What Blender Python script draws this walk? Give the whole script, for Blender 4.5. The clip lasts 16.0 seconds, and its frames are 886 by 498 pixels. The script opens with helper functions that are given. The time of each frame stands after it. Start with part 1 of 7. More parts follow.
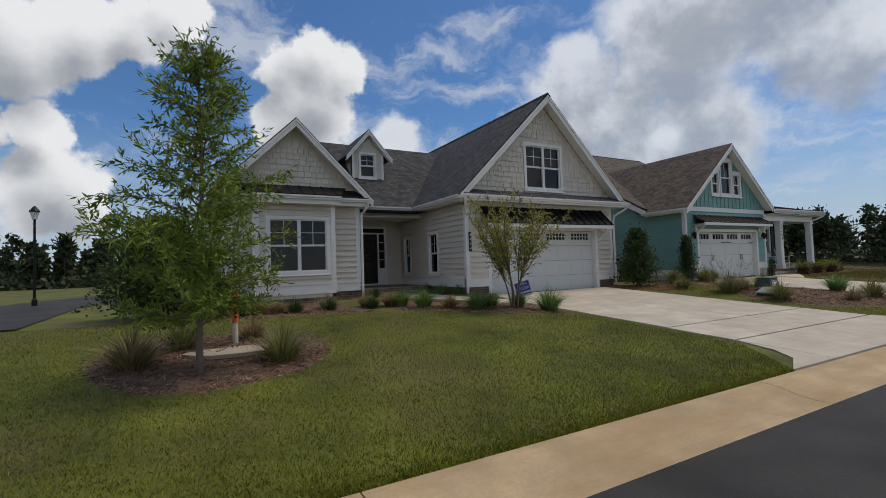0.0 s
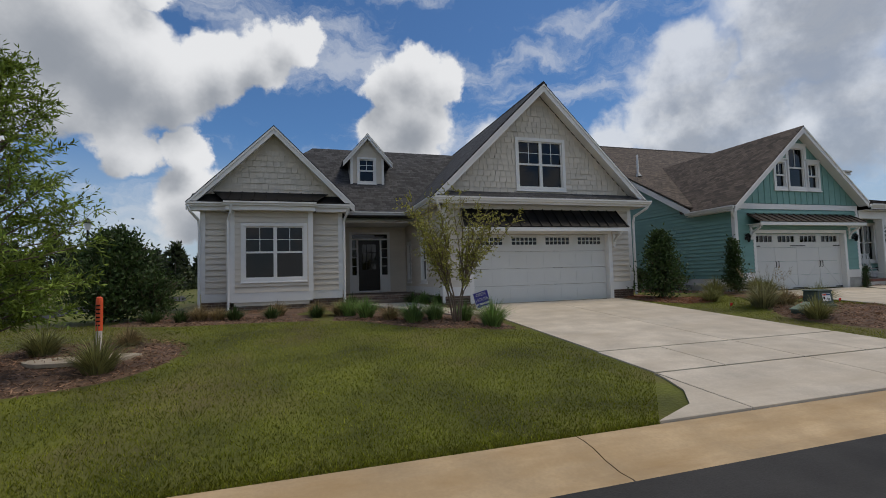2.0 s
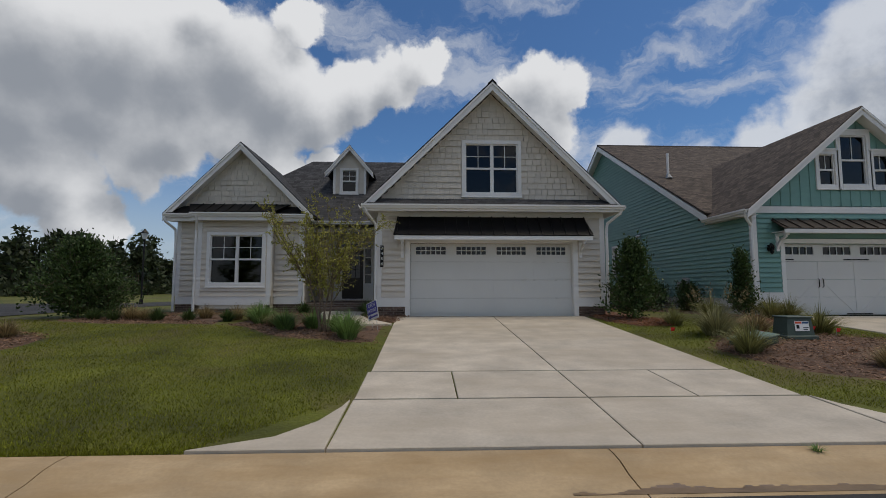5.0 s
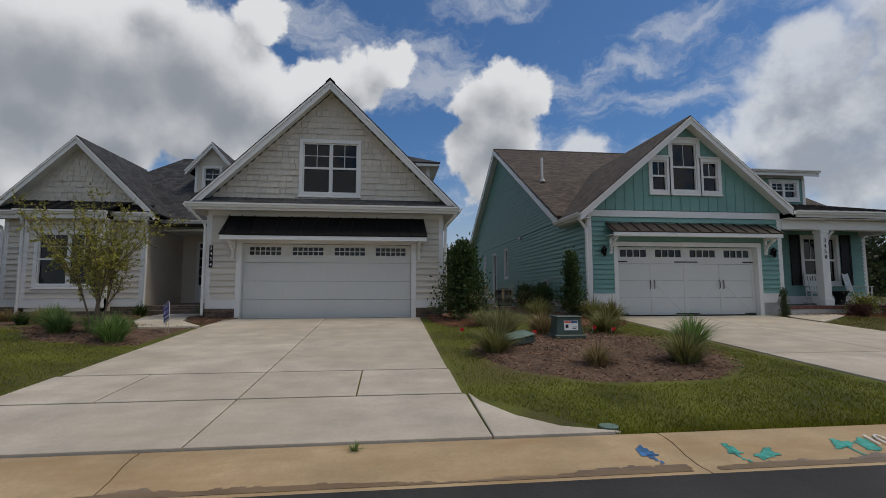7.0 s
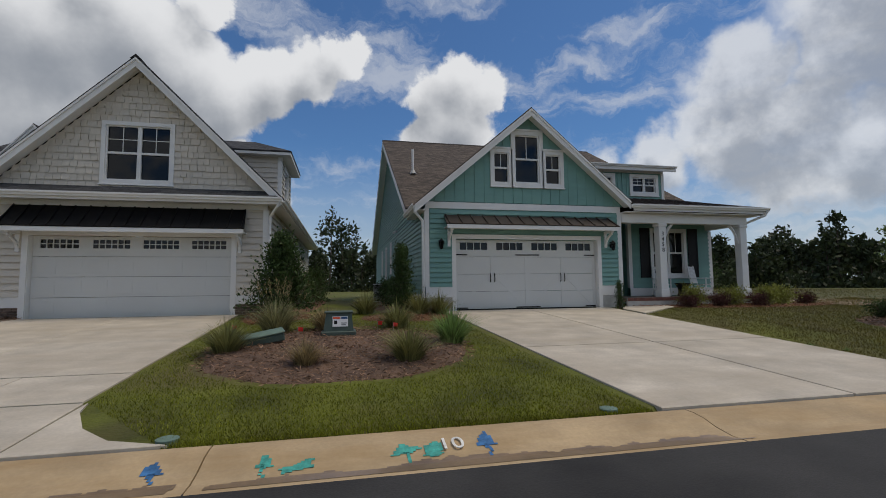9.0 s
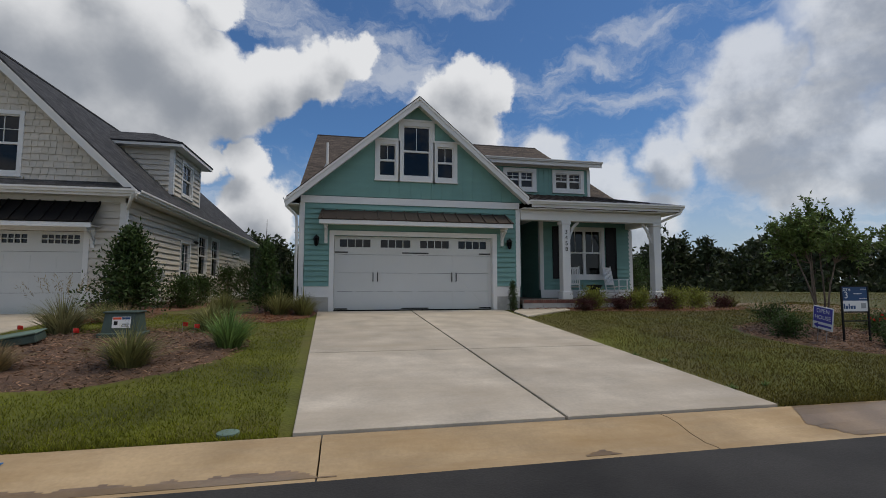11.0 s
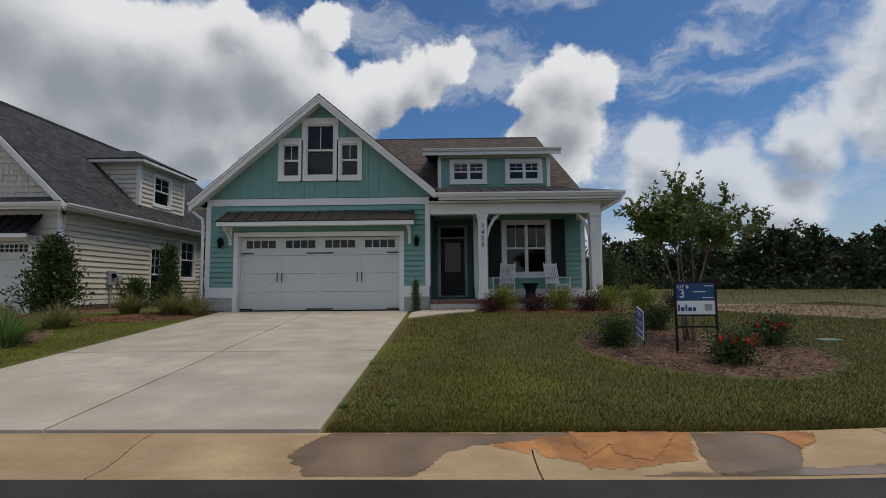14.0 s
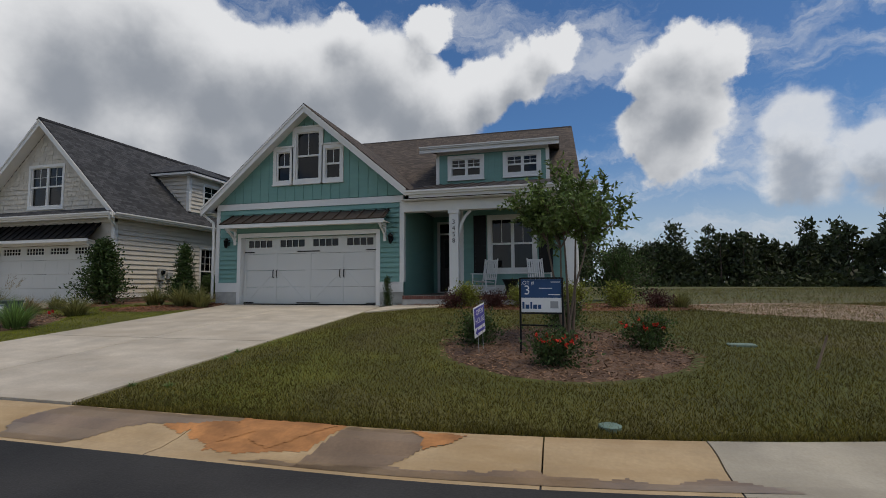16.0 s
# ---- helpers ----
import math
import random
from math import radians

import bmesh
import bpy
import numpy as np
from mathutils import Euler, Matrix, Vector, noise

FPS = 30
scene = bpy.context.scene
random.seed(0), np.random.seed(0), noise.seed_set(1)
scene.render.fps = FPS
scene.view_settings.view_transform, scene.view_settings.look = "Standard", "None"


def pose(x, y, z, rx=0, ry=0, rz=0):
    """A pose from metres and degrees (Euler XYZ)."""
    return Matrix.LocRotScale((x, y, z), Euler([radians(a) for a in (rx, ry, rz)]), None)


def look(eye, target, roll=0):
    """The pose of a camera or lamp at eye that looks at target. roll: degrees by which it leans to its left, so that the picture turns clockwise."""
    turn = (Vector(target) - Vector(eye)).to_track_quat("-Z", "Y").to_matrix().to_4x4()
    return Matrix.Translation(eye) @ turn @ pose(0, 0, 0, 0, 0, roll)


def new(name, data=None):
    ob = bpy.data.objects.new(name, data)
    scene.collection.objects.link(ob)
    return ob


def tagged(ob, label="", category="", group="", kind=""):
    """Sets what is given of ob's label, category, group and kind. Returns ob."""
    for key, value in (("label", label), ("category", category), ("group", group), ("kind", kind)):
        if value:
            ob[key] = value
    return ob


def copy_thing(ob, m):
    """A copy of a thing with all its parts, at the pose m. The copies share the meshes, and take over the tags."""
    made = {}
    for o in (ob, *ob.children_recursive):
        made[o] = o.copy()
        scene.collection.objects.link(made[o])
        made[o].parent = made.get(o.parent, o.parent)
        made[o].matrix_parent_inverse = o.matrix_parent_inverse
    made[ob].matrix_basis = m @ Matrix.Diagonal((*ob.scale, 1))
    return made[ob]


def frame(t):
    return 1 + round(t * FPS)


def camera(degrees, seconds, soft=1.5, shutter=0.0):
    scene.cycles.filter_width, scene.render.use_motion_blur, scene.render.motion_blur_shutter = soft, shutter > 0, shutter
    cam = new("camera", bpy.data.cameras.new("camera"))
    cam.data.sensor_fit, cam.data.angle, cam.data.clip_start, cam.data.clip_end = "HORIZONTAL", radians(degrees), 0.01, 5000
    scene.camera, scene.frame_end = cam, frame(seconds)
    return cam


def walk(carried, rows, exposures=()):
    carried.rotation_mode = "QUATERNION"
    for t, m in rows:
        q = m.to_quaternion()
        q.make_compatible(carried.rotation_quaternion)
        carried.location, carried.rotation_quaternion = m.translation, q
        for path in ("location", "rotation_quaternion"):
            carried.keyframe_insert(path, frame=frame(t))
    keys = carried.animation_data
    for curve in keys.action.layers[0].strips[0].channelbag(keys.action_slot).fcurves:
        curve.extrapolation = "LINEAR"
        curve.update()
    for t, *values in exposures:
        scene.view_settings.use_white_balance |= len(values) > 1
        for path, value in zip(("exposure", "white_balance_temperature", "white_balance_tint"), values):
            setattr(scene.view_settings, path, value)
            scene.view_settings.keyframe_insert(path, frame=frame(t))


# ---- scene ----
cam = camera(87.6, 16.0, 0.9)
METRES, EYE, TILT, LEAN, TURN = 31.6, 1.83, 0.0, 0.0, -29.3
ROWS = [
    (0.0, 0.0, 0.0, 0.0, 0.08, 2.3, 1.94),
    (0.5, 0.0313, 0.0099, -0.0002, 3.17, 2.57, 2.06),
    (1.0, 0.0615, 0.0211, -0.0007, 6.14, 2.9, 2.14),
    (1.5, 0.0909, 0.0327, -0.001, 9.23, 3.04, 1.87),
    (2.0, 0.1196, 0.044, -0.0014, 12.16, 3.31, 1.6),
    (2.5, 0.1474, 0.0561, -0.0022, 15.18, 3.71, 1.23),
    (3.0, 0.1736, 0.0679, -0.0029, 18.1, 4.02, 0.96),
    (5.5, 0.3116, 0.1341, -0.0043, 27.51, 4.99, -0.06),
    (6.0, 0.3396, 0.1477, -0.0047, 26.53, 5.17, -0.16),
    (6.5, 0.3673, 0.1623, -0.0051, 24.71, 5.29, -0.02),
    (7.0, 0.3944, 0.1765, -0.0057, 22.63, 5.19, 0.05),
    (7.5, 0.421, 0.1904, -0.0061, 20.75, 4.98, 0.34),
    (8.0, 0.4477, 0.2053, -0.0065, 19.16, 4.78, 0.45),
    (8.5, 0.4744, 0.2204, -0.0068, 17.81, 4.68, 0.61),
    (9.0, 0.5013, 0.2356, -0.0071, 17.13, 4.58, 0.57),
    (9.5, 0.5278, 0.2515, -0.0076, 16.96, 4.59, 0.53),
    (10.0, 0.5544, 0.2677, -0.0078, 17.1, 4.56, 0.38),
    (12.5, 0.6935, 0.3468, -0.0088, 21.71, 4.77, 0.03),
    (13.0, 0.7208, 0.3636, -0.0091, 24.12, 4.78, 0.25),
    (13.5, 0.7478, 0.3806, -0.0093, 27.06, 4.72, 0.38),
    (14.0, 0.7746, 0.3979, -0.0093, 30.5, 4.67, 0.48),
    (14.5, 0.8012, 0.4157, -0.0095, 34.29, 4.65, 0.55),
    (15.0, 0.8271, 0.4336, -0.0099, 38.17, 4.44, 0.5),
    (15.5, 0.8536, 0.4517, -0.0102, 41.14, 4.32, 0.42),
    (16.0, 0.8795, 0.4698, -0.0104, 43.49, 4.29, 0.32),
]
walk(cam, [(t, pose(0, 0, EYE, TILT, LEAN, TURN) @ pose(METRES * x, METRES * y, METRES * z, 90 + pitch, roll, yaw)) for t, x, y, z, yaw, pitch, roll in ROWS], [(0.0, -0.2), (3.0, -0.26), (6.5, -0.38), (9.5, -0.30), (16.0, -0.30)])

# ---- world, sun, exposure ----
CUMULUS = [(14.9, 24.0, 3.5), (10.7, 22.6, 3.1), (17.9, 23.3, 2.7), (13.7, 19.0, 4.6), (10.8, 17.4, 3.6), (13.2, 14.6, 3.6)]
BANK = [(-46.0, 25.0, 6.0), (-53.0, 22.0, 6.5), (-48.0, 15.0, 5.0), (-58.0, 15.0, 5.0), (-39.4, 22.9, 5.8), (-33.5, 23.1, 5.7), (-28.2, 22.7, 5.9), (-22.4, 23.8, 6.0), (-18.0, 21.5, 5.1), (-13.3, 20.7, 4.1), (-8.6, 23.3, 3.5), (-4.3, 24.5, 3.2), (-0.4, 26.7, 2.6), (-25.1, 28.3, 2.9), (-35.6, 18.4, 5.4), (-40.6, 16.6, 4.9), (-15.9, 29.6, 2.3), (-29.5, 16.2, 4.4), (-22.8, 17.8, 4.1)]
LOW = [(-38.6, 10.3, 3.8), (-31.9, 12.9, 3.2), (-36.3, 6.7, 3.5), (-17.7, 13.9, 3.0), (-41.9, 11.3, 3.1), (-12.3, 13.9, 2.5), (-10.7, 8.4, 4.3)]
RIGHT = [(32.4, 9.0, 3.0), (35.8, 7.0, 3.4), (24.3, 14.8, 3.0), (24.6, 11.1, 3.0), (14.1, 13.5, 2.5), (58.0, 24.0, 7.0), (66.0, 27.0, 6.0), (60.0, 14.0, 5.0), (46.0, 21.0, 4.0), (30.0, 12.0, 3.0), (46.6, 14.5, 4.5), (51.3, 15.2, 4.1), (54.8, 11.8, 3.9), (42.6, 16.3, 3.0), (53.7, 19.7, 3.4), (49.7, 11.1, 3.4), (37.8, 13.9, 3.0), (71.5, 18.8, 4.5), (67.4, 21.1, 3.6)]


def make_world():
    world = bpy.data.worlds.new("cloudy_sky")
    scene.world = world
    world.use_nodes = True
    nt = world.node_tree
    nt.nodes.clear()
    N, L = nt.nodes.new, nt.links.new

    def math_node(op, a, b=None, c=None, clamp=False):
        n = N("ShaderNodeMath")
        n.operation, n.use_clamp = op, clamp
        for i, v in enumerate((a, b, c)):
            if v is None:
                continue
            if isinstance(v, (int, float)):
                n.inputs[i].default_value = v
            else:
                L(v, n.inputs[i])
        return n.outputs[0]

    def ramp(value, a, b):
        n = N("ShaderNodeMapRange")
        n.interpolation_type = "SMOOTHSTEP"
        n.inputs[1].default_value, n.inputs[2].default_value = a, b
        L(value, n.inputs[0])
        return n.outputs[0]

    def mix(f, a, b):
        n = N("ShaderNodeMix")
        n.data_type = "RGBA"
        for s, v in ((n.inputs[0], f), (n.inputs[6], a), (n.inputs[7], b)):
            if isinstance(v, (tuple, float)):
                s.default_value = v
            else:
                L(v, s)
        return n.outputs[2]

    tc = N("ShaderNodeTexCoord")
    d = tc.outputs["Generated"]
    sky = N("ShaderNodeTexSky")
    sky.sky_type, sky.sun_disc = "NISHITA", False
    sky.sun_elevation, sky.sun_rotation = radians(SUN_EL), radians(SUN_AZ)
    sky.air_density, sky.dust_density, sky.ozone_density = 1.0, 0.6, 1.6

    def wobble(scale, detail, amount, vec):
        n = N("ShaderNodeTexNoise")
        n.inputs["Scale"].default_value, n.inputs["Detail"].default_value, n.inputs["Roughness"].default_value = scale, detail, 0.58
        L(vec, n.inputs["Vector"])
        s = N("ShaderNodeVectorMath")
        s.operation = "MULTIPLY_ADD"
        L(n.outputs["Color"], s.inputs[0])
        s.inputs[1].default_value = (amount,) * 3
        s.inputs[2].default_value = (-amount / 2,) * 3
        return s.outputs[0], n.outputs["Fac"]

    off, fac = wobble(11, 9, 0.12, d)
    add = N("ShaderNodeVectorMath")
    L(d, add.inputs[0]), L(off, add.inputs[1])
    bent = add.outputs[0]
    up = N("ShaderNodeVectorMath")
    off2, _ = wobble(5, 5, 0.10, d)
    half = N("ShaderNodeVectorMath")
    L(d, half.inputs[0]), L(off2, half.inputs[1])
    L(half.outputs[0], up.inputs[0])
    up.inputs[1].default_value = (0.015, 0.01, 0.06)
    raised = up.outputs[0]

    def field(vec, puffs, blend=0.12):
        best = None
        for az, el, r in puffs:
            a, e, r = radians(az), radians(el), radians(r)
            n = N("ShaderNodeVectorMath")
            n.operation = "DISTANCE"
            L(vec, n.inputs[0])
            n.inputs[1].default_value = (math.sin(a) * math.cos(e), math.cos(a) * math.cos(e), math.sin(e))
            v = math_node("MULTIPLY_ADD", n.outputs["Value"], -1 / (1.25 * r), 1.0)
            best = v if best is None else math_node("SMOOTH_MAX", best, v, blend)
        return best

    firm = field(bent, CUMULUS + BANK + LOW)
    firm_up = field(raised, CUMULUS + BANK + LOW, 0.45)
    soft = field(bent, RIGHT)
    soft_up = field(raised, RIGHT, 0.45)
    cover = ramp(firm, 0.02, 0.24)
    cover_soft = math_node("MULTIPLY", ramp(soft, -0.14, 0.36), 0.82)
    # thin streaks high up
    mp = N("ShaderNodeMapping")
    mp.inputs["Scale"].default_value = (1.6, 1.6, 6.0)
    mp.inputs["Rotation"].default_value = (0.25, 0.2, 0.0)
    L(bent, mp.inputs["Vector"])
    wisp = N("ShaderNodeTexNoise")
    wisp.inputs["Scale"].default_value, wisp.inputs["Detail"].default_value, wisp.inputs["Roughness"].default_value = 2.4, 8, 0.62
    L(mp.outputs[0], wisp.inputs["Vector"])
    streak = math_node("MULTIPLY", ramp(wisp.outputs["Fac"], 0.46, 0.72), 0.6)
    # the same kind of broken cloud over the rest of the sky
    sep = N("ShaderNodeSeparateXYZ")
    L(d, sep.inputs[0])
    behind = ramp(sep.outputs["Y"], 0.25, -0.25)
    rest = math_node("MULTIPLY", ramp(fac, 0.42, 0.56), behind)
    low_haze = math_node("MULTIPLY", ramp(sep.outputs["Z"], 0.30, 0.0), 0.75)
    # shade: thick above means grey below
    shade = ramp(math_node("SUBTRACT", firm_up, math_node("MULTIPLY_ADD", fac, 0.5, 0.12)), -0.40, 0.46)
    shade_soft = ramp(math_node("SUBTRACT", soft_up, math_node("MULTIPLY", math_node("SUBTRACT", fac, 0.5), 1.6)), -0.1, 0.7)
    white, grey = (0.92, 0.93, 0.95, 1), (0.34, 0.37, 0.42, 1)
    tone = mix(shade, white, grey)
    tone_soft = mix(shade_soft, (0.86, 0.88, 0.91, 1), (0.40, 0.43, 0.48, 1))
    scaled = N("ShaderNodeVectorMath")
    scaled.operation = "SCALE"
    L(sky.outputs[0], scaled.inputs[0])
    scaled.inputs["Scale"].default_value = SKY
    tint = N("ShaderNodeVectorMath")
    tint.operation = "MULTIPLY"
    L(scaled.outputs[0], tint.inputs[0])
    tint.inputs[1].default_value = (0.60, 0.90, 1.20)
    col = mix(low_haze, tint.outputs[0], (0.54, 0.61, 0.69, 1))
    col = mix(streak, col, (0.74, 0.77, 0.82, 1))
    col = mix(rest, col, (0.62, 0.65, 0.70, 1))
    col = mix(cover_soft, col, tone_soft)
    col = mix(cover, col, tone)
    bg = N("ShaderNodeBackground")
    L(col, bg.inputs[0])
    bg.inputs[1].default_value = 1.0
    out = N("ShaderNodeOutputWorld")
    L(bg.outputs[0], out.inputs[0])


SUN_EL, SUN_AZ, SKY = 66.0, 98.0, 0.094
make_world()
sun = new("sun", bpy.data.lights.new("sun", "SUN"))
sun.data.energy, sun.data.angle, sun.data.color = 2.15, radians(24), (1.0, 0.87, 0.68)
sun_dir = Vector((math.sin(radians(SUN_AZ)) * math.cos(radians(SUN_EL)), math.cos(radians(SUN_AZ)) * math.cos(radians(SUN_EL)), math.sin(radians(SUN_EL))))
sun.matrix_world = look(sun_dir * 50, (0, 0, 0))


# ---- materials ----
def mat(name, base, rough=0.7, vary=0.15, scale=3.0, fine=60.0, bump=0.15, bump_dist=0.004, metal=0.0, second=None, random_amt=0.0, island=False, stretch=None, spec=0.5):
    m = bpy.data.materials.new(name)
    m.use_nodes = True
    nt = m.node_tree
    N, L = nt.nodes.new, nt.links.new
    p = nt.nodes["Principled BSDF"]
    p.inputs["Roughness"].default_value, p.inputs["Metallic"].default_value = rough, metal
    p.inputs["Specular IOR Level"].default_value = spec
    geo = N("ShaderNodeNewGeometry")
    vec = geo.outputs["Position"]
    if stretch:
        mp = N("ShaderNodeMapping")
        mp.inputs["Scale"].default_value = stretch
        L(vec, mp.inputs["Vector"])
        vec = mp.outputs[0]
    big, small = N("ShaderNodeTexNoise"), N("ShaderNodeTexNoise")
    for n, s, dt in ((big, scale, 5), (small, fine, 3)):
        n.inputs["Scale"].default_value, n.inputs["Detail"].default_value = s, dt
        L(vec, n.inputs["Vector"])
    dark = tuple(c * (1 - vary * 1.6) for c in base) if second is None else second
    light = tuple(min(1, c * (1 + vary)) for c in base)
    r1 = N("ShaderNodeMapRange")
    r1.inputs[1].default_value, r1.inputs[2].default_value = 0.3, 0.7
    L(big.outputs["Fac"], r1.inputs[0])
    mx = N("ShaderNodeMix")
    mx.data_type = "RGBA"
    L(r1.outputs[0], mx.inputs[0])
    mx.inputs[6].default_value, mx.inputs[7].default_value = (*dark, 1), (*light, 1)
    hsv = N("ShaderNodeHueSaturation")
    L(mx.outputs[2], hsv.inputs["Color"])
    v = N("ShaderNodeMath")
    v.operation = "MULTIPLY_ADD"
    L(small.outputs["Fac"], v.inputs[0])
    v.inputs[1].default_value, v.inputs[2].default_value = vary * 2.2, 1 - vary * 1.1
    val = v.outputs[0]
    if random_amt:
        if island:
            src = geo.outputs["Random Per Island"]
        else:
            src = N("ShaderNodeObjectInfo").outputs["Random"]
        w = N("ShaderNodeMath")
        w.operation = "MULTIPLY_ADD"
        L(src, w.inputs[0])
        w.inputs[1].default_value, w.inputs[2].default_value = random_amt * 2, 1 - random_amt
        u = N("ShaderNodeMath")
        u.operation = "MULTIPLY"
        L(val, u.inputs[0]), L(w.outputs[0], u.inputs[1])
        val = u.outputs[0]
    L(val, hsv.inputs["Value"])
    L(hsv.outputs[0], p.inputs["Base Color"])
    if bump:
        b = N("ShaderNodeBump")
        b.inputs["Strength"].default_value, b.inputs["Distance"].default_value = bump, bump_dist
        L(small.outputs["Fac"], b.inputs["Height"])
        L(b.outputs[0], p.inputs["Normal"])
    return m


def shingle_mat(name, a, b, mortar):
    """Asphalt shingles laid in courses on a slope; u runs along the eave, by the object's UV."""
    m = mat(name, a, 0.9, 0.2, 1.2, 90, 0.3, 0.004)
    nt = m.node_tree
    N, L = nt.nodes.new, nt.links.new
    p = nt.nodes["Principled BSDF"]
    uv = N("ShaderNodeUVMap")
    br = N("ShaderNodeTexBrick")
    br.inputs["Scale"].default_value = 1.0
    br.inputs["Brick Width"].default_value, br.inputs["Row Height"].default_value = 0.24, 0.145
    br.inputs["Mortar Size"].default_value, br.inputs["Mortar Smooth"].default_value = 0.007, 0.3
    br.inputs["Color1"].default_value, br.inputs["Color2"].default_value, br.inputs["Mortar"].default_value = (*a, 1), (*b, 1), (*mortar, 1)
    L(uv.outputs[0], br.inputs["Vector"])
    geo = N("ShaderNodeNewGeometry")
    n = N("ShaderNodeTexNoise")
    n.inputs["Scale"].default_value, n.inputs["Detail"].default_value = 12, 8
    L(geo.outputs["Position"], n.inputs["Vector"])
    h = N("ShaderNodeHueSaturation")
    L(br.outputs["Color"], h.inputs["Color"])
    v = N("ShaderNodeMath")
    v.operation = "MULTIPLY_ADD"
    L(n.outputs["Fac"], v.inputs[0])
    v.inputs[1].default_value, v.inputs[2].default_value = 1.6, 0.25
    L(v.outputs[0], h.inputs["Value"])
    L(h.outputs[0], p.inputs["Base Color"])
    bmp = N("ShaderNodeBump")
    bmp.inputs["Strength"].default_value, bmp.inputs["Distance"].default_value, bmp.invert = 0.6, 0.01, True
    L(br.outputs["Fac"], bmp.inputs["Height"])
    L(bmp.outputs[0], p.inputs["Normal"])
    return m


def glass_mat():
    m = bpy.data.materials.new("window_glass")
    m.use_nodes = True
    nt = m.node_tree
    nt.nodes.clear()
    N, L = nt.nodes.new, nt.links.new
    fr = N("ShaderNodeFresnel")
    fr.inputs[0].default_value = 1.5
    tr, gl = N("ShaderNodeBsdfTransparent"), N("ShaderNodeBsdfGlossy")
    # dark tint stands in for the shade of the rooms behind the panes
    tr.inputs[0].default_value = (0.09, 0.11, 0.13, 1)
    gl.inputs["Roughness"].default_value = 0.02
    mx, out = N("ShaderNodeMixShader"), N("ShaderNodeOutputMaterial")
    L(fr.outputs[0], mx.inputs[0]), L(tr.outputs[0], mx.inputs[1]), L(gl.outputs[0], mx.inputs[2])
    L(mx.outputs[0], out.inputs[0])
    return m


GREIGE = mat("greige_siding", (0.61, 0.56, 0.485), 0.6, 0.035, 1.5, 25, 0.12, 0.003, random_amt=0.025, stretch=(1, 1, 4))
SHAKE = mat("greige_shake", (0.59, 0.54, 0.465), 0.65, 0.04, 2, 40, 0.2, 0.003, random_amt=0.06, stretch=(6, 6, 1))
TEAL = mat("teal_siding", (0.165, 0.325, 0.29), 0.55, 0.04, 1.5, 25, 0.12, 0.003, random_amt=0.03, stretch=(1, 1, 4))
WHITE = mat("white_trim", (0.74, 0.735, 0.72), 0.45, 0.025, 2, 30, 0.05, 0.002)
DOORWHITE = mat("garage_door_white", (0.60, 0.61, 0.595), 0.45, 0.025, 0.8, 50, 0.08, 0.002)
SOFFIT = mat("white_soffit", (0.74, 0.73, 0.71), 0.6, 0.03, 2, 30, 0.05)
ROOF1 = shingle_mat("charcoal_shingles", (0.022, 0.023, 0.026), (0.066, 0.067, 0.072), (0.010, 0.010, 0.012))
ROOF2 = shingle_mat("brown_shingles", (0.042, 0.032, 0.025), (0.115, 0.088, 0.068), (0.018, 0.013, 0.011))
BLACKMETAL = mat("black_standing_seam", (0.009, 0.009, 0.010), 0.5, 0.12, 1.5, 20, 0.05, spec=0.15)
BROWNMETAL = mat("bronze_standing_seam", (0.048, 0.036, 0.030), 0.45, 0.12, 1.5, 20, 0.05, spec=0.3)
IRON = mat("black_iron", (0.010, 0.010, 0.010), 0.5, 0.1, 5, 40, 0.05, spec=0.25)
GREYMETAL = mat("grey_enamel", (0.33, 0.34, 0.34), 0.5, 0.06, 4, 40, 0.05)
DARKDOOR = mat("dark_stained_door", (0.014, 0.009, 0.007), 0.35, 0.2, 3, 40, 0.1, spec=0.3, stretch=(8, 8, 1))
# near-black base colour carries the gloom of unlit rooms behind the glass
ROOMSHADE = mat("dark_room_shade", (0.035, 0.035, 0.035), 0.9, 0.05)
BRICK = mat("brown_brick", (0.15, 0.105, 0.082), 0.85, 0.2, 6, 60, 0.3, random_amt=0.35)
REDBRICK = mat("red_brick", (0.15, 0.062, 0.048), 0.85, 0.2, 6, 60, 0.3, random_amt=0.25)
MORTAR = mat("mortar", (0.36, 0.34, 0.31), 0.9, 0.12, 8, 80, 0.3)
STUCCO = mat("grey_stucco", (0.42, 0.42, 0.40), 0.9, 0.1, 5, 90, 0.4, 0.006)
GLASS = glass_mat()
BARK = mat("grey_brown_bark", (0.17, 0.125, 0.09), 0.9, 0.25, 8, 40, 0.5, 0.008, stretch=(1, 1, 0.25))
PINEBARK = mat("pine_bark", (0.10, 0.075, 0.06), 0.9, 0.25, 4, 20, 0.4, 0.01)
SIGNBLUE = mat("sign_blue", (0.012, 0.06, 0.17), 0.4, 0.05, 3, 30, 0.0)
SIGNWHITE = mat("sign_white", (0.78, 0.78, 0.77), 0.4, 0.03, 3, 30, 0.0)
SIGNPURPLE = mat("sign_purple", (0.07, 0.065, 0.36), 0.4, 0.05, 3, 30, 0.0)
ORANGE = mat("orange_marker", (0.75, 0.10, 0.03), 0.5, 0.08, 6, 40, 0.05)
PVC = mat("weathered_white_post", (0.62, 0.58, 0.52), 0.6, 0.12, 5, 40, 0.1)
BOXGREEN = mat("dark_green_enamel", (0.055, 0.085, 0.070), 0.55, 0.12, 5, 40, 0.1)
LIDGREEN = mat("faded_green_lid", (0.14, 0.21, 0.17), 0.6, 0.12, 5, 40, 0.1)
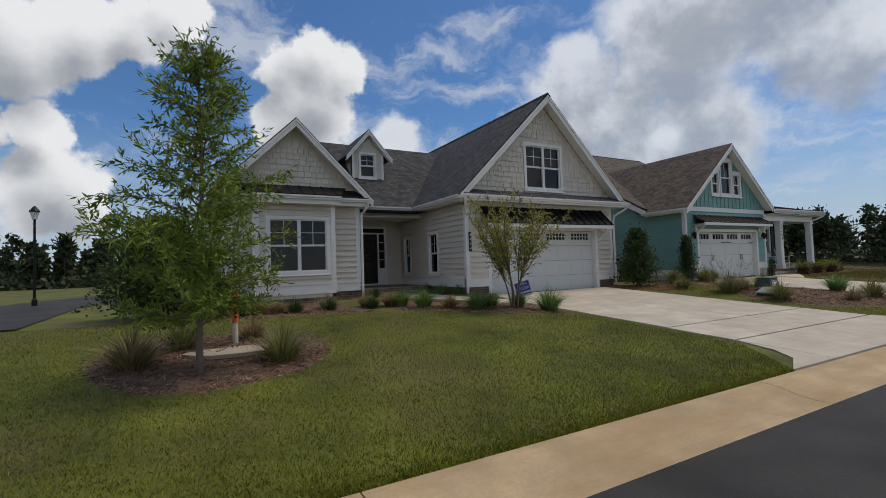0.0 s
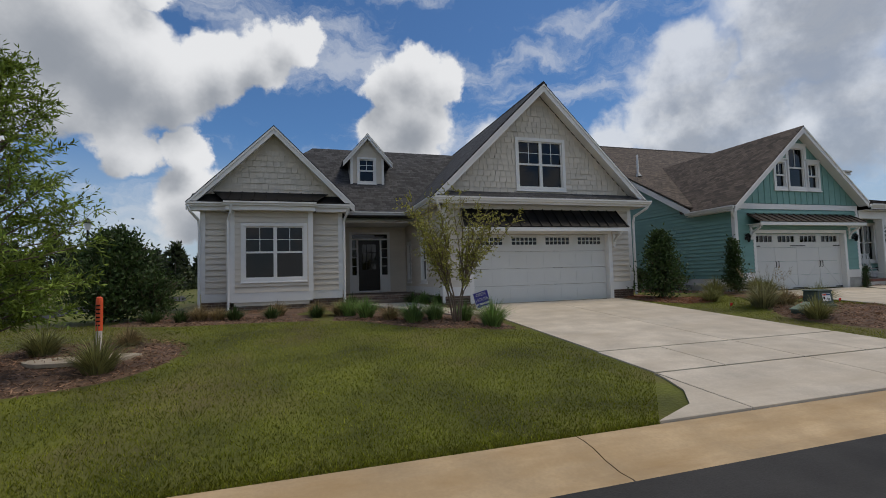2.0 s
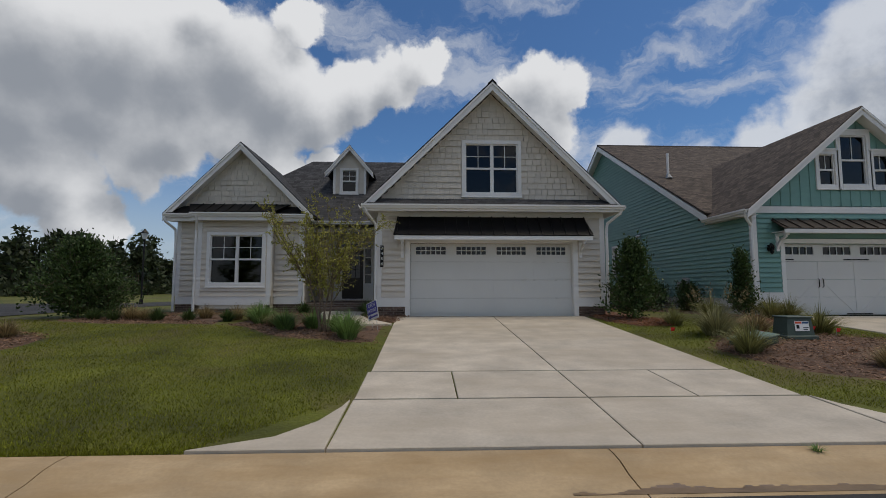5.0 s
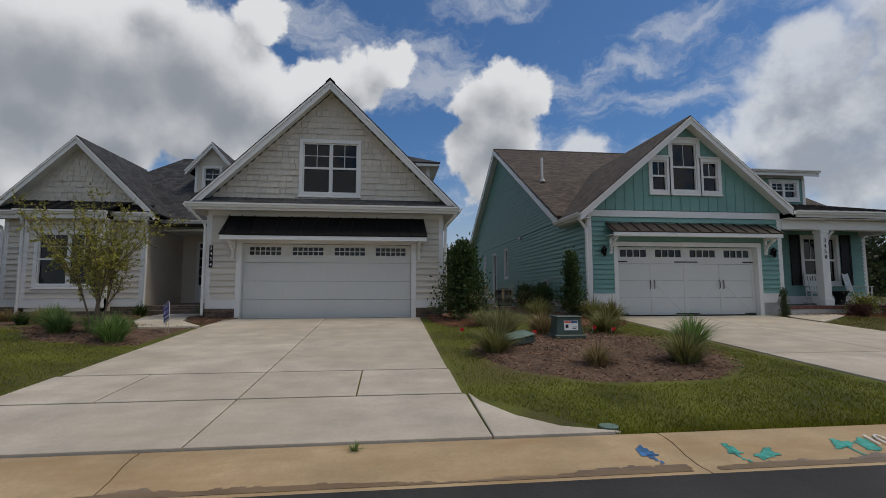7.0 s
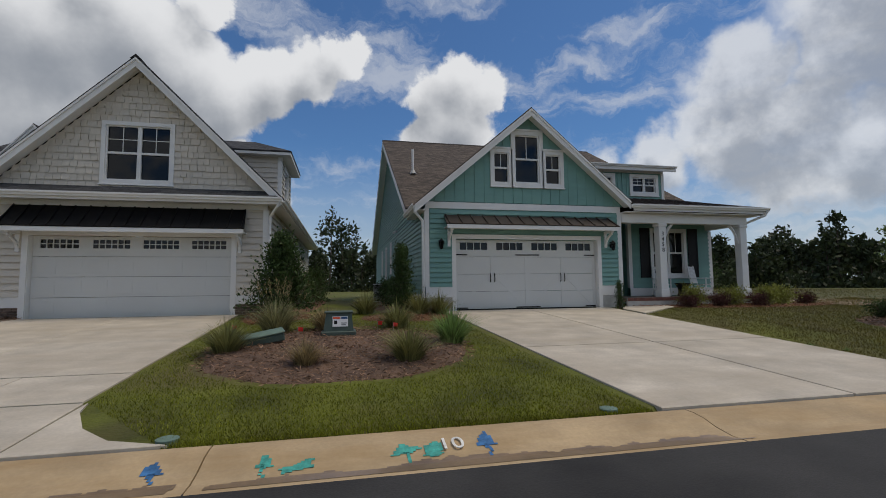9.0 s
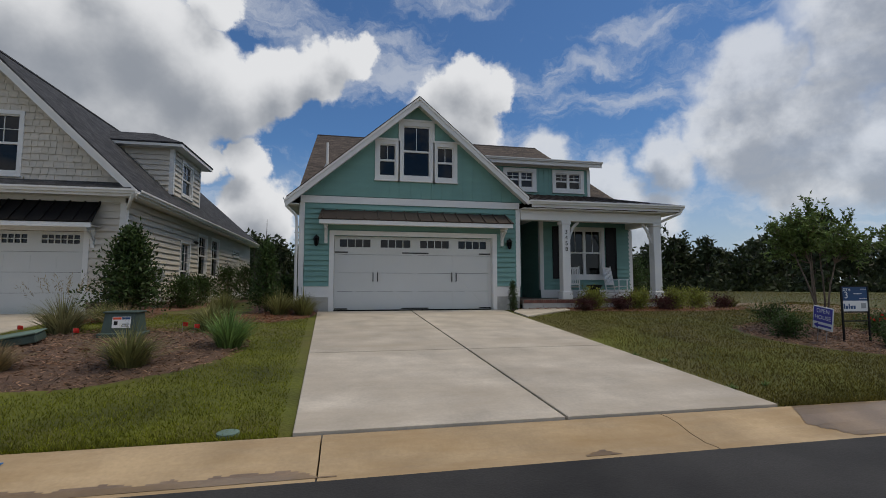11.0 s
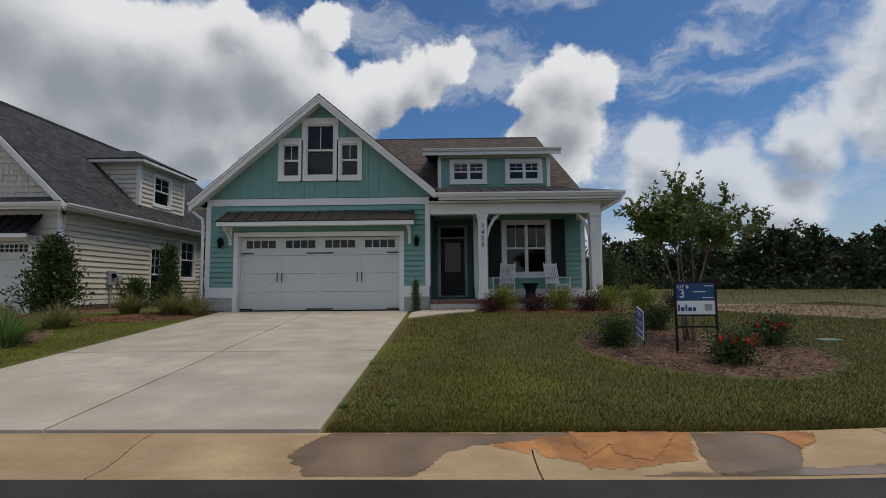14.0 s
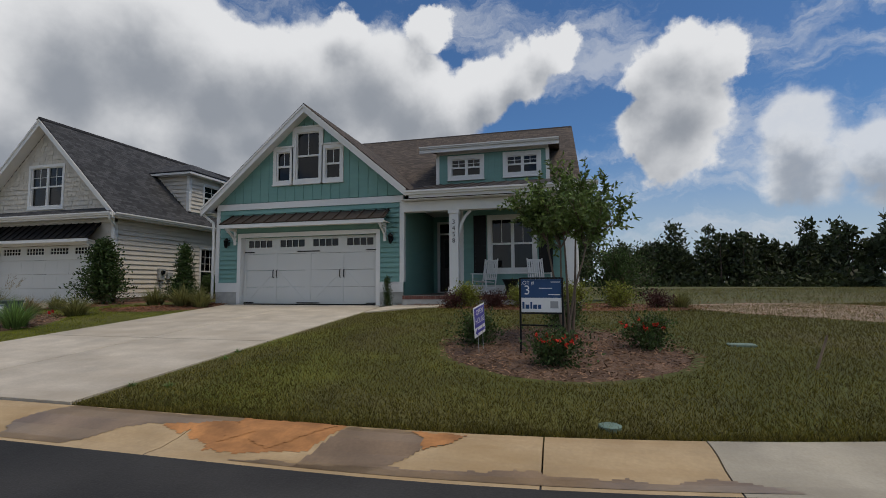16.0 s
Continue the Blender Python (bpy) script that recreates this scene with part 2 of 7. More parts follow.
STONE = mat("flagstone", (0.40, 0.34, 0.26), 0.9, 0.12, 3, 40, 0.35)
REDFLAG = mat("red_flag", (0.75, 0.03, 0.02), 0.6, 0.1)
FLOWER = mat("red_blossom", (0.70, 0.045, 0.02), 0.6, 0.15, 20, 60, 0, random_amt=0.2, island=True)


def leaf_mat(name, base, rnd=0.5):
    m = mat(name, base, 0.55, 0.2, 2.5, 30, 0.0, random_amt=rnd, island=True, spec=0.3)
    p = m.node_tree.nodes["Principled BSDF"]
    nt = m.node_tree
    # light comes through thin leaves
    tl, mx = nt.nodes.new("ShaderNodeBsdfTranslucent"), nt.nodes.new("ShaderNodeMixShader")
    nt.links.new(p.inputs["Base Color"].links[0].from_socket, tl.inputs[0])
    mx.inputs[0].default_value = 0.28
    nt.links.new(p.outputs[0], mx.inputs[1]), nt.links.new(tl.outputs[0], mx.inputs[2])
    nt.links.new(mx.outputs[0], nt.nodes["Material Output"].inputs[0])
    return m


OAKLEAF = leaf_mat("oak_leaf", (0.20, 0.27, 0.045))
MYRTLE = leaf_mat("myrtle_leaf", (0.33, 0.32, 0.07))
MYRTLE2 = leaf_mat("green_myrtle_leaf", (0.147, 0.21, 0.059))
HOLLY = leaf_mat("evergreen_leaf", (0.050, 0.085, 0.024))
PINELEAF = leaf_mat("pine_needles", (0.046, 0.062, 0.026))
SHRUBLEAF = leaf_mat("shrub_leaf", (0.062, 0.100, 0.030))
YELLOWLEAF = leaf_mat("yellow_green_leaf", (0.24, 0.26, 0.05))
PURPLELEAF = leaf_mat("burgundy_leaf", (0.075, 0.028, 0.026))
TANGRASS = leaf_mat("dry_grass", (0.308, 0.238, 0.119))
OLIVEGRASS = leaf_mat("olive_grass", (0.215, 0.215, 0.078))
GREENGRASS = leaf_mat("green_grass", (0.168, 0.266, 0.077))
PLUMEGRASS = leaf_mat("plume_grass", (0.252, 0.245, 0.119))
CHIP = leaf_mat("bark_chips", (0.27, 0.165, 0.105), 0.75)
STRAW = leaf_mat("red_pine_straw", (0.27, 0.125, 0.065), 0.5)
LAWNBLADE = leaf_mat("lawn_blades", (0.165, 0.180, 0.010), 0.6)
MEADOWBLADE = leaf_mat("meadow_blades", (0.128, 0.110, 0.018), 0.7)


def ground_mat():
    m = mat("lawn", (0.104, 0.116, 0.009), 0.9, 0.36, 0.9, 22, 0.9, 0.02)
    nt = m.node_tree
    N, L = nt.nodes.new, nt.links.new
    p = nt.nodes["Principled BSDF"]
    geo = N("ShaderNodeNewGeometry")
    # patches of yellowed turf, and a dry open field further off
    n = N("ShaderNodeTexNoise")
    n.inputs["Scale"].default_value, n.inputs["Detail"].default_value = 0.55, 8
    L(geo.outputs["Position"], n.inputs["Vector"])
    r = N("ShaderNodeMapRange")
    r.inputs[1].default_value, r.inputs[2].default_value = 0.48, 0.72
    L(n.outputs["Fac"], r.inputs[0])
    mx = N("ShaderNodeMix")
    mx.data_type = "RGBA"
    L(r.outputs[0], mx.inputs[0])
    old = p.inputs["Base Color"].links[0].from_socket
    L(old, mx.inputs[6])
    mx.inputs[7].default_value = (0.118, 0.098, 0.032, 1)
    sep = N("ShaderNodeSeparateXYZ")
    L(geo.outputs["Position"], sep.inputs[0])
    mr = N("ShaderNodeMapRange")
    mr.inputs[1].default_value, mr.inputs[2].default_value = 26.0, 33.0
    L(sep.outputs["X"], mr.inputs[0])
    n2 = N("ShaderNodeTexNoise")
    n2.inputs["Scale"].default_value, n2.inputs["Detail"].default_value = 0.22, 9
    L(geo.outputs["Position"], n2.inputs["Vector"])
    r2 = N("ShaderNodeMapRange")
    r2.inputs[1].default_value, r2.inputs[2].default_value = 0.45, 0.62
    L(n2.outputs["Fac"], r2.inputs[0])
    field = N("ShaderNodeMix")
    field.data_type = "RGBA"
    L(r2.outputs[0], field.inputs[0])
    field.inputs[6].default_value, field.inputs[7].default_value = (0.068, 0.074, 0.018, 1), (0.112, 0.092, 0.042, 1)
    mx2 = N("ShaderNodeMix")
    mx2.data_type = "RGBA"
    half = N("ShaderNodeMath")
    half.operation = "MULTIPLY"
    L(mr.outputs[0], half.inputs[0])
    half.inputs[1].default_value = 0.75
    L(half.outputs[0], mx2.inputs[0]), L(mx.outputs[2], mx2.inputs[6]), L(field.outputs[2], mx2.inputs[7])
    L(mx2.outputs[2], p.inputs["Base Color"])
    return m


def concrete_mat(name, base, stain, amount, scale=0.7, fine=45):
    m = mat(name, base, 0.85, 0.14, 1.6, fine, 0.3, 0.004, random_amt=0.05)
    nt = m.node_tree
    N, L = nt.nodes.new, nt.links.new
    p = nt.nodes["Principled BSDF"]
    geo = N("ShaderNodeNewGeometry")
    mp = N("ShaderNodeMapping")
    mp.inputs["Scale"].default_value = (0.5, 1.6, 1)
    L(geo.outputs["Position"], mp.inputs["Vector"])
    n = N("ShaderNodeTexNoise")
    n.inputs["Scale"].default_value, n.inputs["Detail"].default_value, n.inputs["Roughness"].default_value = scale, 9, 0.65
    L(mp.outputs[0], n.inputs["Vector"])
    r = N("ShaderNodeMapRange")
    r.inputs[1].default_value, r.inputs[2].default_value, r.inputs[4].default_value = 0.42, 0.70, amount
    L(n.outputs["Fac"], r.inputs[0])
    mx = N("ShaderNodeMix")
    mx.data_type = "RGBA"
    L(r.outputs[0], mx.inputs[0])
    L(p.inputs["Base Color"].links[0].from_socket, mx.inputs[6])
    mx.inputs[7].default_value = (*stain, 1)
    L(mx.outputs[2], p.inputs["Base Color"])
    return m


LAWN = ground_mat()
CONCRETE = concrete_mat("driveway_concrete", (0.52, 0.465, 0.385), (0.41, 0.35, 0.27), 0.75, 0.9, 26)
KERBCON = concrete_mat("stained_kerb_concrete", (0.47, 0.345, 0.20), (0.34, 0.225, 0.105), 0.85, 1.6, 30)
PALEKERB = concrete_mat("pale_kerb_concrete", (0.38, 0.345, 0.275), (0.30, 0.26, 0.19), 0.6, 1.4)
ASPHALT = mat("asphalt", (0.030, 0.0285, 0.027), 0.85, 0.38, 0.8, 55, 0.6, 0.006)
MULCHBED = mat("mulch_bed", (0.15, 0.092, 0.062), 0.95, 0.3, 3, 45, 0.9, 0.03)
STRAWBED = mat("pine_straw_bed", (0.175, 0.088, 0.055), 0.95, 0.3, 3, 45, 0.9, 0.03)
WET = mat("wet_concrete", (0.24, 0.165, 0.098), 0.3, 0.2, 2, 30, 0.05)
RUST = mat("rust_stain", (0.45, 0.205, 0.07), 0.8, 0.25, 3, 20, 0.2)
PAINTBLUE = mat("blue_marking_paint", (0.045, 0.16, 0.36), 0.8, 0.3, 10, 60, 0.2)
PAINTTEAL = mat("teal_marking_paint", (0.06, 0.36, 0.30), 0.8, 0.3, 10, 60, 0.2)
PAINTWHITE = mat("white_marking_paint", (0.75, 0.74, 0.70), 0.8, 0.15, 10, 60, 0.2)
DIRT = mat("bare_sandy_dirt", (0.32, 0.235, 0.165), 0.95, 0.2, 1.2, 25, 0.6, 0.02)
PORCHFLOOR = mat("porch_paving", (0.16, 0.12, 0.10), 0.8, 0.2, 3, 40, 0.2)


# ---- building helpers ----
def base_of(ob):
    v = Vector((0, 0, 0))
    while ob is not None:
        v += ob.location
        ob = ob.parent
    return v


def thing(name, x, y, z, label, category, group="", kind=""):
    ob = new(name)
    ob.location = (x, y, z)
    ob.empty_display_size = 0.2
    return tagged(ob, label, category, group, kind)


def finish(bm, name, material, smooth=False):
    bmesh.ops.recalc_face_normals(bm, faces=bm.faces)
    me = bpy.data.meshes.new(name)
    bm.to_mesh(me)
    bm.free()
    me.materials.append(material)
    if smooth:
        me.shade_smooth()
    return me


def part(name, bm, material, parent=None, label="", smooth=False):
    """A bmesh in world places, linked as one mesh object under parent."""
    if parent is not None:
        bmesh.ops.translate(bm, verts=bm.verts, vec=-base_of(parent))
    ob = new(name, finish(bm, name, material, smooth))
    ob.parent = parent
    if label:
        tagged(ob, label)
    return ob


def rawmesh(name, verts, faces, material, parent=None, label=""):
    me = bpy.data.meshes.new(name)
    v = np.asarray(verts, float)
    if parent is not None:
        v = v - np.array(base_of(parent))
    me.from_pydata(v.tolist(), [], [list(map(int, f)) for f in faces])
    me.materials.append(material)
    ob = new(name, me)
    ob.parent = parent
    if label:
        tagged(ob, label)
    return ob


def box(bm, x0, x1, y0, y1, z0, z1, bevel=0.0):
    vs = [bm.verts.new((x, y, z)) for x in (x0, x1) for y in (y0, y1) for z in (z0, z1)]
    fs = [bm.faces.new([vs[i] for i in f]) for f in ((0, 1, 3, 2), (4, 6, 7, 5), (0, 4, 5, 1), (2, 3, 7, 6), (0, 2, 6, 4), (1, 5, 7, 3))]
    if bevel:
        es = {e for f in fs for e in f.edges}
        bmesh.ops.bevel(bm, geom=list(es), offset=bevel, segments=1, affect="EDGES")
    return bm


def prism(bm, pts, depth):
    """Extrudes a polygon of world points by the vector depth."""
    a = [bm.verts.new(p) for p in pts]
    b = [bm.verts.new(Vector(p) + Vector(depth)) for p in pts]
    bm.faces.new(a)
    bm.faces.new(b[::-1])
    for i in range(len(a)):
        j = (i + 1) % len(a)
        bm.faces.new((a[i], b[i], b[j], a[j]))
    return bm


def tube(bm, pts, radii, sides=8):
    rings = []
    for i, p in enumerate(pts):
        p = Vector(p)
        q = Vector(pts[min(i + 1, len(pts) - 1)]) - Vector(pts[max(i - 1, 0)])
        q.normalize()
        s = q.cross(Vector((0.31, 0.95, 0.05)))
        if s.length < 0.05:
            s = q.cross(Vector((1, 0, 0)))
        s.normalize()
        t = q.cross(s)
        r = radii[i] if isinstance(radii, (list, tuple)) else radii
        rings.append([bm.verts.new(p + (s * math.cos(2 * math.pi * k / sides) + t * math.sin(2 * math.pi * k / sides)) * r) for k in range(sides)])
    for a, b in zip(rings, rings[1:]):
        for k in range(sides):
            bm.faces.new((a[k], a[(k + 1) % sides], b[(k + 1) % sides], b[k]))
    bm.faces.new(rings[0][::-1])
    bm.faces.new(rings[-1])
    return bm


class Facade:
    """A wall's plane: a runs along it, z up, d outwards."""

    def __init__(self, ox, oy, u, n):
        self.o, self.u, self.n = Vector((ox, oy, 0)), Vector(u), Vector(n)

    def at(self, a, z, d=0.0):
        return self.o + self.u * a + self.n * d + Vector((0, 0, z))

    def slab(self, bm, a0, a1, z0, z1, d0, d1, bevel=0.0):
        p, q = self.at(a0, z0, d0), self.at(a1, z1, d1)
        return box(bm, min(p.x, q.x), max(p.x, q.x), min(p.y, q.y), max(p.y, q.y), z0, z1, bevel)


def front(y):
    return Facade(0, y, (1, 0, 0), (0, -1, 0))


def facing_left(x):
    return Facade(x, 0, (0, 1, 0), (-1, 0, 0))


def facing_right(x):
    return Facade(x, 0, (0, 1, 0), (1, 0, 0))


def clip_poly(poly, outline):
    """Clips a convex polygon by a convex counter-clockwise outline, in (a, z)."""
    for i in range(len(outline)):
        (ax, az), (bx, bz) = outline[i], outline[(i + 1) % len(outline)]

        def side(p):
            return (bx - ax) * (p[1] - az) - (bz - az) * (p[0] - ax)
        out = []
        for k, p in enumerate(poly):
            q = poly[(k + 1) % len(poly)]
            sp, sq = side(p), side(q)
            if sp >= -1e-9:
                out.append(p)
            if (sp > 1e-9 and sq < -1e-9) or (sp < -1e-9 and sq > 1e-9):
                t = sp / (sp - sq)
                out.append((p[0] + t * (q[0] - p[0]), p[1] + t * (q[1] - p[1])))
        poly = out
        if len(poly) < 3:
            return []
    return poly


def wall(parent, name, F, outline, holes, material, thick=0.15):
    """A wall of convex outline with rectangular openings (a0, a1, z0, z1) through it."""
    bm = bmesh.new()
    As = sorted({p[0] for p in (min(outline), max(outline))} | {h[i] for h in holes for i in (0, 1)})
    Zs = sorted({min(p[1] for p in outline), max(p[1] for p in outline)} | {h[i] for h in holes for i in (2, 3)})
    for a0, a1 in zip(As, As[1:]):
        for z0, z1 in zip(Zs, Zs[1:]):
            ca, cz = (a0 + a1) / 2, (z0 + z1) / 2
            if any(h[0] < ca < h[1] and h[2] < cz < h[3] for h in holes):
                continue
            poly = clip_poly([(a0, z0), (a1, z0), (a1, z1), (a0, z1)], outline)
            if poly:
                prism(bm, [F.at(a, z) for a, z in poly], -F.n * thick)
    bmesh.ops.remove_doubles(bm, verts=bm.verts, dist=1e-4)
    bm.verts.index_update()
    inner = {}
    for face in bm.faces:
        inner.setdefault(frozenset(v.index for v in face.verts), []).append(face)
    bmesh.ops.delete(bm, geom=[q for same in inner.values() if len(same) > 1 for q in same], context="FACES_ONLY")
    return part(name, bm, material, parent)


UNIT = {}


def unit_mesh(key, material, make):
    if (key, material.name) not in UNIT:
        bm = bmesh.new()
        make(bm)
        UNIT[(key, material.name)] = finish(bm, key, material)
    return UNIT[(key, material.name)]


def plank_shape(bm):
    # a lap board: thick at its lower edge, thin at the top
    prism(bm, [(0, -0.048, 0), (0, -0.006, 1.0), (0, 0, 1.0), (0, 0, 0.15), (0, -0.036, 0.10)], (1, 0, 0))


def spans(outline, z, holes):
    lo, hi = None, None
    n = len(outline)
    xs = []
    for i in range(n):
        (a, za), (b, zb) = outline[i], outline[(i + 1) % n]
        if (za - z) * (zb - z) < 0:
            xs.append(a + (z - za) / (zb - za) * (b - a))
    if len(xs) < 2:
        return []
    out = [(min(xs), max(xs))]
    for h in holes:
        if h[2] < z < h[3]:
            nxt = []
            for s, e in out:
                if h[0] > s:
                    nxt.append((s, min(e, h[0])))
                if h[1] < e:
                    nxt.append((max(s, h[1]), e))
            out = nxt
    return [(s, e) for s, e in out if e - s > 0.03]


def siding(wall_ob, F, outline, holes, material, step=0.185, maxlen=3.66):
    """Lap boards, each one an object, on a wall."""
    me = unit_mesh("plank", material, plank_shape)
    z0, z1 = min(p[1] for p in outline), max(p[1] for p in outline)
    base = base_of(wall_ob)
    rz = math.atan2(F.u.y, F.u.x)
    flip = F.n.dot(Vector((math.sin(rz), -math.cos(rz), 0))) < 0
    row = 0
    z = z0
    while z < z1 - 0.02:
        h = min(step, z1 - z)
        for s, e in spans(outline, z + h / 2, holes):
            cuts, c = [s], s + maxlen * (0.45 if row % 2 else 0.9)
            while c < e - 0.3:
                cuts.append(c)
                c += maxlen
            cuts.append(e)
            for a, b in zip(cuts, cuts[1:]):
                ob = new("plank", me)
                ob.parent = wall_ob
                ob.location = F.at(b - 0.001 if flip else a + 0.001, z, 0.001) - base
                ob.rotation_euler = (0, 0, rz + (math.pi if flip else 0))
                ob.scale = (b - a - 0.002, 1, h)
        z += step
        row += 1


def shakes(wall_ob, F, outline, holes, material, row_h=0.19, width=0.2):
    rnd = random.Random(5)
    me = unit_mesh("shingle", material, lambda bm: prism(bm, [(0, -0.032, 0), (0, -0.007, 1.0), (0, 0, 1.0), (0, 0, 0.1), (0, -0.02, 0.08)], (1, 0, 0)))
    z0, z1 = min(p[1] for p in outline), max(p[1] for p in outline)
    base = base_of(wall_ob)
    z = z0
    while z < z1 - 0.05:
        for s, e in spans(outline, z + row_h * 0.5, holes):
            a = s
            while a < e - 0.02:
                w = min(width * rnd.uniform(0.72, 1.3), e - a)
                ob = new("shingle", me)
                ob.parent = wall_ob
                ob.location = F.at(a, z - rnd.choice((0, 0, 0.012)), 0.001) - base
                ob.scale = (w - 0.010, rnd.uniform(0.85, 1.25), row_h)
                a += w
        z += row_h


def slope(parent, name, pts, material, thick=0.06, label=""):
    """A roof plane through the corners pts (first two along the eave), with thickness and UVs in metres."""
    bm = bmesh.new()
    P = [Vector(p) for p in pts]
    u = (P[1] - P[0]).normalized()
    n = u.cross(P[2] - P[0]).normalized()
    if n.z < 0:
        n = -n
    v = n.cross(u)
    if v.z < 0:
        v = -v
    uvl = bm.loops.layers.uv.new("UVMap")
    prism(bm, P, -n * thick)
    for f in bm.faces:
        for lp in f.loops:
            q = lp.vert.co - P[0]
            lp[uvl].uv = (q.dot(u) + 50, q.dot(v) + 50)
    return part(name, bm, material, parent, label)


def seams(roof, eave0, eave1, rise, count, material, size=0.028):
    """Standing ribs up a metal roof."""
    e0, e1, r = Vector(eave0), Vector(eave1), Vector(rise)
    u = (e1 - e0).normalized()
    n = u.cross(r).normalized()
    if n.z < 0:
        n = -n
    for i in range(count + 1):
        p = e0 + (e1 - e0) * (i / count)
        bm = bmesh.new()
        prism(bm, [p - u * size / 2, p + u * size / 2, p + u * size / 2 + n * size * 1.3, p - u * size / 2 + n * size * 1.3], r)
        part("seam", bm, material, roof)


def window(parent, name, F, a0, a1, z0, z1, sashes=2, trim=0.10, rows_up=2, cols=2, single=False, sill=True, casing=None):
    """A sash window with casing; (a0..z1) is the outside of the casing. Each unit has a grid above and a clear pane below."""
    casing = casing or WHITE
    w = new(name)
    w.parent = parent
    bm = bmesh.new()
    for s in ((a0, a0 + trim, z0, z1), (a1 - trim, a1, z0, z1)):
        F.slab(bm, *s, 0.0, 0.045)
    F.slab(bm, a0 + trim, a1 - trim, z1 - trim, z1, 0.0, 0.045)
    F.slab(bm, a0 + trim, a1 - trim, z0, z0 + trim, 0.0, 0.05)
    part("casing", bm, casing, w)
    b0, b1, c0, c1 = a0 + trim, a1 - trim, z0 + trim, z1 - trim
    n = 1 if single else sashes
    unit = (b1 - b0) / n
    if sill:
        bm = bmesh.new()
        F.slab(bm, a0 - 0.02, a1 + 0.02, z0 - 0.04, z0, 0.0, 0.075, 0.006)
        part("sill", bm, casing, w)
    for i in range(n):
        u0, u1 = b0 + unit * i, b0 + unit * (i + 1)
        f = 0.036
        mid = c0 + (c1 - c0) * 0.5
        bm = bmesh.new()
        m0 = 0.035 if i else 0.0
        F.slab(bm, u0, u0 + f + m0, c0, c1, -0.08, 0.0)
        F.slab(bm, u1 - f, u1, c0, c1, -0.08, 0.0)
        F.slab(bm, u0 + f + m0, u1 - f, c1 - f, c1, -0.08, 0.0)
        F.slab(bm, u0 + f + m0, u1 - f, c0, c0 + f, -0.08, 0.0)
        F.slab(bm, u0 + f + m0, u1 - f, mid - 0.03, mid + 0.03, -0.08, -0.01)
        part("sash", bm, casing, w)
        g0, g1 = u0 + f + m0, u1 - f
        for (zz0, zz1, rr, dd) in ((mid + 0.03, c1 - f, rows_up, -0.045), (c0 + f, mid - 0.03, 1, -0.06)):
            cc = cols if rr > 1 or rows_up == 1 and zz0 > mid else 1
            if cc * rr > 1:
                bm = bmesh.new()
                for k in range(1, cc):
                    x = g0 + (g1 - g0) * k / cc
                    F.slab(bm, x - 0.009, x + 0.009, zz0, zz1, dd - 0.006, dd + 0.014)
                for k in range(1, rr):
                    z = zz0 + (zz1 - zz0) * k / rr
                    F.slab(bm, g0, g1, z - 0.009, z + 0.009, dd - 0.004, dd + 0.011)
                part("muntin", bm, casing, w)
            bm = bmesh.new()
            F.slab(bm, g0, g1, zz0, zz1, dd - 0.008, dd - 0.004)
            pane = part("pane", bm, GLASS, w)
            pane.visible_shadow = False
    return w


def hole(a0, a1, z0, z1, trim=0.10):
    return (a0 + trim * 0.5, a1 - trim * 0.5, z0 + trim * 0.5, z1 - trim * 0.5)


def board(parent, name, F, a0, a1, z0, z1, d=0.035, material=None, bevel=0.0):
    bm = bmesh.new()
    F.slab(bm, a0, a1, z0, z1, 0.0, d, bevel)
    return part(name, bm, material or WHITE, parent)


def strip(parent, name, p, q, drop, out, material, label=""):
    """A board from p to q: its face spans drop downwards and it is out thick."""
    bm = bmesh.new()
    p, q = Vector(p), Vector(q)
    prism(bm, [p, q, q + Vector(drop), p + Vector(drop)], out)
    return part(name, bm, material, parent, label)


def gutter(parent, p, q, out, size=0.12):
    """A K-style gutter from p to q; out points away from the wall."""
    p, q, o = Vector(p), Vector(q), Vector(out).normalized()
    k = Vector((0, 0, 1))
    prof = [(0, 0), (0.62, 0), (0.72, 0.35), (1.0, 0.62), (1.0, 1.0), (0.9, 1.0), (0.9, 0.68), (0.62, 0.42), (0.55, 0.1), (0.1, 0.1), (0.1, 1.0), (0, 1.0)]
    bm = bmesh.new()
    prism(bm, [p + o * a * size + k * (b - 1) * size for a, b in prof], q - p)
    return part("gutter", bm, WHITE, parent)


def downspout(parent, pts, r=0.045):
    bm = bmesh.new()
    tube(bm, pts, r, 6)
    return part("downspout", bm, WHITE, parent)


def text_mesh(name, body, size, m, material, parent, depth=0.004):
    cu = bpy.data.curves.new(name, "FONT")
    cu.body, cu.size, cu.extrude, cu.align_x, cu.align_y = body, size, depth, "CENTER", "CENTER"
    tmp = new(name + "_curve", cu)
    bpy.context.view_layer.update()
    me = bpy.data.meshes.new_from_object(tmp.evaluated_get(bpy.context.evaluated_depsgraph_get()))
    bpy.data.objects.remove(tmp)
    bm = bmesh.new()
    bm.from_mesh(me)
    bm.transform(m)
    return part(name, bm, material, parent)


# ---- ground ----
def kerb_y(x):
    """How far the road's edge bends away from the street's straight line."""
    if x < 29.5:
        return 0.0
    return 0.03 * (x - 29.5) ** 2 if x < 38 else 2.17 + 0.51 * (x - 38)


def drive_z(x, y):
    return 0.2 + 0.064 * max(0.0, min(y - 3.3 - kerb_y(x), 10))


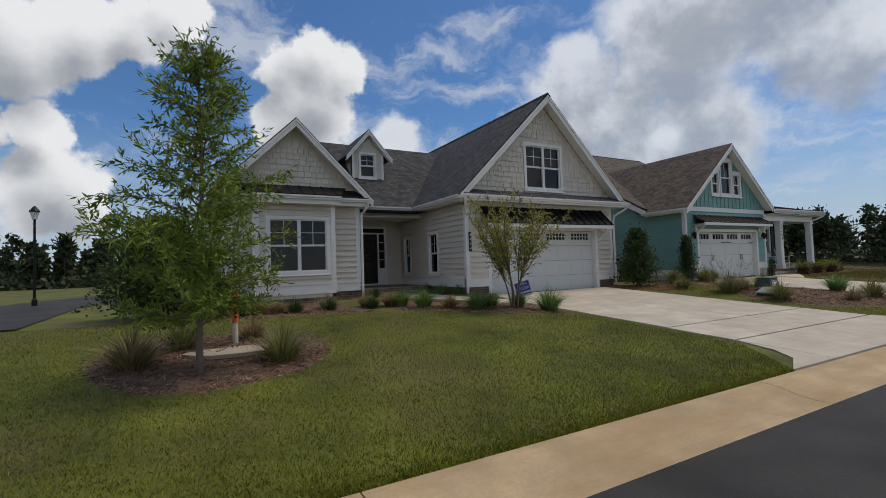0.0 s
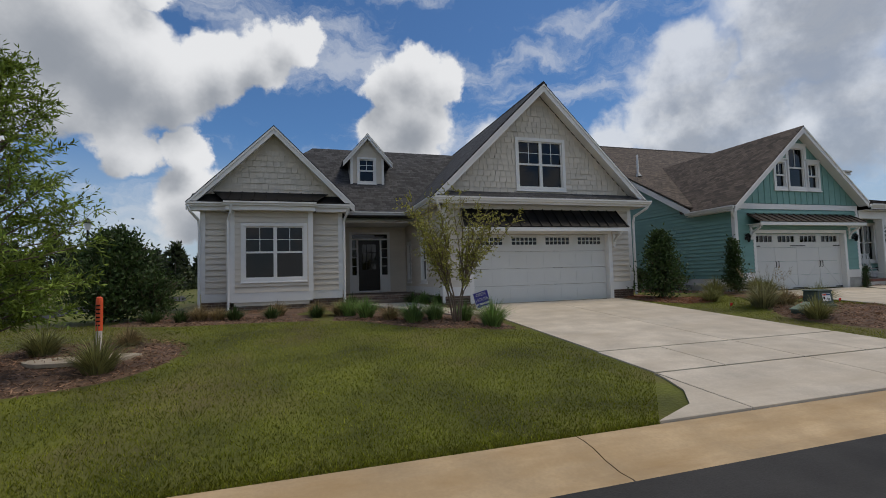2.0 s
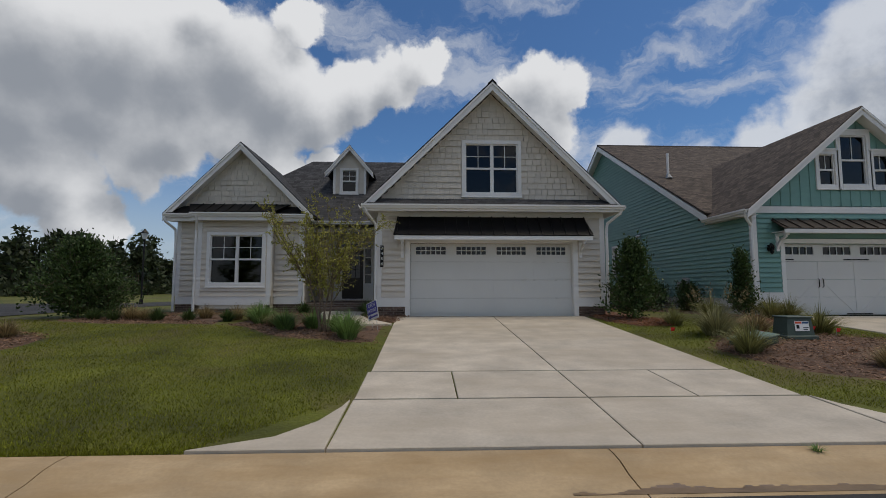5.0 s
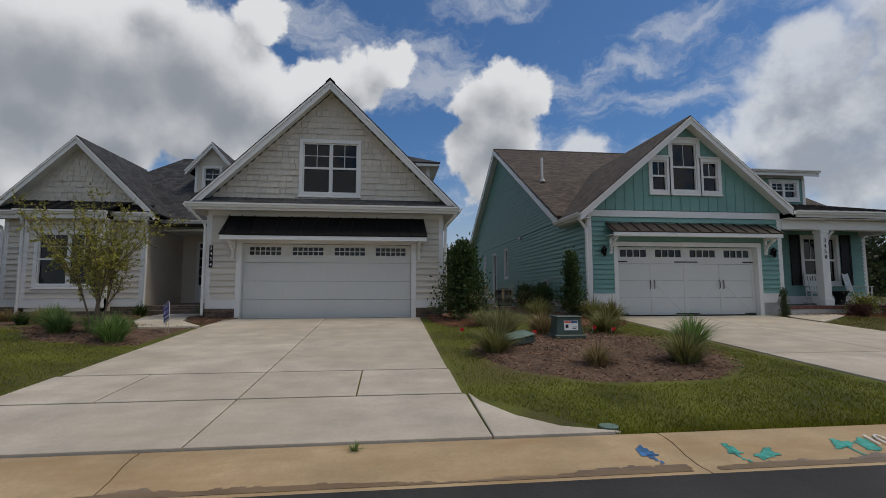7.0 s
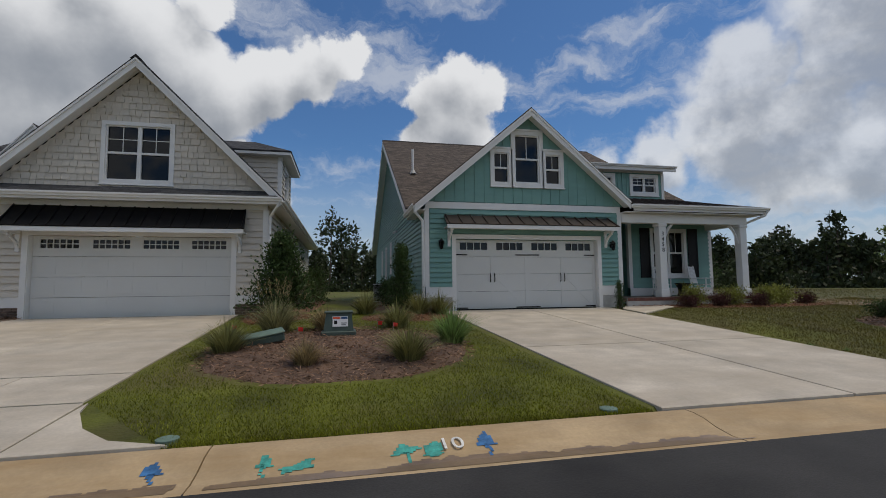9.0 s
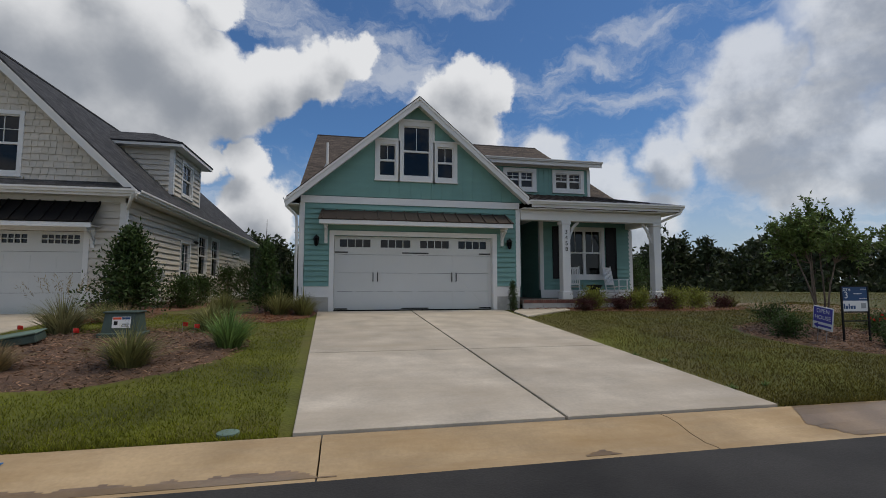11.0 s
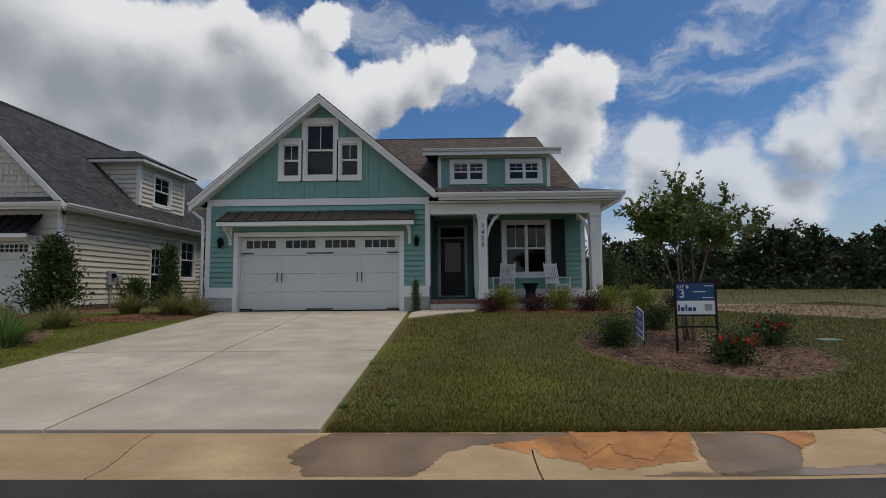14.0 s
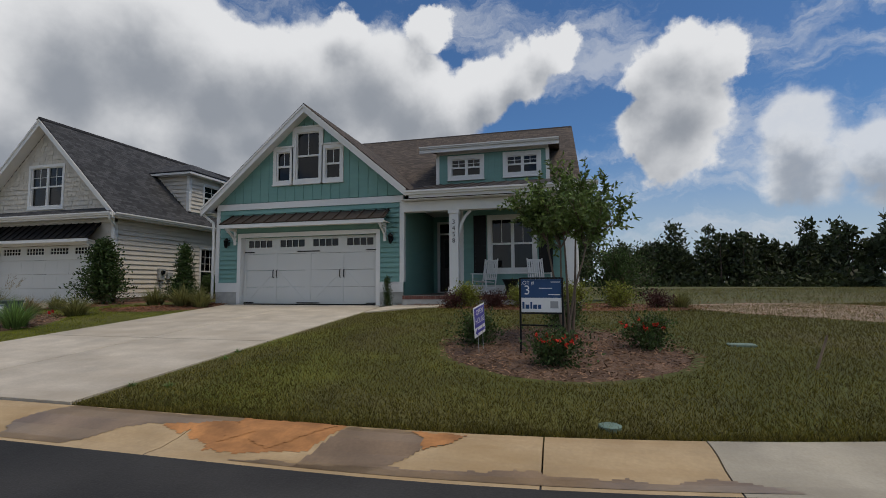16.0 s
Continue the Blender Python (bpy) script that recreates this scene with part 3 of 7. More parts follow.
def gz(x, y):
    """The ground's height: the lawns bulge a little between the evenly sloping driveways."""
    d = y - 3.3 - kerb_y(x)
    if d < 0:
        return 0.2
    s = min(d / 10, 1)
    lawn = 0.2 + 0.64 * (1 - (1 - s) ** 1.6)
    off = min(max(8.8 - x, x - 14.6, 0), max(20.6 - x, x - 26.3, 0))
    f = min(1, off / 1.3)
    return drive_z(x, y) * (1 - f) + lawn * f


def axis(lo, hi, fine_lo, fine_hi, step):
    a = list(np.arange(fine_lo, fine_hi + 1e-6, step))
    s, v = step, fine_hi
    while v < hi:
        s *= 1.35
        v += s
        a.append(v)
    s, v = step, fine_lo
    while v > lo:
        s *= 1.35
        v -= s
        a.insert(0, v)
    return a


XS, YS = axis(-900, 900, -14, 46, 0.5), axis(-900, 900, 2, 18, 0.5)


def ground_height(x, y):
    d = y - 3.3 - kerb_y(x)
    if -9.6 < d < -0.2:
        return -0.15
    if d <= -9.6:
        return 0.2
    return gz(x, y)


verts = [(x, y + kerb_y(x) if -12 < y < 12 and x > 29.5 else y, 0) for y in YS for x in XS]
verts = [(x, y, ground_height(x, y)) for x, y, _ in verts]
nx = len(XS)
faces = [(j * nx + i, j * nx + i + 1, (j + 1) * nx + i + 1, (j + 1) * nx + i) for j in range(len(YS) - 1) for i in range(nx - 1)]
ground = tagged(rawmesh("ground", verts, faces, LAWN), "mown green lawn running into an open field", "lawn", kind="structure")
ground.data.shade_smooth()


def sheet(name, inner, outer, xs, zi, zo, material):
    """A strip along the street between two offsets from its edge."""
    v, f = [], []
    for x in xs:
        v += [(x, inner + kerb_y(x), zi), (x, outer + kerb_y(x), zo), (x, inner + kerb_y(x), zi - 0.3), (x, outer + kerb_y(x), zo - 0.3)]
    for i in range(len(xs) - 1):
        a, b = 4 * i, 4 * i + 4
        f += [(a, b, b + 1, a + 1), (a + 1, b + 1, b + 3, a + 3), (a, a + 2, b + 2, b)]
    f += [(0, 1, 3, 2), (b, b + 2, b + 3, b + 1)]
    return rawmesh(name, v, f, material)


road_x = [-300, -100, -40] + list(np.arange(-20, 60, 1.0)) + [80, 120, 200]
road = tagged(sheet("road", 2.56, -6.6, road_x, 0.115, 0.115, ASPHALT), "dark grey asphalt street with a fine grain", "road", kind="structure")

# kerb: a rolled gutter, cast in lengths with open joints
kerb = thing("kerb", 12, 2.8, 0.1, "tan stained concrete rolled kerb beside the road", "kerb", kind="structure")
JOINTS = [-60, -40, -25, -14, -8.7, -3.8, 1.11, 6.5, 11.4, 16.33, 21.2, 24.72, 28.15, 31.34, 32.63, 35.9, 39, 44, 50, 58, 70]
for ja, jb in zip(JOINTS, JOINTS[1:]):
    n = max(1, int((jb - ja) / 0.6)) if ja > -15 and jb < 60 else 2
    xs = np.linspace(ja + 0.007, jb - 0.007, n + 1)
    prof = [(2.50, 0.112), (2.56, 0.119), (2.70, 0.113), (2.90, 0.140), (3.07, 0.187), (3.22, 0.205), (3.34, 0.205), (3.34, -0.1), (2.50, -0.1)]
    v, f = [], []
    for x in xs:
        v += [(x, yy + kerb_y(x), zz) for yy, zz in prof]
    k = len(prof)
    for i in range(n):
        for q in range(k):
            r = (q + 1) % k
            f.append((i * k + q, (i + 1) * k + q, (i + 1) * k + r, i * k + r))
    f += [tuple(range(k))[::-1], tuple(n * k + q for q in range(k))]
    rawmesh("kerb_length", v, f, PALEKERB if ja >= 32.6 else KERBCON, kerb)


# stains and marks lie on the kerb's own surface
def kerb_z(yy):
    return float(np.interp(yy, [2.50, 2.56, 2.70, 2.90, 3.07, 3.22, 3.34], [0.112, 0.119, 0.113, 0.140, 0.187, 0.205, 0.205]))


def on_kerb(name, outline, material, parent, lift=0.004):
    """A thin flat mark that follows the kerb's rise."""
    lo, hi = min(p[0] for p in outline) - 0.1, max(p[0] for p in outline) + 0.1
    us = np.linspace(lo, hi, int((hi - lo) / 0.03) + 2)
    ys = np.linspace(2.575, 3.335, 34)
    v, f = [], []
    n = len(outline)

    def inside(px, py):
        c = False
        for i in range(n):
            (ax, ay), (bx, by) = outline[i], outline[(i + 1) % n]
            if (ay > py) != (by > py) and px < (bx - ax) * (py - ay) / (by - ay) + ax:
                c = not c
        return c
    for a, b in zip(us, us[1:]):
        for c, d in zip(ys, ys[1:]):
            mx, my = (a + b) / 2, (c + d) / 2
            w = noise.noise((mx * 2, my * 2, 1.7)) * 0.12 + noise.noise((mx * 9, my * 9, 4.1)) * 0.05
            if inside(mx + w, my + w):
                k = len(v)
                v += [(px, py + kerb_y(px), kerb_z(py) + lift) for px, py in ((a, c), (b, c), (b, d), (a, d))]
                f.append((k, k + 1, k + 2, k + 3))
    if f:
        rawmesh(name, v, f, material, parent)


for o in ([(26.5, 2.3), (27.6, 2.3), (27.2, 2.55), (27.4, 2.95), (28.6, 3.2), (28.4, 3.34), (26.4, 3.34), (26.1, 2.9)], [(28.0, 2.3), (33.4, 2.3), (32.6, 2.72), (30.8, 2.74), (29.2, 2.66)], [(29.5, 2.55), (30.0, 2.5), (30.3, 2.9), (30.6, 3.3), (29.6, 3.3)],
          [(10.6, 2.3), (16.25, 2.3), (16.2, 2.70), (12.9, 2.66), (11.4, 2.72), (10.9, 2.68)], [(16.4, 2.3), (22.3, 2.3), (20.9, 2.76), (18.4, 2.75), (16.5, 2.70)], [(22.9, 2.3), (24.0, 2.3), (23.6, 2.68)]):
    on_kerb("wet_patch", o, WET, kerb)
for o in ([(27.75, 3.0), (28.3, 2.85), (28.9, 2.75), (29.5, 2.9), (29.6, 3.33), (28.6, 3.33), (27.9, 3.25)], [(28.45, 3.28), (28.6, 2.9), (28.85, 3.1), (29.1, 2.85), (29.35, 3.1), (29.5, 3.3)], [(30.2, 3.3), (30.35, 2.95), (30.6, 3.1), (30.75, 3.3)]):
    on_kerb("rust_stain", o, RUST, kerb, 0.003 if o[0][0] < 28 else 0.008)

markings = thing("utility_markings", 18, 2.8, 0.15, "blue, teal and white spray-painted utility marks on the kerb", "paint mark")


def arrow(x, s, material):
    s *= 0.62
    for o in ([(x - 0.03 * s, 2.72), (x + 0.03 * s, 2.72), (x + 0.05 * s, 2.95), (x - 0.02 * s, 2.95)], [(x - 0.17 * s, 2.9), (x + 0.2 * s, 2.92), (x + 0.02 * s, 3.12)]):
        on_kerb("arrow", o, material, markings, 0.006)


arrow(16.0, 1, PAINTBLUE)
arrow(16.86, 0.8, PAINTTEAL)
arrow(18.02, 1, PAINTTEAL)
arrow(18.74, 1.1, PAINTBLUE)
on_kerb("scrawl", [(17.0, 2.75), (17.22, 2.8), (17.2, 2.92), (17.0, 2.87)], PAINTTEAL, markings, 0.006)
on_kerb("scrawl", [(18.14, 2.8), (18.3, 2.8), (18.3, 2.98), (18.16, 2.98)], PAINTTEAL, markings, 0.006)
tilt = math.degrees(math.atan2(0.07, 0.3))
text_mesh("numeral", "10", 0.25, pose(18.43, 2.96, 0.178, tilt, 0, 0), PAINTWHITE, markings, 0.003)

# the cross street beyond the corner lot
side_street = new("road_side")
rawmesh("carriageway", [(-3.0, 12.5, 0.862), (-7.5, 14.0, 0.86), (-60, 19, 0.86), (-60, 27, 0.86), (-7.0, 25, 0.86), (-3.9, 36, 0.86), (-1.8, 27, 0.862), (-3.2, 20, 0.862)], [(0, 7, 4, 1), (7, 6, 5, 4), (1, 4, 3, 2)], ASPHALT, side_street)
tagged(side_street, "grey asphalt side street curving past the corner lot", "road", kind="structure")


def slab_piece(name, pts, parent, material, top=0.03, high=drive_z):
    """A concrete slab on the sloping ground, with small bevels at its joints."""
    bm = bmesh.new()
    c = Vector((sum(p[0] for p in pts) / len(pts), sum(p[1] for p in pts) / len(pts), 0))
    lo = [bm.verts.new((x, y, drive_z(x, y) - 0.15)) for x, y in pts]
    up = [bm.verts.new((x, y, high(x, y) + top - 0.006)) for x, y in pts]
    inn = []
    for (x, y), w in zip(pts, up):
        q = Vector((x, y, 0)) + (c - Vector((x, y, 0))).normalized() * 0.016
        inn.append(bm.verts.new((q.x, q.y, w.co.z + 0.006)))
    n = len(pts)
    for i in range(n):
        j = (i + 1) % n
        bm.faces.new((lo[i], lo[j], up[j], up[i]))
        bm.faces.new((up[i], up[j], inn[j], inn[i]))
    bm.faces.new(inn)
    return part(name, bm, material, parent)


G = 0.010
driveway = tagged(thing("driveway_1", 11.6, 8, gz(11.6, 8), "pale broom-finished concrete driveway cut into slabs", "driveway"), kind="structure")
DX = [8.85, 11.76, 14.55]
for (ya, yb, ml, xs) in ((6.26, 12.98, 0, DX), (4.87, 6.24, 0, [8.80, 10.1, 11.76, 13.2, 14.57])):
    for xa, xb in zip(xs, xs[1:]):
        slab_piece("slab", [(xa + G, ya + G), (xb - G, ya + G), (xb - G, yb - 0.026), (xa + G, yb - 0.026)], driveway, CONCRETE)
slab_piece("slab", [(8.78, 3.36), (11.74 - G, 3.36), (11.76 - G, 4.82), (8.80, 4.82)], driveway, CONCRETE)
slab_piece("slab", [(11.74 + G, 3.36), (14.62, 3.36), (14.60, 4.82), (11.76 + G, 4.82)], driveway, CONCRETE)
slab_piece("flare", [(7.5, 3.36), (8.76, 3.36), (8.76, 4.84), (8.72, 4.6), (8.55, 4.1), (8.2, 3.66)], driveway, CONCRETE)
slab_piece("flare", [(14.64, 3.36), (15.95, 3.36), (15.4, 3.56), (15.0, 3.95), (14.72, 4.5), (14.64, 4.84)], driveway, CONCRETE)
driveway2 = tagged(thing("driveway_2", 23.4, 8, gz(23.4, 8), "tan-grey concrete driveway with tyre marks and joints", "driveway"), kind="structure")


def edge2(y):
    """The second driveway's edges and middle joint at y."""
    return [float(np.interp(y, [3.3, 12.9], v)) for v in ((20.92, 20.5), (23.65, 23.27), (26.27, 26.2))]


for ya, yb in ((3.36, 6.95), (6.96, 12.84)):
    for k in (0, 1):
        lo, hi = edge2(ya), edge2(yb)
        slab_piece("slab", [(lo[k] + 0.018, ya + G), (lo[k + 1] - 0.018, ya + G), (hi[k + 1] - 0.018, yb - 0.026), (hi[k] + 0.018, yb - 0.026)], driveway2, CONCRETE)
path1 = tagged(thing("front_walk", 7.5, 11, gz(7.5, 11), "curved pale concrete walk to the entry steps", "walkway"), kind="structure")
for (a, b) in (((6.2, 15.2, 7.7, 15.2), (6.4, 13.6, 7.7, 13.4)), ((6.4, 13.58, 7.7, 13.38), (6.9, 12.0, 8.05, 12.2)), ((6.9, 11.98, 8.05, 12.18), (7.7, 10.6, 8.83, 11.3))):
    slab_piece("slab", [(a[0], a[1]), (b[0], b[1]), (b[2], b[3]), (a[2], a[3])], path1, CONCRETE, 0.06, gz)
path2 = tagged(thing("porch_walk", 27.4, 12.3, gz(27.4, 12.3), "pale concrete walk from driveway to porch", "walkway"), kind="structure")
slab_piece("slab", [(26.32, 11.1), (27.2, 11.5), (28.1, 12.1), (28.2, 12.7), (26.6, 12.7), (26.32, 12.2)], path2, CONCRETE, 0.05, gz)


# ---- houses ----
def bricks(parent, F, a0, a1, z0, z1, material, bl=0.2, bh=0.068):
    """A backing of mortar with single bricks on it."""
    bm = bmesh.new()
    F.slab(bm, a0, a1, z0, z1, -0.05, 0.0)
    bed = part("brick_base", bm, MORTAR, parent)
    me = unit_mesh("brick", material, lambda b: box(b, 0, 1, -0.012, 0, 0, 1))
    base = base_of(bed)
    rz = math.atan2(F.u.y, F.u.x)
    rows = max(1, round((z1 - z0) / (bh + 0.01)))
    h = (z1 - z0) / rows
    for r in range(rows):
        a = a0 - (bl / 2 if r % 2 else 0)
        while a < a1 - 0.02:
            s, e = max(a, a0), min(a + bl - 0.01, a1)
            if e - s > 0.02:
                ob = new("brick", me)
                ob.parent = bed
                ob.location = F.at(s, z0 + r * h + 0.005, 0.001) - base
                ob.rotation_euler = (0, 0, rz)
                ob.scale = (e - s, 1, h - 0.01)
            a += bl
    return bed


def gable_trim(house, y, apex, left, right, drop=0.24, deep=0.04, soffit=0.0):
    """Rake boards along a front gable at depth y, and the soffit behind them."""
    for e in (left, right):
        a, b = Vector((apex[0], y, apex[1])), Vector((e[0], y, e[1]))
        strip(house, "rake_board", a, b, (0, 0, -drop), (0, -deep, 0), WHITE)
        strip(house, "rake_moulding", a, b, (0, 0, -0.07), (0, -deep - 0.03, 0), WHITE)
        if soffit:
            strip(house, "rake_soffit", a - Vector((0, 0, 0.16)), b - Vector((0, 0, 0.16)), (0, soffit, 0), (0, 0, -0.012), SOFFIT)


def bracket(parent, F, a, z, reach=0.5, height=0.55, w=0.09):
    """A corbel: wall post, top arm and a curved brace."""
    b = new("bracket")
    b.parent = parent
    bm = bmesh.new()
    F.slab(bm, a - w / 2, a + w / 2, z - height, z, 0, 0.07)
    F.slab(bm, a - w / 2, a + w / 2, z - 0.08, z - 0.002, 0.072, reach)
    n = 7
    pts = []
    for i in range(n):
        t = i / (n - 1)
        pts.append((0.07 + (reach - 0.14) * t ** 1.7, z - height + 0.1 + (height - 0.2) * t ** 0.75))
    for (d0, z0), (d1, z1) in zip(pts, pts[1:]):
        prism(bm, [F.at(a - w * 0.35, z0 - 0.035, d0), F.at(a - w * 0.35, z1 - 0.035, d1 + 0.02), F.at(a - w * 0.35, z1 + 0.03, d1), F.at(a - w * 0.35, z0 + 0.03, d0 - 0.02)], F.u * w * 0.7)
    part("corbel", bm, WHITE, b)


def awning(house, F, a0, a1, z_top, z_bot, reach, ribs, material, slope_in=0.08, label=""):
    p = [F.at(a0, z_bot, reach), F.at(a1, z_bot, reach), F.at(a1 - slope_in, z_top, 0.02), F.at(a0 + slope_in, z_top, 0.02)]
    roof = slope(house, "awning_roof", p, material, 0.03, label)
    seams(roof, F.at(a0 + 0.1, z_bot, reach), F.at(a1 - 0.1, z_bot, reach), Vector((0, 0, z_top - z_bot)) - F.n * (reach - 0.02), ribs, material)
    board(house, "awning_fascia", Facade(F.o.x + F.n.x * (reach - 0.06), F.o.y + F.n.y * (reach - 0.06), F.u, F.n), a0 + 0.03, a1 - 0.03, z_bot - 0.15, z_bot - 0.035, 0.045)
    bm = bmesh.new()
    F.slab(bm, a0 + 0.05, a1 - 0.05, z_bot - 0.10, z_bot - 0.08, 0.0, reach - 0.065)
    part("awning_soffit", bm, SOFFIT, house)


def garage_door(house, F, a0, a1, z0, z1, lites, muntins, carriage):
    """A sectional door with a lit top section, pressed panels or crossbuck boards."""
    d = new("garage_door")
    d.parent = house
    h = (z1 - z0) / 4
    for i in range(4):
        sec = bmesh.new()
        zz0, zz1 = z0 + i * h + 0.004, z0 + (i + 1) * h - 0.004
        if i < 3:
            F.slab(sec, a0, a1, zz0, zz1, -0.20, -0.155, 0.004)
            if not carriage:
                for k in range(8):
                    w = (a1 - a0) / 8
                    F.slab(sec, a0 + k * w + 0.06, a0 + (k + 1) * w - 0.06, zz0 + 0.09, zz1 - 0.09, -0.156, -0.150, 0.002)
            part("door_section", sec, DOORWHITE, d)
            continue
        # top section: rails and stiles round the lights
        w = (a1 - a0) / 4
        lz0, lz1 = zz0 + h * 0.40, zz1 - h * 0.16
        F.slab(sec, a0, a1, zz0, lz0, -0.20, -0.155)
        F.slab(sec, a0, a1, lz1, zz1, -0.20, -0.155)
        edges = [a0]
        for k in range(4):
            c = a0 + (k + 0.5) * w
            edges += [c - lites / 2, c + lites / 2]
        edges.append(a1)
        for k in range(0, len(edges), 2):
            F.slab(sec, edges[k], edges[k + 1], lz0, lz1, -0.20, -0.155)
        part("door_section", sec, DOORWHITE, d)
        for k in range(4):
            c = a0 + (k + 0.5) * w
            for s in range(1, muntins):
                x = c - lites / 2 + lites * s / muntins
                bm = bmesh.new()
                F.slab(bm, x - 0.012, x + 0.012, lz0, lz1, -0.175, -0.152)
                part("muntin", bm, DOORWHITE, d)
            if not carriage:
                zm = (lz0 + lz1) / 2
                bm = bmesh.new()
                F.slab(bm, c - lites / 2, c + lites / 2, zm - 0.012, zm + 0.012, -0.173, -0.153)
                part("muntin", bm, DOORWHITE, d)
            bm = bmesh.new()
            F.slab(bm, c - lites / 2, c + lites / 2, lz0, lz1, -0.190, -0.186)
            part("pane", bm, GLASS, d).visible_shadow = False
    if carriage:
        for side in range(2):
            w = (a1 - a0) / 2
            b0 = a0 + side * w
            for s in (b0 + 0.05, b0 + w / 2, b0 + w - 0.05):
                bm = bmesh.new()
                F.slab(bm, s - 0.05, s + 0.05, z0 + 0.02, z0 + 3 * h, -0.156, -0.144)
                part("door_board", bm, DOORWHITE, d)
            for (p, q) in (((b0 + 0.1, z0 + 0.05), (b0 + w / 2 - 0.05, z0 + 2 * h)), ((b0 + w - 0.1, z0 + 0.05), (b0 + w / 2 + 0.05, z0 + 2 * h))):
                bm = bmesh.new()
                prism(bm, [F.at(p[0] - 0.06, p[1], -0.156), F.at(p[0] + 0.06, p[1], -0.156), F.at(q[0] + 0.06, q[1], -0.156), F.at(q[0] - 0.06, q[1], -0.156)], F.n * 0.011)
                part("brace_board", bm, DOORWHITE, d)
            for s in (-0.07, 0.07):
                bm = bmesh.new()
                x = b0 + w / 2 + s
                tube(bm, [F.at(x, z0 + 1.55 * h, -0.145), F.at(x, z0 + 1.6 * h, -0.10), F.at(x, z0 + 1.98 * h, -0.10), F.at(x, z0 + 2.03 * h, -0.145)], 0.014, 6)
                part("pull_handle", bm, IRON, d, "black iron pull handle")
        for x0, x1 in ((a0 + 0.02, a0 + 0.4), ((a0 + a1) / 2 - 0.42, (a0 + a1) / 2 + 0.42), (a1 - 0.4, a1 - 0.02)):
            for zz in (z0 + 0.035, z0 + 3.12 * h):
                bm = bmesh.new()
                m = (zz - 0.018, zz + 0.018)
                F.slab(bm, x0, x1, *m, -0.156, -0.138, 0.004)
                part("strap_hinge", bm, IRON, d, "black strap hinge")
    bm = bmesh.new()
    F.slab(bm, a0, a1, z0 - 0.03, z0 + 0.003, -0.21, -0.15)
    part("weather_seal", bm, IRON, d)
    return d


def lantern(x, y, z, label):
    t = thing("wall_lantern", x, y, z, label, "lantern", "garage lanterns")
    bm = bmesh.new()
    box(bm, x - 0.06, x + 0.06, y - 0.02, y - 0.001, z - 0.12, z + 0.1, 0.006)
    part("backplate", bm, IRON, t)
    bm = bmesh.new()
    tube(bm, [(x, y - 0.02, z + 0.04), (x, y - 0.08, z + 0.14), (x, y - 0.13, z + 0.12)], 0.012, 6)
    part("arm", bm, IRON, t)
    bm = bmesh.new()
    tube(bm, [(x, y - 0.13, z + 0.14), (x, y - 0.13, z + 0.10), (x, y - 0.13, z + 0.04)], [0.012, 0.05, 0.1], 6)
    part("cap", bm, IRON, t)
    bm = bmesh.new()
    tube(bm, [(x, y - 0.13, z + 0.04), (x, y - 0.13, z - 0.16)], [0.078, 0.05], 6)
    part("glass_shade", bm, GLASS, t).visible_shadow = False
    bm = bmesh.new()
    for k in range(6):
        a = math.pi / 3 * k
        tube(bm, [(x + 0.08 * math.cos(a), y - 0.13 + 0.08 * math.sin(a), z + 0.04), (x + 0.052 * math.cos(a), y - 0.13 + 0.052 * math.sin(a), z - 0.16)], 0.006, 4)
    tube(bm, [(x, y - 0.13, z - 0.155), (x, y - 0.13, z - 0.2)], [0.056, 0.02], 6)
    part("cage", bm, IRON, t)
    return t


def entry_door(house, F, a0, a1, z0, z1, lit):
    d = new("front_door")
    d.parent = house
    bm = bmesh.new()
    lz0, lz1 = z0 + (z1 - z0) * 0.42, z1 - 0.16
    F.slab(bm, a0, a0 + 0.14, z0, z1, -0.06, -0.015)
    F.slab(bm, a1 - 0.14, a1, z0, z1, -0.06, -0.015)
    F.slab(bm, a0 + 0.14, a1 - 0.14, lz1, z1, -0.06, -0.015)
    F.slab(bm, a0 + 0.14, a1 - 0.14, z0, lz0, -0.06, -0.015)
    part("leaf", bm, DARKDOOR, d, "dark stained door leaf")
    bm = bmesh.new()
    F.slab(bm, a0 + 0.24, a1 - 0.24, z0 + 0.22, lz0 - 0.14, -0.016, -0.004, 0.006)
    part("panel", bm, DARKDOOR, d)
    bm = bmesh.new()
    F.slab(bm, a0 + 0.14, a1 - 0.14, lz0, lz1, -0.045, -0.04)
    part("pane", bm, GLASS, d).visible_shadow = False
    if lit:
        bm = bmesh.new()
        for k in (1, 2):
            x = a0 + 0.14 + (a1 - a0 - 0.28) * k / 3
            F.slab(bm, x - 0.012, x + 0.012, lz0, lz1, -0.04, -0.018)
        for k in (1, 2):
            z = lz0 + (lz1 - lz0) * k / 3
            F.slab(bm, a0 + 0.14, a1 - 0.14, z - 0.012, z + 0.012, -0.039, -0.019)
        part("light_grid", bm, DARKDOOR, d)
    bm = bmesh.new()
    tube(bm, [F.at(a0 + 0.08, z0 + 0.9, 0.0), F.at(a0 + 0.08, z0 + 0.95, 0.05), F.at(a0 + 0.08, z0 + 1.1, 0.05), F.at(a0 + 0.08, z0 + 1.15, 0.0)], 0.012, 6)
    part("door_handle", bm, IRON, d)
    board(d, "kick_plate", F, a0, a1, z0 - 0.05, z0 - 0.002, 0.03, WHITE)
    return d


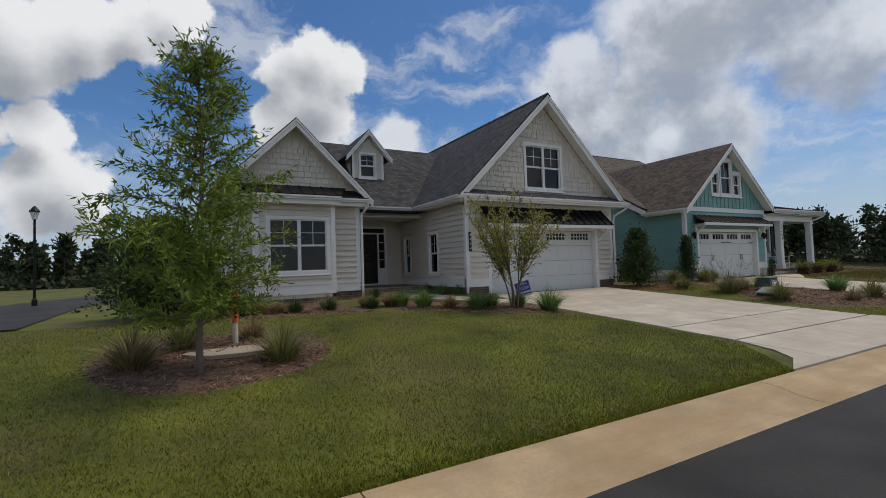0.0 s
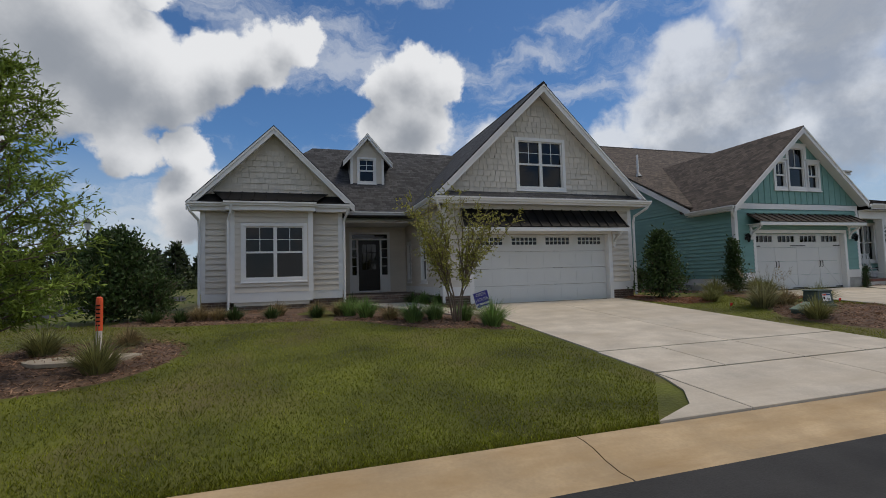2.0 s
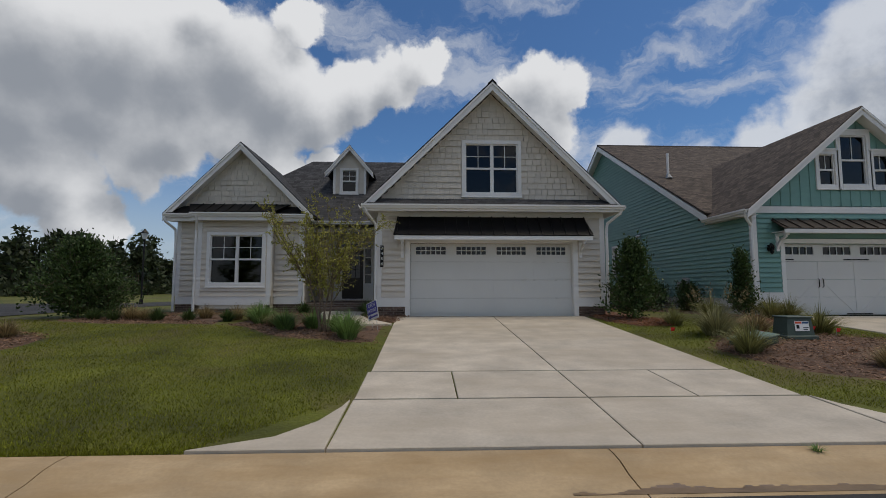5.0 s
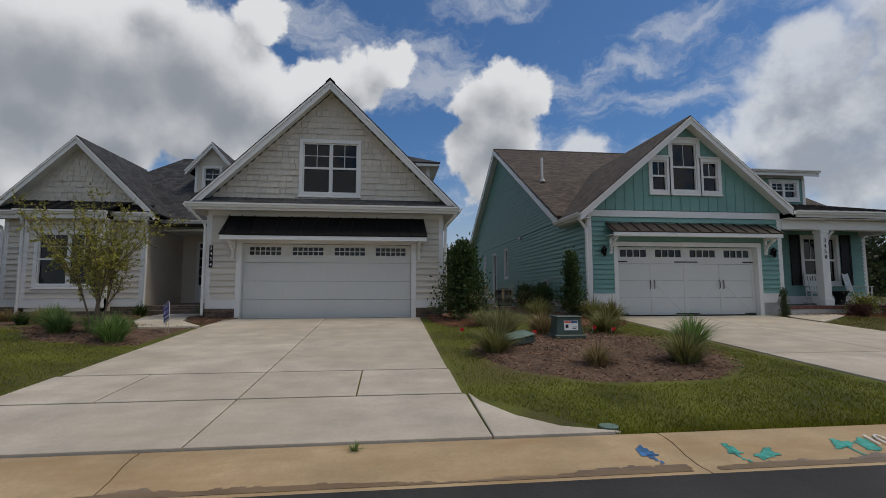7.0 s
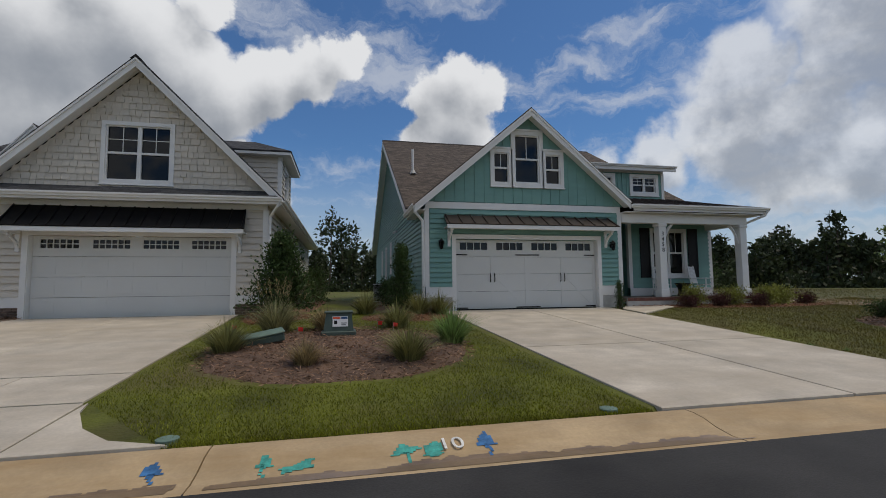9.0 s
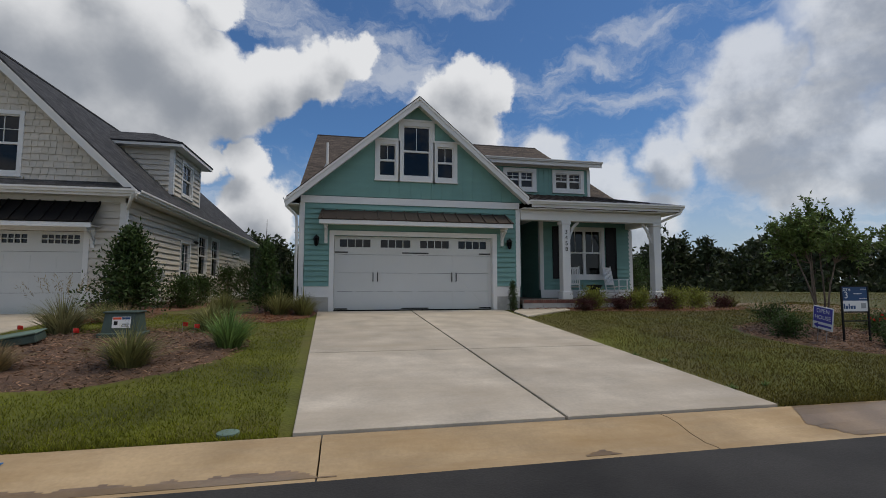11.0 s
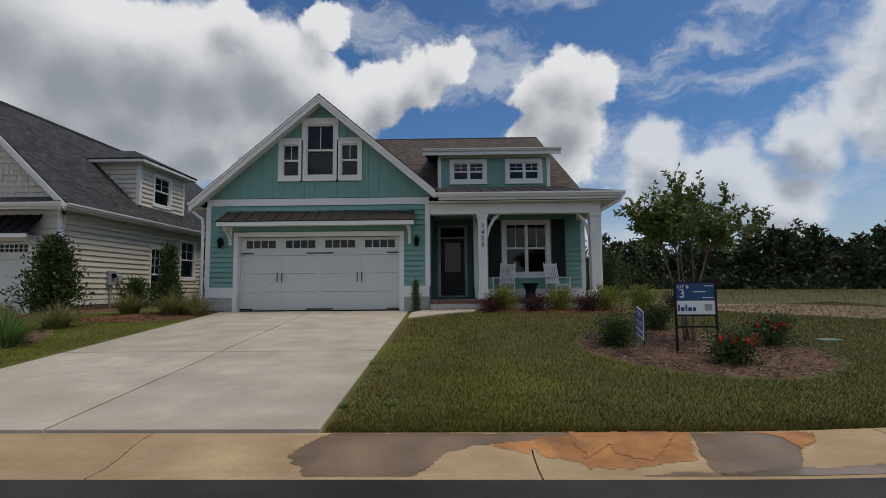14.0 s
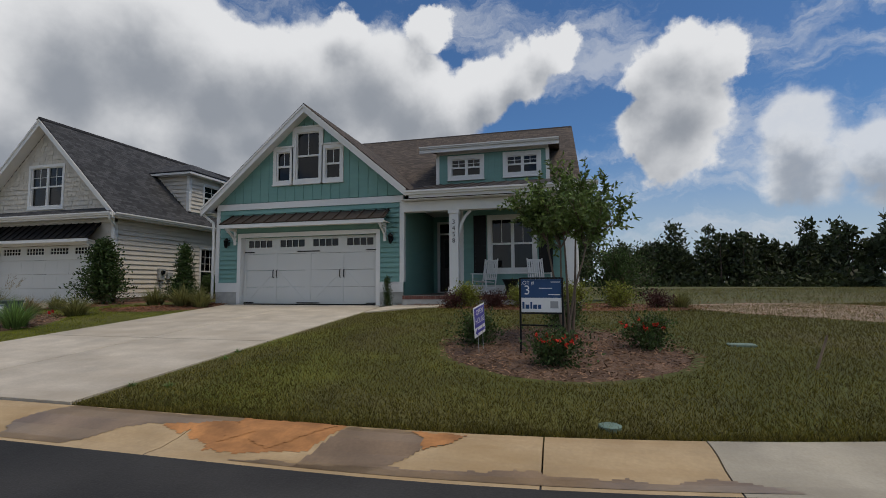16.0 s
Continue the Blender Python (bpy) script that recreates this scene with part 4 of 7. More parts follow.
def corner_board(house, x, y, z0, z1, sx, sy, w=0.12):
    """Two boards that wrap an outer corner; sx, sy point outwards."""
    bm = bmesh.new()
    box(bm, min(x + sx * 0.028, x - sx * w), max(x + sx * 0.028, x - sx * w), min(y, y + sy * 0.03), max(y, y + sy * 0.03), z0, z1)
    box(bm, min(x, x + sx * 0.028), max(x, x + sx * 0.028), min(y - sy * 0.001, y - sy * w), max(y - sy * 0.001, y - sy * w), z0, z1)
    return part("corner_board", bm, WHITE, house)


# ---- grey house ----
def grey_house():
    H = thing("house", 8.3, 18, 0.8, "greige lap-sided house with charcoal shingle roof and white trim", "house")
    zb, zs, ze = 1.14, 1.42, 4.05
    F = front(13.1)
    # garage front
    gh = (9.23, 14.29, 0.3, 3.08)
    o = [(8.25, 0.3), (15.26, 0.3), (15.26, ze), (8.25, ze)]
    w = wall(H, "wall_front", F, o, [gh], GREIGE)
    trim_hole = (9.09, 14.43, 0, 3.2)
    siding(w, F, [(8.37, zs), (15.14, zs), (15.14, ze - 0.15), (8.37, ze - 0.15)], [trim_hole], GREIGE)
    for a, b in ((8.25, 9.09), (14.43, 15.26)):
        board(H, "water_table", F, a, b, zb, zs, 0.032)
        bricks(H, F, a, b, 0.7, zb, BRICK)
    board(H, "frieze_board", F, 8.25, 15.26, ze - 0.15, ze, 0.034)
    corner_board(H, 8.25, 13.1, zs, ze - 0.15, -1, -1)
    corner_board(H, 15.26, 13.1, zs, ze - 0.15, 1, -1)
    for a, b in ((9.09, 9.23), (14.29, 14.43)):
        board(H, "door_casing", F, a, b, 0.8, 3.2, 0.04)
    board(H, "door_casing", F, 9.23, 14.29, 3.08, 3.2, 0.04)
    for a, b in ((9.2, 9.24), (14.28, 14.32)):
        bm = bmesh.new()
        F.slab(bm, a, b, 0.8, 3.1, -0.2, -0.002)
        part("door_jamb", bm, WHITE, H)
    garage_door(H, F, 9.245, 14.275, 0.83, 3.075, 0.92, 6, False)
    awning(H, F, 8.76, 14.74, 3.89, 3.28, 0.62, 16, BLACKMETAL, label="black standing-seam awning roof")
    bracket(H, F, 9.0, 3.17)
    bracket(H, F, 14.52, 3.17)
    # gable above
    ax, az = 11.76, 8.05
    go = [(8.15, 4.3), (15.37, 4.3), (ax, 7.85)]
    gw = (10.83, 12.70, 4.54, 6.33)
    g = wall(H, "wall_gable", F, go, [hole(*gw)], GREIGE)
    shakes(g, F, [(8.25, 4.42), (15.27, 4.42), (ax, 7.8)], [gw], SHAKE)
    window(H, "window", F, *gw, trim=0.11)
    gable_trim(H, 12.72, (ax, 8.06), (7.83, 4.20), (15.69, 4.20), 0.26, 0.04, 0.38)
    # garage roof, with a hip at the back
    rb, re = 26.0, 30.0
    slope(H, "roof", [(7.78, re, 4.2), (7.78, 12.68, 4.2), (ax, 12.68, 8.13), (ax, rb, 8.13)], ROOF1)
    slope(H, "roof", [(15.74, 12.68, 4.2), (15.74, re, 4.2), (ax, rb, 8.13), (ax, 12.68, 8.13)], ROOF1)
    slope(H, "roof", [(15.74, re, 4.2), (7.78, re, 4.2), (ax, rb, 8.13)], ROOF1)
    bm = bmesh.new()
    prism(bm, [(ax - 0.14, 12.66, 8.02), (ax, 12.66, 8.155), (ax + 0.14, 12.66, 8.02)], (0, rb - 12.6, 0))
    part("ridge_cap", bm, ROOF1, H)
    # pent roof over the garage and its eave
    slope(H, "pent_roof", [(7.9, 12.55, 4.2), (15.62, 12.55, 4.2), (15.3, 13.09, 4.47), (8.2, 13.09, 4.47)], ROOF1, 0.04)
    bm = bmesh.new()
    box(bm, 7.95, 15.57, 12.62, 13.06, 4.03, 4.05)
    part("soffit", bm, SOFFIT, H)
    board(H, "fascia", front(12.62), 7.85, 15.67, 4.0, 4.18, 0.03)
    gutter(H, (7.8, 12.588, 4.19), (15.72, 12.588, 4.19), (0, -1, 0))
    # right side
    R = facing_right(15.26)
    sd, sw = (17.35, 18.5, 1.0, 3.28), (19.4, 20.68, 1.95, 3.76)
    sw2, hw = (21.25, 22.55, 1.92, 3.78), (25.2, 26.6, 3.15, 3.55)
    o = [(13.1, 0.3), (29.6, 0.3), (29.6, ze), (13.1, ze)]
    w = wall(H, "wall_side", R, o, [hole(*q) for q in (sd, sw, sw2, hw)], GREIGE)
    siding(w, R, [(13.22, zs - 0.2), (29.5, zs - 0.2), (29.5, ze), (13.22, ze)], [sd, sw, sw2, hw], GREIGE, maxlen=3.66)
    board(H, "water_table", R, 13.25, 29.6, zb - 0.1, zs - 0.2, 0.03)
    bricks(H, R, 13.25, 20.0, 0.7, zb - 0.1, BRICK)
    window(H, "window", R, *sw, single=True)
    window(H, "window", R, *sw2, single=True)
    window(H, "window", R, *hw, single=True, rows_up=1, cols=1)
    window(H, "side_door", R, *sd, single=True, rows_up=3, cols=3, sill=False)
    strip(H, "fascia", (15.7, 12.6, 4.19), (15.7, 30, 4.19), (0, 0, -0.18), (-0.03, 0, 0), WHITE)
    bm = bmesh.new()
    box(bm, 15.28, 15.69, 13.0, 29.9, 4.03, 4.05)
    part("soffit", bm, SOFFIT, H)
    gutter(H, (15.705, 12.65, 4.19), (15.705, 30, 4.19), (1, 0, 0))
    downspout(H, [(15.65, 12.55, 4.08), (15.6, 12.6, 3.95), (15.36, 12.98, 3.7), (15.34, 13.02, 3.5), (15.34, 13.02, 0.95)])
    # dormer on the right slope
    dx, d0, d1, zt, zr = 15.15, 16.75, 19.75, 6.66, 7.42
    D = facing_right(dx)
    dw = (17.55, 18.8, 4.98, 6.32)
    w = wall(H, "wall_dormer", D, [(d0, 4.72), (d1, 4.72), (d1, zt), (d0, zt)], [hole(*dw)], GREIGE)
    siding(w, D, [(d0 + 0.1, 4.85), (d1 - 0.1, 4.85), (d1 - 0.1, zt - 0.05), (d0 + 0.1, zt - 0.05)], [dw], GREIGE)
    window(H, "window", D, *dw, single=True)
    for yy, n in ((d0, -1), (d1, 1)):
        fs = Facade(0, yy, (1, 0, 0), (0, n, 0))
        w = wall(H, "wall_dormer", fs, [(13.2, zt), (dx, 4.78), (dx, zt)], [], GREIGE)
        if n < 0:
            siding(w, fs, [(13.3, zt - 0.04), (dx - 0.12, 4.98), (dx - 0.12, zt - 0.04)], [], GREIGE)
        corner_board(H, dx, yy, 4.85, zt - 0.03, 1, n)
    ym, xo = (d0 + d1) / 2, dx + 0.4
    slope(H, "dormer_roof", [(xo, d0 - 0.4, zt), (xo, d1 + 0.4, zt), (14.0, ym + 0.25, zr), (14.0, ym - 0.25, zr)], ROOF1)
    slope(H, "dormer_roof", [(13.1, d0 - 0.4, zt), (xo, d0 - 0.4, zt), (14.0, ym - 0.25, zr), (12.3, ym - 0.25, zr)], ROOF1)
    slope(H, "dormer_roof", [(xo, d1 + 0.4, zt), (13.1, d1 + 0.4, zt), (12.3, ym + 0.25, zr), (14.0, ym + 0.25, zr)], ROOF1)
    slope(H, "dormer_roof", [(12.3, ym - 0.25, zr - 0.002), (14.0, ym - 0.25, zr - 0.002), (14.0, ym + 0.25, zr - 0.002), (12.3, ym + 0.25, zr - 0.002)], ROOF1)
    bm = bmesh.new()
    box(bm, 13.3, xo - 0.03, d0 - 0.37, d1 + 0.37, zt - 0.15, zt - 0.05)
    part("dormer_fascia", bm, WHITE, H)
    # left side of the garage, towards the entry
    S = facing_left(8.25)
    w1, w2 = (15.0, 15.85, 1.55, 3.2), (17.35, 18.1, 1.55, 3.2)
    w = wall(H, "wall_entry_side", S, [(13.1, 0.3), (18.5, 0.3), (18.5, ze), (13.1, ze)], [hole(*w1), hole(*w2)], GREIGE)
    siding(w, S, [(13.22, zs), (18.4, zs), (18.4, ze), (13.22, ze)], [w1, w2], GREIGE)
    board(H, "water_table", S, 13.25, 18.4, zb, zs, 0.03)
    bricks(H, S, 13.25, 16.6, 0.7, zb, BRICK)
    window(H, "window", S, *w1, single=True)
    window(H, "window", S, *w2, single=True)
    strip(H, "fascia", (7.82, 12.6, 4.19), (7.82, 16.4, 4.19), (0, 0, -0.18), (0.03, 0, 0), WHITE)
    bm = bmesh.new()
    box(bm, 7.83, 8.23, 13.0, 16.3, 4.03, 4.05)
    part("soffit", bm, SOFFIT, H)
    gutter(H, (7.815, 12.65, 4.19), (7.815, 16.3, 4.19), (-1, 0, 0))
    downspout(H, [(7.9, 12.55, 4.08), (7.95, 12.6, 3.95), (8.18, 12.98, 3.65), (8.2, 13.02, 3.5), (8.2, 13.02, 0.95)])
    # entry recess
    E = front(18.4)
    dh = (5.95, 7.5, 1.0, 3.6)
    w = wall(H, "wall_entry", E, [(5.3, 0.3), (8.25, 0.3), (8.25, ze), (5.3, ze)], [(5.98, 7.47, 1.2, 3.57)], GREIGE)
    for a, b, c, d in ((5.9, 6.0, 1.2, 3.65), (7.45, 7.55, 1.2, 3.65), (6.0, 7.45, 3.57, 3.65), (6.0, 7.45, 3.33, 3.39), (6.18, 6.25, 1.2, 3.33), (7.13, 7.2, 1.2, 3.33)):
        board(H, "door_casing", E, a, b, c, d, 0.04)
    entry_door(H, E, 6.26, 7.12, 1.26, 3.32, True)
    for a, b in ((6.0, 6.18), (7.2, 7.45)):
        board(H, "sidelight_panel", E, a, b, 1.2, 1.9, 0.02)
        bm = bmesh.new()
        E.slab(bm, a, b, 1.9, 3.33, -0.04, -0.035)
        part("sidelight_pane", bm, GLASS, H).visible_shadow = False
        bm = bmesh.new()
        for k in range(1, 4):
            z = 1.9 + 1.43 * k / 4
            E.slab(bm, a, b, z - 0.012, z + 0.012, -0.035, 0.0)
        part("sidelight_grid", bm, WHITE, H)
    bm = bmesh.new()
    E.slab(bm, 6.0, 7.45, 3.39, 3.57, -0.04, -0.035)
    part("transom_pane", bm, GLASS, H).visible_shadow = False
    bm = bmesh.new()
    box(bm, 5.3, 8.24, 15.62, 18.39, 1.02, 1.17, 0.01)
    part("porch_floor", bm, PORCHFLOOR, H)
    bricks(H, front(15.6), 5.45, 8.2, 0.8, 1.16, BRICK)
    bm = bmesh.new()
    box(bm, 5.6, 8.0, 15.3, 15.6, 0.78, 1.0, 0.01)
    part("entry_step", bm, PORCHFLOOR, H)
    bm = bmesh.new()
    box(bm, 5.35, 8.24, 16.2, 18.38, 3.86, 3.88)
    part("porch_ceiling", bm, SOFFIT, H)
    board(H, "porch_beam", front(16.6), 5.35, 8.24, 3.82, 4.05, 0.2)
    gutter(H, (5.5, 16.2, 4.19), (7.8, 16.2, 4.19), (0, -1, 0))
    # main roof, hipped at the outer end
    slope(H, "roof", [(0.85, 16.25, 4.2), (11.5, 16.25, 4.2), (11.5, 20, 7.5), (4.55, 20, 7.5)], ROOF1)
    slope(H, "roof", [(11.5, 23.8, 4.2), (0.85, 23.8, 4.2), (4.55, 20, 7.5), (11.5, 20, 7.5)], ROOF1)
    slope(H, "roof", [(0.85, 23.8, 4.2), (0.85, 16.25, 4.2), (4.55, 20, 7.5)], ROOF1)
    # small dormer
    X, Y = 6.6, 17.8
    Dm = front(Y)
    dwn = (6.19, 6.95, 5.55, 6.62)
    w = wall(H, "wall_dormer", Dm, [(5.92, 5.3), (7.27, 5.3), (7.27, 6.65), (X, 7.35), (5.92, 6.65)], [hole(*dwn)], GREIGE)
    window(H, "window", Dm, *dwn, single=True, rows_up=2, trim=0.08)
    for a, b in ((5.92, 6.02), (7.17, 7.27)):
        board(H, "corner_board", Dm, a, b, 5.35, 6.6, 0.03)
    board(H, "dormer_sill", Dm, 5.92, 7.27, 5.3, 5.4, 0.04)
    for s, xx in ((-1, 5.92), (1, 7.27)):
        f = Facade(xx, 0, (0, 1, 0), (s, 0, 0))
        wall(H, "wall_dormer", f, [(17.8, 5.4), (19.2, 6.65), (17.8, 6.65)], [], GREIGE, 0.05)
        slope(H, "dormer_roof", [(X + s * 1.0, 17.55, 6.38), (X + s * 1.0, 20.3, 6.38), (X, 20.3, 7.55), (X, 17.55, 7.55)], ROOF1, 0.05)
    gable_trim(H, 17.58, (X, 7.52), (X - 0.98, 6.38), (X + 0.98, 6.38), 0.2, 0.03, 0.2)
    # front gabled wing
    W, bayF = front(15.5), front(15.1)
    wn = (2.2, 4.2, 1.75, 3.63)
    w = wall(H, "wall_wing", W, [(1.0, 0.3), (5.35, 0.3), (5.35, ze), (1.0, ze)], [(1.95, 4.3, 1.0, 3.9)], GREIGE)
    siding(w, W, [(1.12, zs), (5.23, zs), (5.23, ze), (1.12, ze)], [(1.88, 4.38, 0, 4.2)], GREIGE)
    w = wall(H, "wall_bay", bayF, [(1.9, 1.0), (4.36, 1.0), (4.36, ze), (1.9, ze)], [hole(*wn)], GREIGE)
    siding(w, bayF, [(2.02, zs), (4.24, zs), (4.24, ze - 0.1), (2.02, ze - 0.1)], [wn], GREIGE)
    window(H, "window", bayF, *wn, trim=0.11)
    for xx, s in ((1.9, -1), (4.36, 1)):
        bm = bmesh.new()
        box(bm, min(xx, xx - s * 0.1), max(xx, xx - s * 0.1), 15.1, 15.49, 1.0, ze)
        part("bay_side", bm, GREIGE, H)
        corner_board(H, xx, 15.1, zs, ze - 0.02, s, -1)
    board(H, "water_table", bayF, 1.88, 4.38, zb - 0.02, zs, 0.034)
    for a, b in ((1.0, 1.88), (4.38, 5.35)):
        board(H, "water_table", W, a, b, zb, zs, 0.03)
    bricks(H, front(15.14), 1.9, 4.36, 0.75, zb - 0.02, BRICK)
    bricks(H, W, 1.0, 1.9, 0.75, zb, BRICK)
    bricks(H, W, 4.36, 5.35, 0.75, zb, BRICK)
    corner_board(H, 1.0, 15.5, zs, ze, -1, -1)
    corner_board(H, 5.35, 15.5, zs, ze, 1, -1)
    wall(H, "wall_left", facing_left(1.0), [(15.5, 0.3), (23.4, 0.3), (23.4, ze), (15.5, ze)], [], GREIGE)
    wall(H, "wall_porch_left", facing_right(5.35), [(15.66, 0.3), (18.4, 0.3), (18.4, ze), (15.66, ze)], [], GREIGE)
    g = wall(H, "wall_gable", W, [(0.8, 4.3), (5.6, 4.3), (3.2, 6.65)], [], GREIGE)
    shakes(g, W, [(1.0, 4.6), (5.4, 4.6), (3.2, 6.6)], [], SHAKE)
    for s in (-1, 1):
        slope(H, "wing_roof", [(3.2 + s * 2.58, 15.1, 4.28), (3.2 + s * 2.58, 18.9, 4.28), (3.2, 19.6, 6.85), (3.2, 15.1, 6.85)], ROOF1)
    gable_trim(H, 15.14, (3.2, 6.8), (3.2 - 2.56, 4.25), (3.2 + 2.56, 4.25), 0.24, 0.04, 0.35)
    pent = slope(H, "pent_roof", [(1.75, 14.72, 4.3), (4.5, 14.72, 4.3), (4.9, 15.47, 4.68), (1.35, 15.47, 4.68)], BLACKMETAL, 0.03, "black standing-seam pent roof")
    seams(pent, (1.85, 14.74, 4.3), (4.4, 14.74, 4.3), (0, 0.73, 0.37), 7, BLACKMETAL)
    for s in ((0.75, 1.76), (4.49, 5.6)):
        slope(H, "pent_roof", [(s[0], 15.08, 4.3), (s[1], 15.08, 4.3), (s[1], 15.47, 4.6), (s[0], 15.47, 4.6)], BLACKMETAL, 0.03)
        board(H, "fascia", front(15.16), s[0], s[1], 4.02, 4.25, 0.03)
        gutter(H, (s[0] - 0.05, 15.12, 4.27), (s[1], 15.12, 4.27), (0, -1, 0))
        bm = bmesh.new()
        box(bm, s[0], s[1], 15.17, 15.49, 4.03, 4.05)
        part("soffit", bm, SOFFIT, H)
    board(H, "fascia", front(14.8), 1.78, 4.47, 4.0, 4.25, 0.03)
    bm = bmesh.new()
    box(bm, 1.8, 4.45, 14.81, 15.09, 4.0, 4.03)
    part("soffit", bm, SOFFIT, H)
    gutter(H, (1.75, 14.77, 4.26), (4.5, 14.77, 4.26), (0, -1, 0))
    downspout(H, [(0.7, 15.05, 4.15), (0.75, 15.1, 4.0), (0.93, 15.42, 3.75), (0.95, 15.44, 3.5), (0.95, 15.44, 0.9)])
    downspout(H, [(1.95, 14.72, 4.15), (1.95, 14.8, 3.95), (1.84, 15.03, 3.7), (1.84, 15.03, 0.9)])
    downspout(H, [(5.55, 15.05, 4.15), (5.5, 15.15, 3.95), (5.42, 15.42, 3.75), (5.42, 15.44, 0.9)])
    # dim interior: floor, ceilings and rear walls, near-black colour standing in for shade
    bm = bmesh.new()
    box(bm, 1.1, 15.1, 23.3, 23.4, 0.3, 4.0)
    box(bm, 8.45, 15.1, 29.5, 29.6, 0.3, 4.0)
    part("rear_wall", bm, ROOMSHADE, H)
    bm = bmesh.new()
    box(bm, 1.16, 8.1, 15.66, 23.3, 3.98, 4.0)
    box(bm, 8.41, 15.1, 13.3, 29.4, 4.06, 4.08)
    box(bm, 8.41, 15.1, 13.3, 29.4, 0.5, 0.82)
    part("inner_floor", bm, ROOMSHADE, H)
    plate = thing("house_number", 8.5, 13.06, 2.7, "dark vertical plate with white house numerals", "house number")
    bm = bmesh.new()
    box(bm, 8.33, 8.43, 13.045, 13.066, 2.34, 3.0, 0.004)
    part("plate", bm, IRON, plate)
    for i, ch in enumerate("3454"):
        text_mesh("numeral", ch, 0.13, pose(8.38, 13.043, 2.91 - i * 0.16, 90, 0, 0), SIGNWHITE, plate, 0.002)


# ---- teal house ----
def teal_house():
    H = thing("house", 25.0, 20, 0.8, "teal house with lap and board-and-batten siding, brown roof", "house")
    F = front(12.95)
    zs, ze = 1.57, 4.06
    gh = (20.95, 25.9, 0.3, 3.1)
    w = wall(H, "wall_front", F, [(19.97, 0.3), (26.8, 0.3), (26.8, 4.3), (19.97, 4.3)], [gh], TEAL)
    th = (20.82, 26.03, 0, 3.24)
    siding(w, F, [(20.1, zs), (26.68, zs), (26.68, ze), (20.1, ze)], [th], TEAL, 0.155)
    for a, b in ((19.97, 20.82), (26.03, 26.8)):
        board(H, "water_table", F, a, b, 1.25, zs, 0.034)
        bm = bmesh.new()
        F.slab(bm, a, b, 0.6, 1.25, -0.05, 0.012)
        part("stem_wall", bm, STUCCO, H)
    for a, b in ((20.82, 20.95), (25.9, 26.03)):
        board(H, "door_casing", F, a, b, 0.82, 3.24, 0.04)
    board(H, "door_casing", F, 20.95, 25.9, 3.1, 3.24, 0.04)
    for a, b in ((20.92, 20.96), (25.89, 25.93)):
        bm = bmesh.new()
        F.slab(bm, a, b, 0.82, 3.12, -0.2, -0.002)
        part("door_jamb", bm, WHITE, H)
    garage_door(H, F, 20.965, 25.885, 0.86, 3.095, 0.92, 4, True)
    awning(H, F, 20.52, 26.40, 3.86, 3.52, 0.62, 14, BROWNMETAL, 0.05, "bronze standing-seam awning roof")
    bracket(H, F, 20.72, 3.40)
    bracket(H, F, 26.2, 3.40)
    board(H, "band_board", F, 19.97, 26.8, ze, 4.27, 0.045)
    corner_board(H, 19.97, 12.95, zs, ze, -1, -1)
    corner_board(H, 26.8, 12.95, zs, ze, 1, -1)
    # gable, board and batten
    ax = 23.47
    cw, lw, rw = (22.86, 24.0, 4.85, 6.74), (22.14, 22.9, 4.85, 6.10), (23.96, 24.74, 4.85, 6.10)
    go = [(20.0, 4.28), (26.94, 4.28), (ax, 7.25)]
    g = wall(H, "wall_gable", F, go, [hole(*cw), hole(*lw), hole(*rw)], TEAL)
    a = 20.3
    while a < 26.7:
        zt = 7.2 - abs(a - ax) * 0.856
        segs = [(4.28, zt)]
        for q in (cw, lw, rw):
            if q[0] - 0.02 < a < q[1] + 0.02:
                segs = [s for z0, z1 in segs for s in ((z0, min(z1, q[2])), (max(z0, q[3]), z1)) if s[1] - s[0] > 0.08]
        for z0, z1 in segs:
            bm = bmesh.new()
            F.slab(bm, a - 0.02, a + 0.02, z0, z1, 0.0, 0.02)
            part("batten", bm, TEAL, g)
        a += 0.33
    window(H, "window", F, *lw, single=True, trim=0.12, rows_up=1)
    window(H, "window", F, *rw, single=True, trim=0.12, rows_up=1)
    window(H, "window", F, *cw, single=True, rows_up=1, cols=2, trim=0.14)
    for q in (cw, lw, rw):
        board(H, "window_head", F, q[0] - 0.04, q[1] + 0.04, q[3] + 0.001, q[3] + 0.06, 0.07)
    gable_trim(H, 12.6, (ax, 7.40), (19.58, 4.10), (27.0, 4.41), 0.25, 0.04, 0.35)
    ridge_y = 24.5
    sl = (9.85 - 4.3) / (ridge_y - 14.7)
    yj = 14.7 + (7.45 - 4.3) / sl
    slope(H, "roof", [(19.6, 15.2, 4.16), (19.6, 12.56, 4.16), (ax, 12.56, 7.45), (ax, yj + 0.3, 7.45)], ROOF2)
    slope(H, "roof", [(27.1, 12.56, 4.37), (27.1, 16.2, 4.37), (ax, yj + 0.3, 7.45), (ax, 12.56, 7.45)], ROOF2)
    # left side, with the great gable end
    S = facing_left(19.97)
    yb = 34.3
    wins = [(22.95, 23.75, 2.3, 3.95), (28.6, 29.3, 2.3, 3.9), (17.2, 18.0, 1.8, 3.3)][:2]
    dr = (25.6, 26.6, 1.4, 3.9)
    o = [(12.95, 0.3), (yb, 0.3), (yb, 4.3), (12.95, 4.3)]
    w = wall(H, "wall_side", S, o, [hole(*q) for q in wins + [dr]], TEAL)
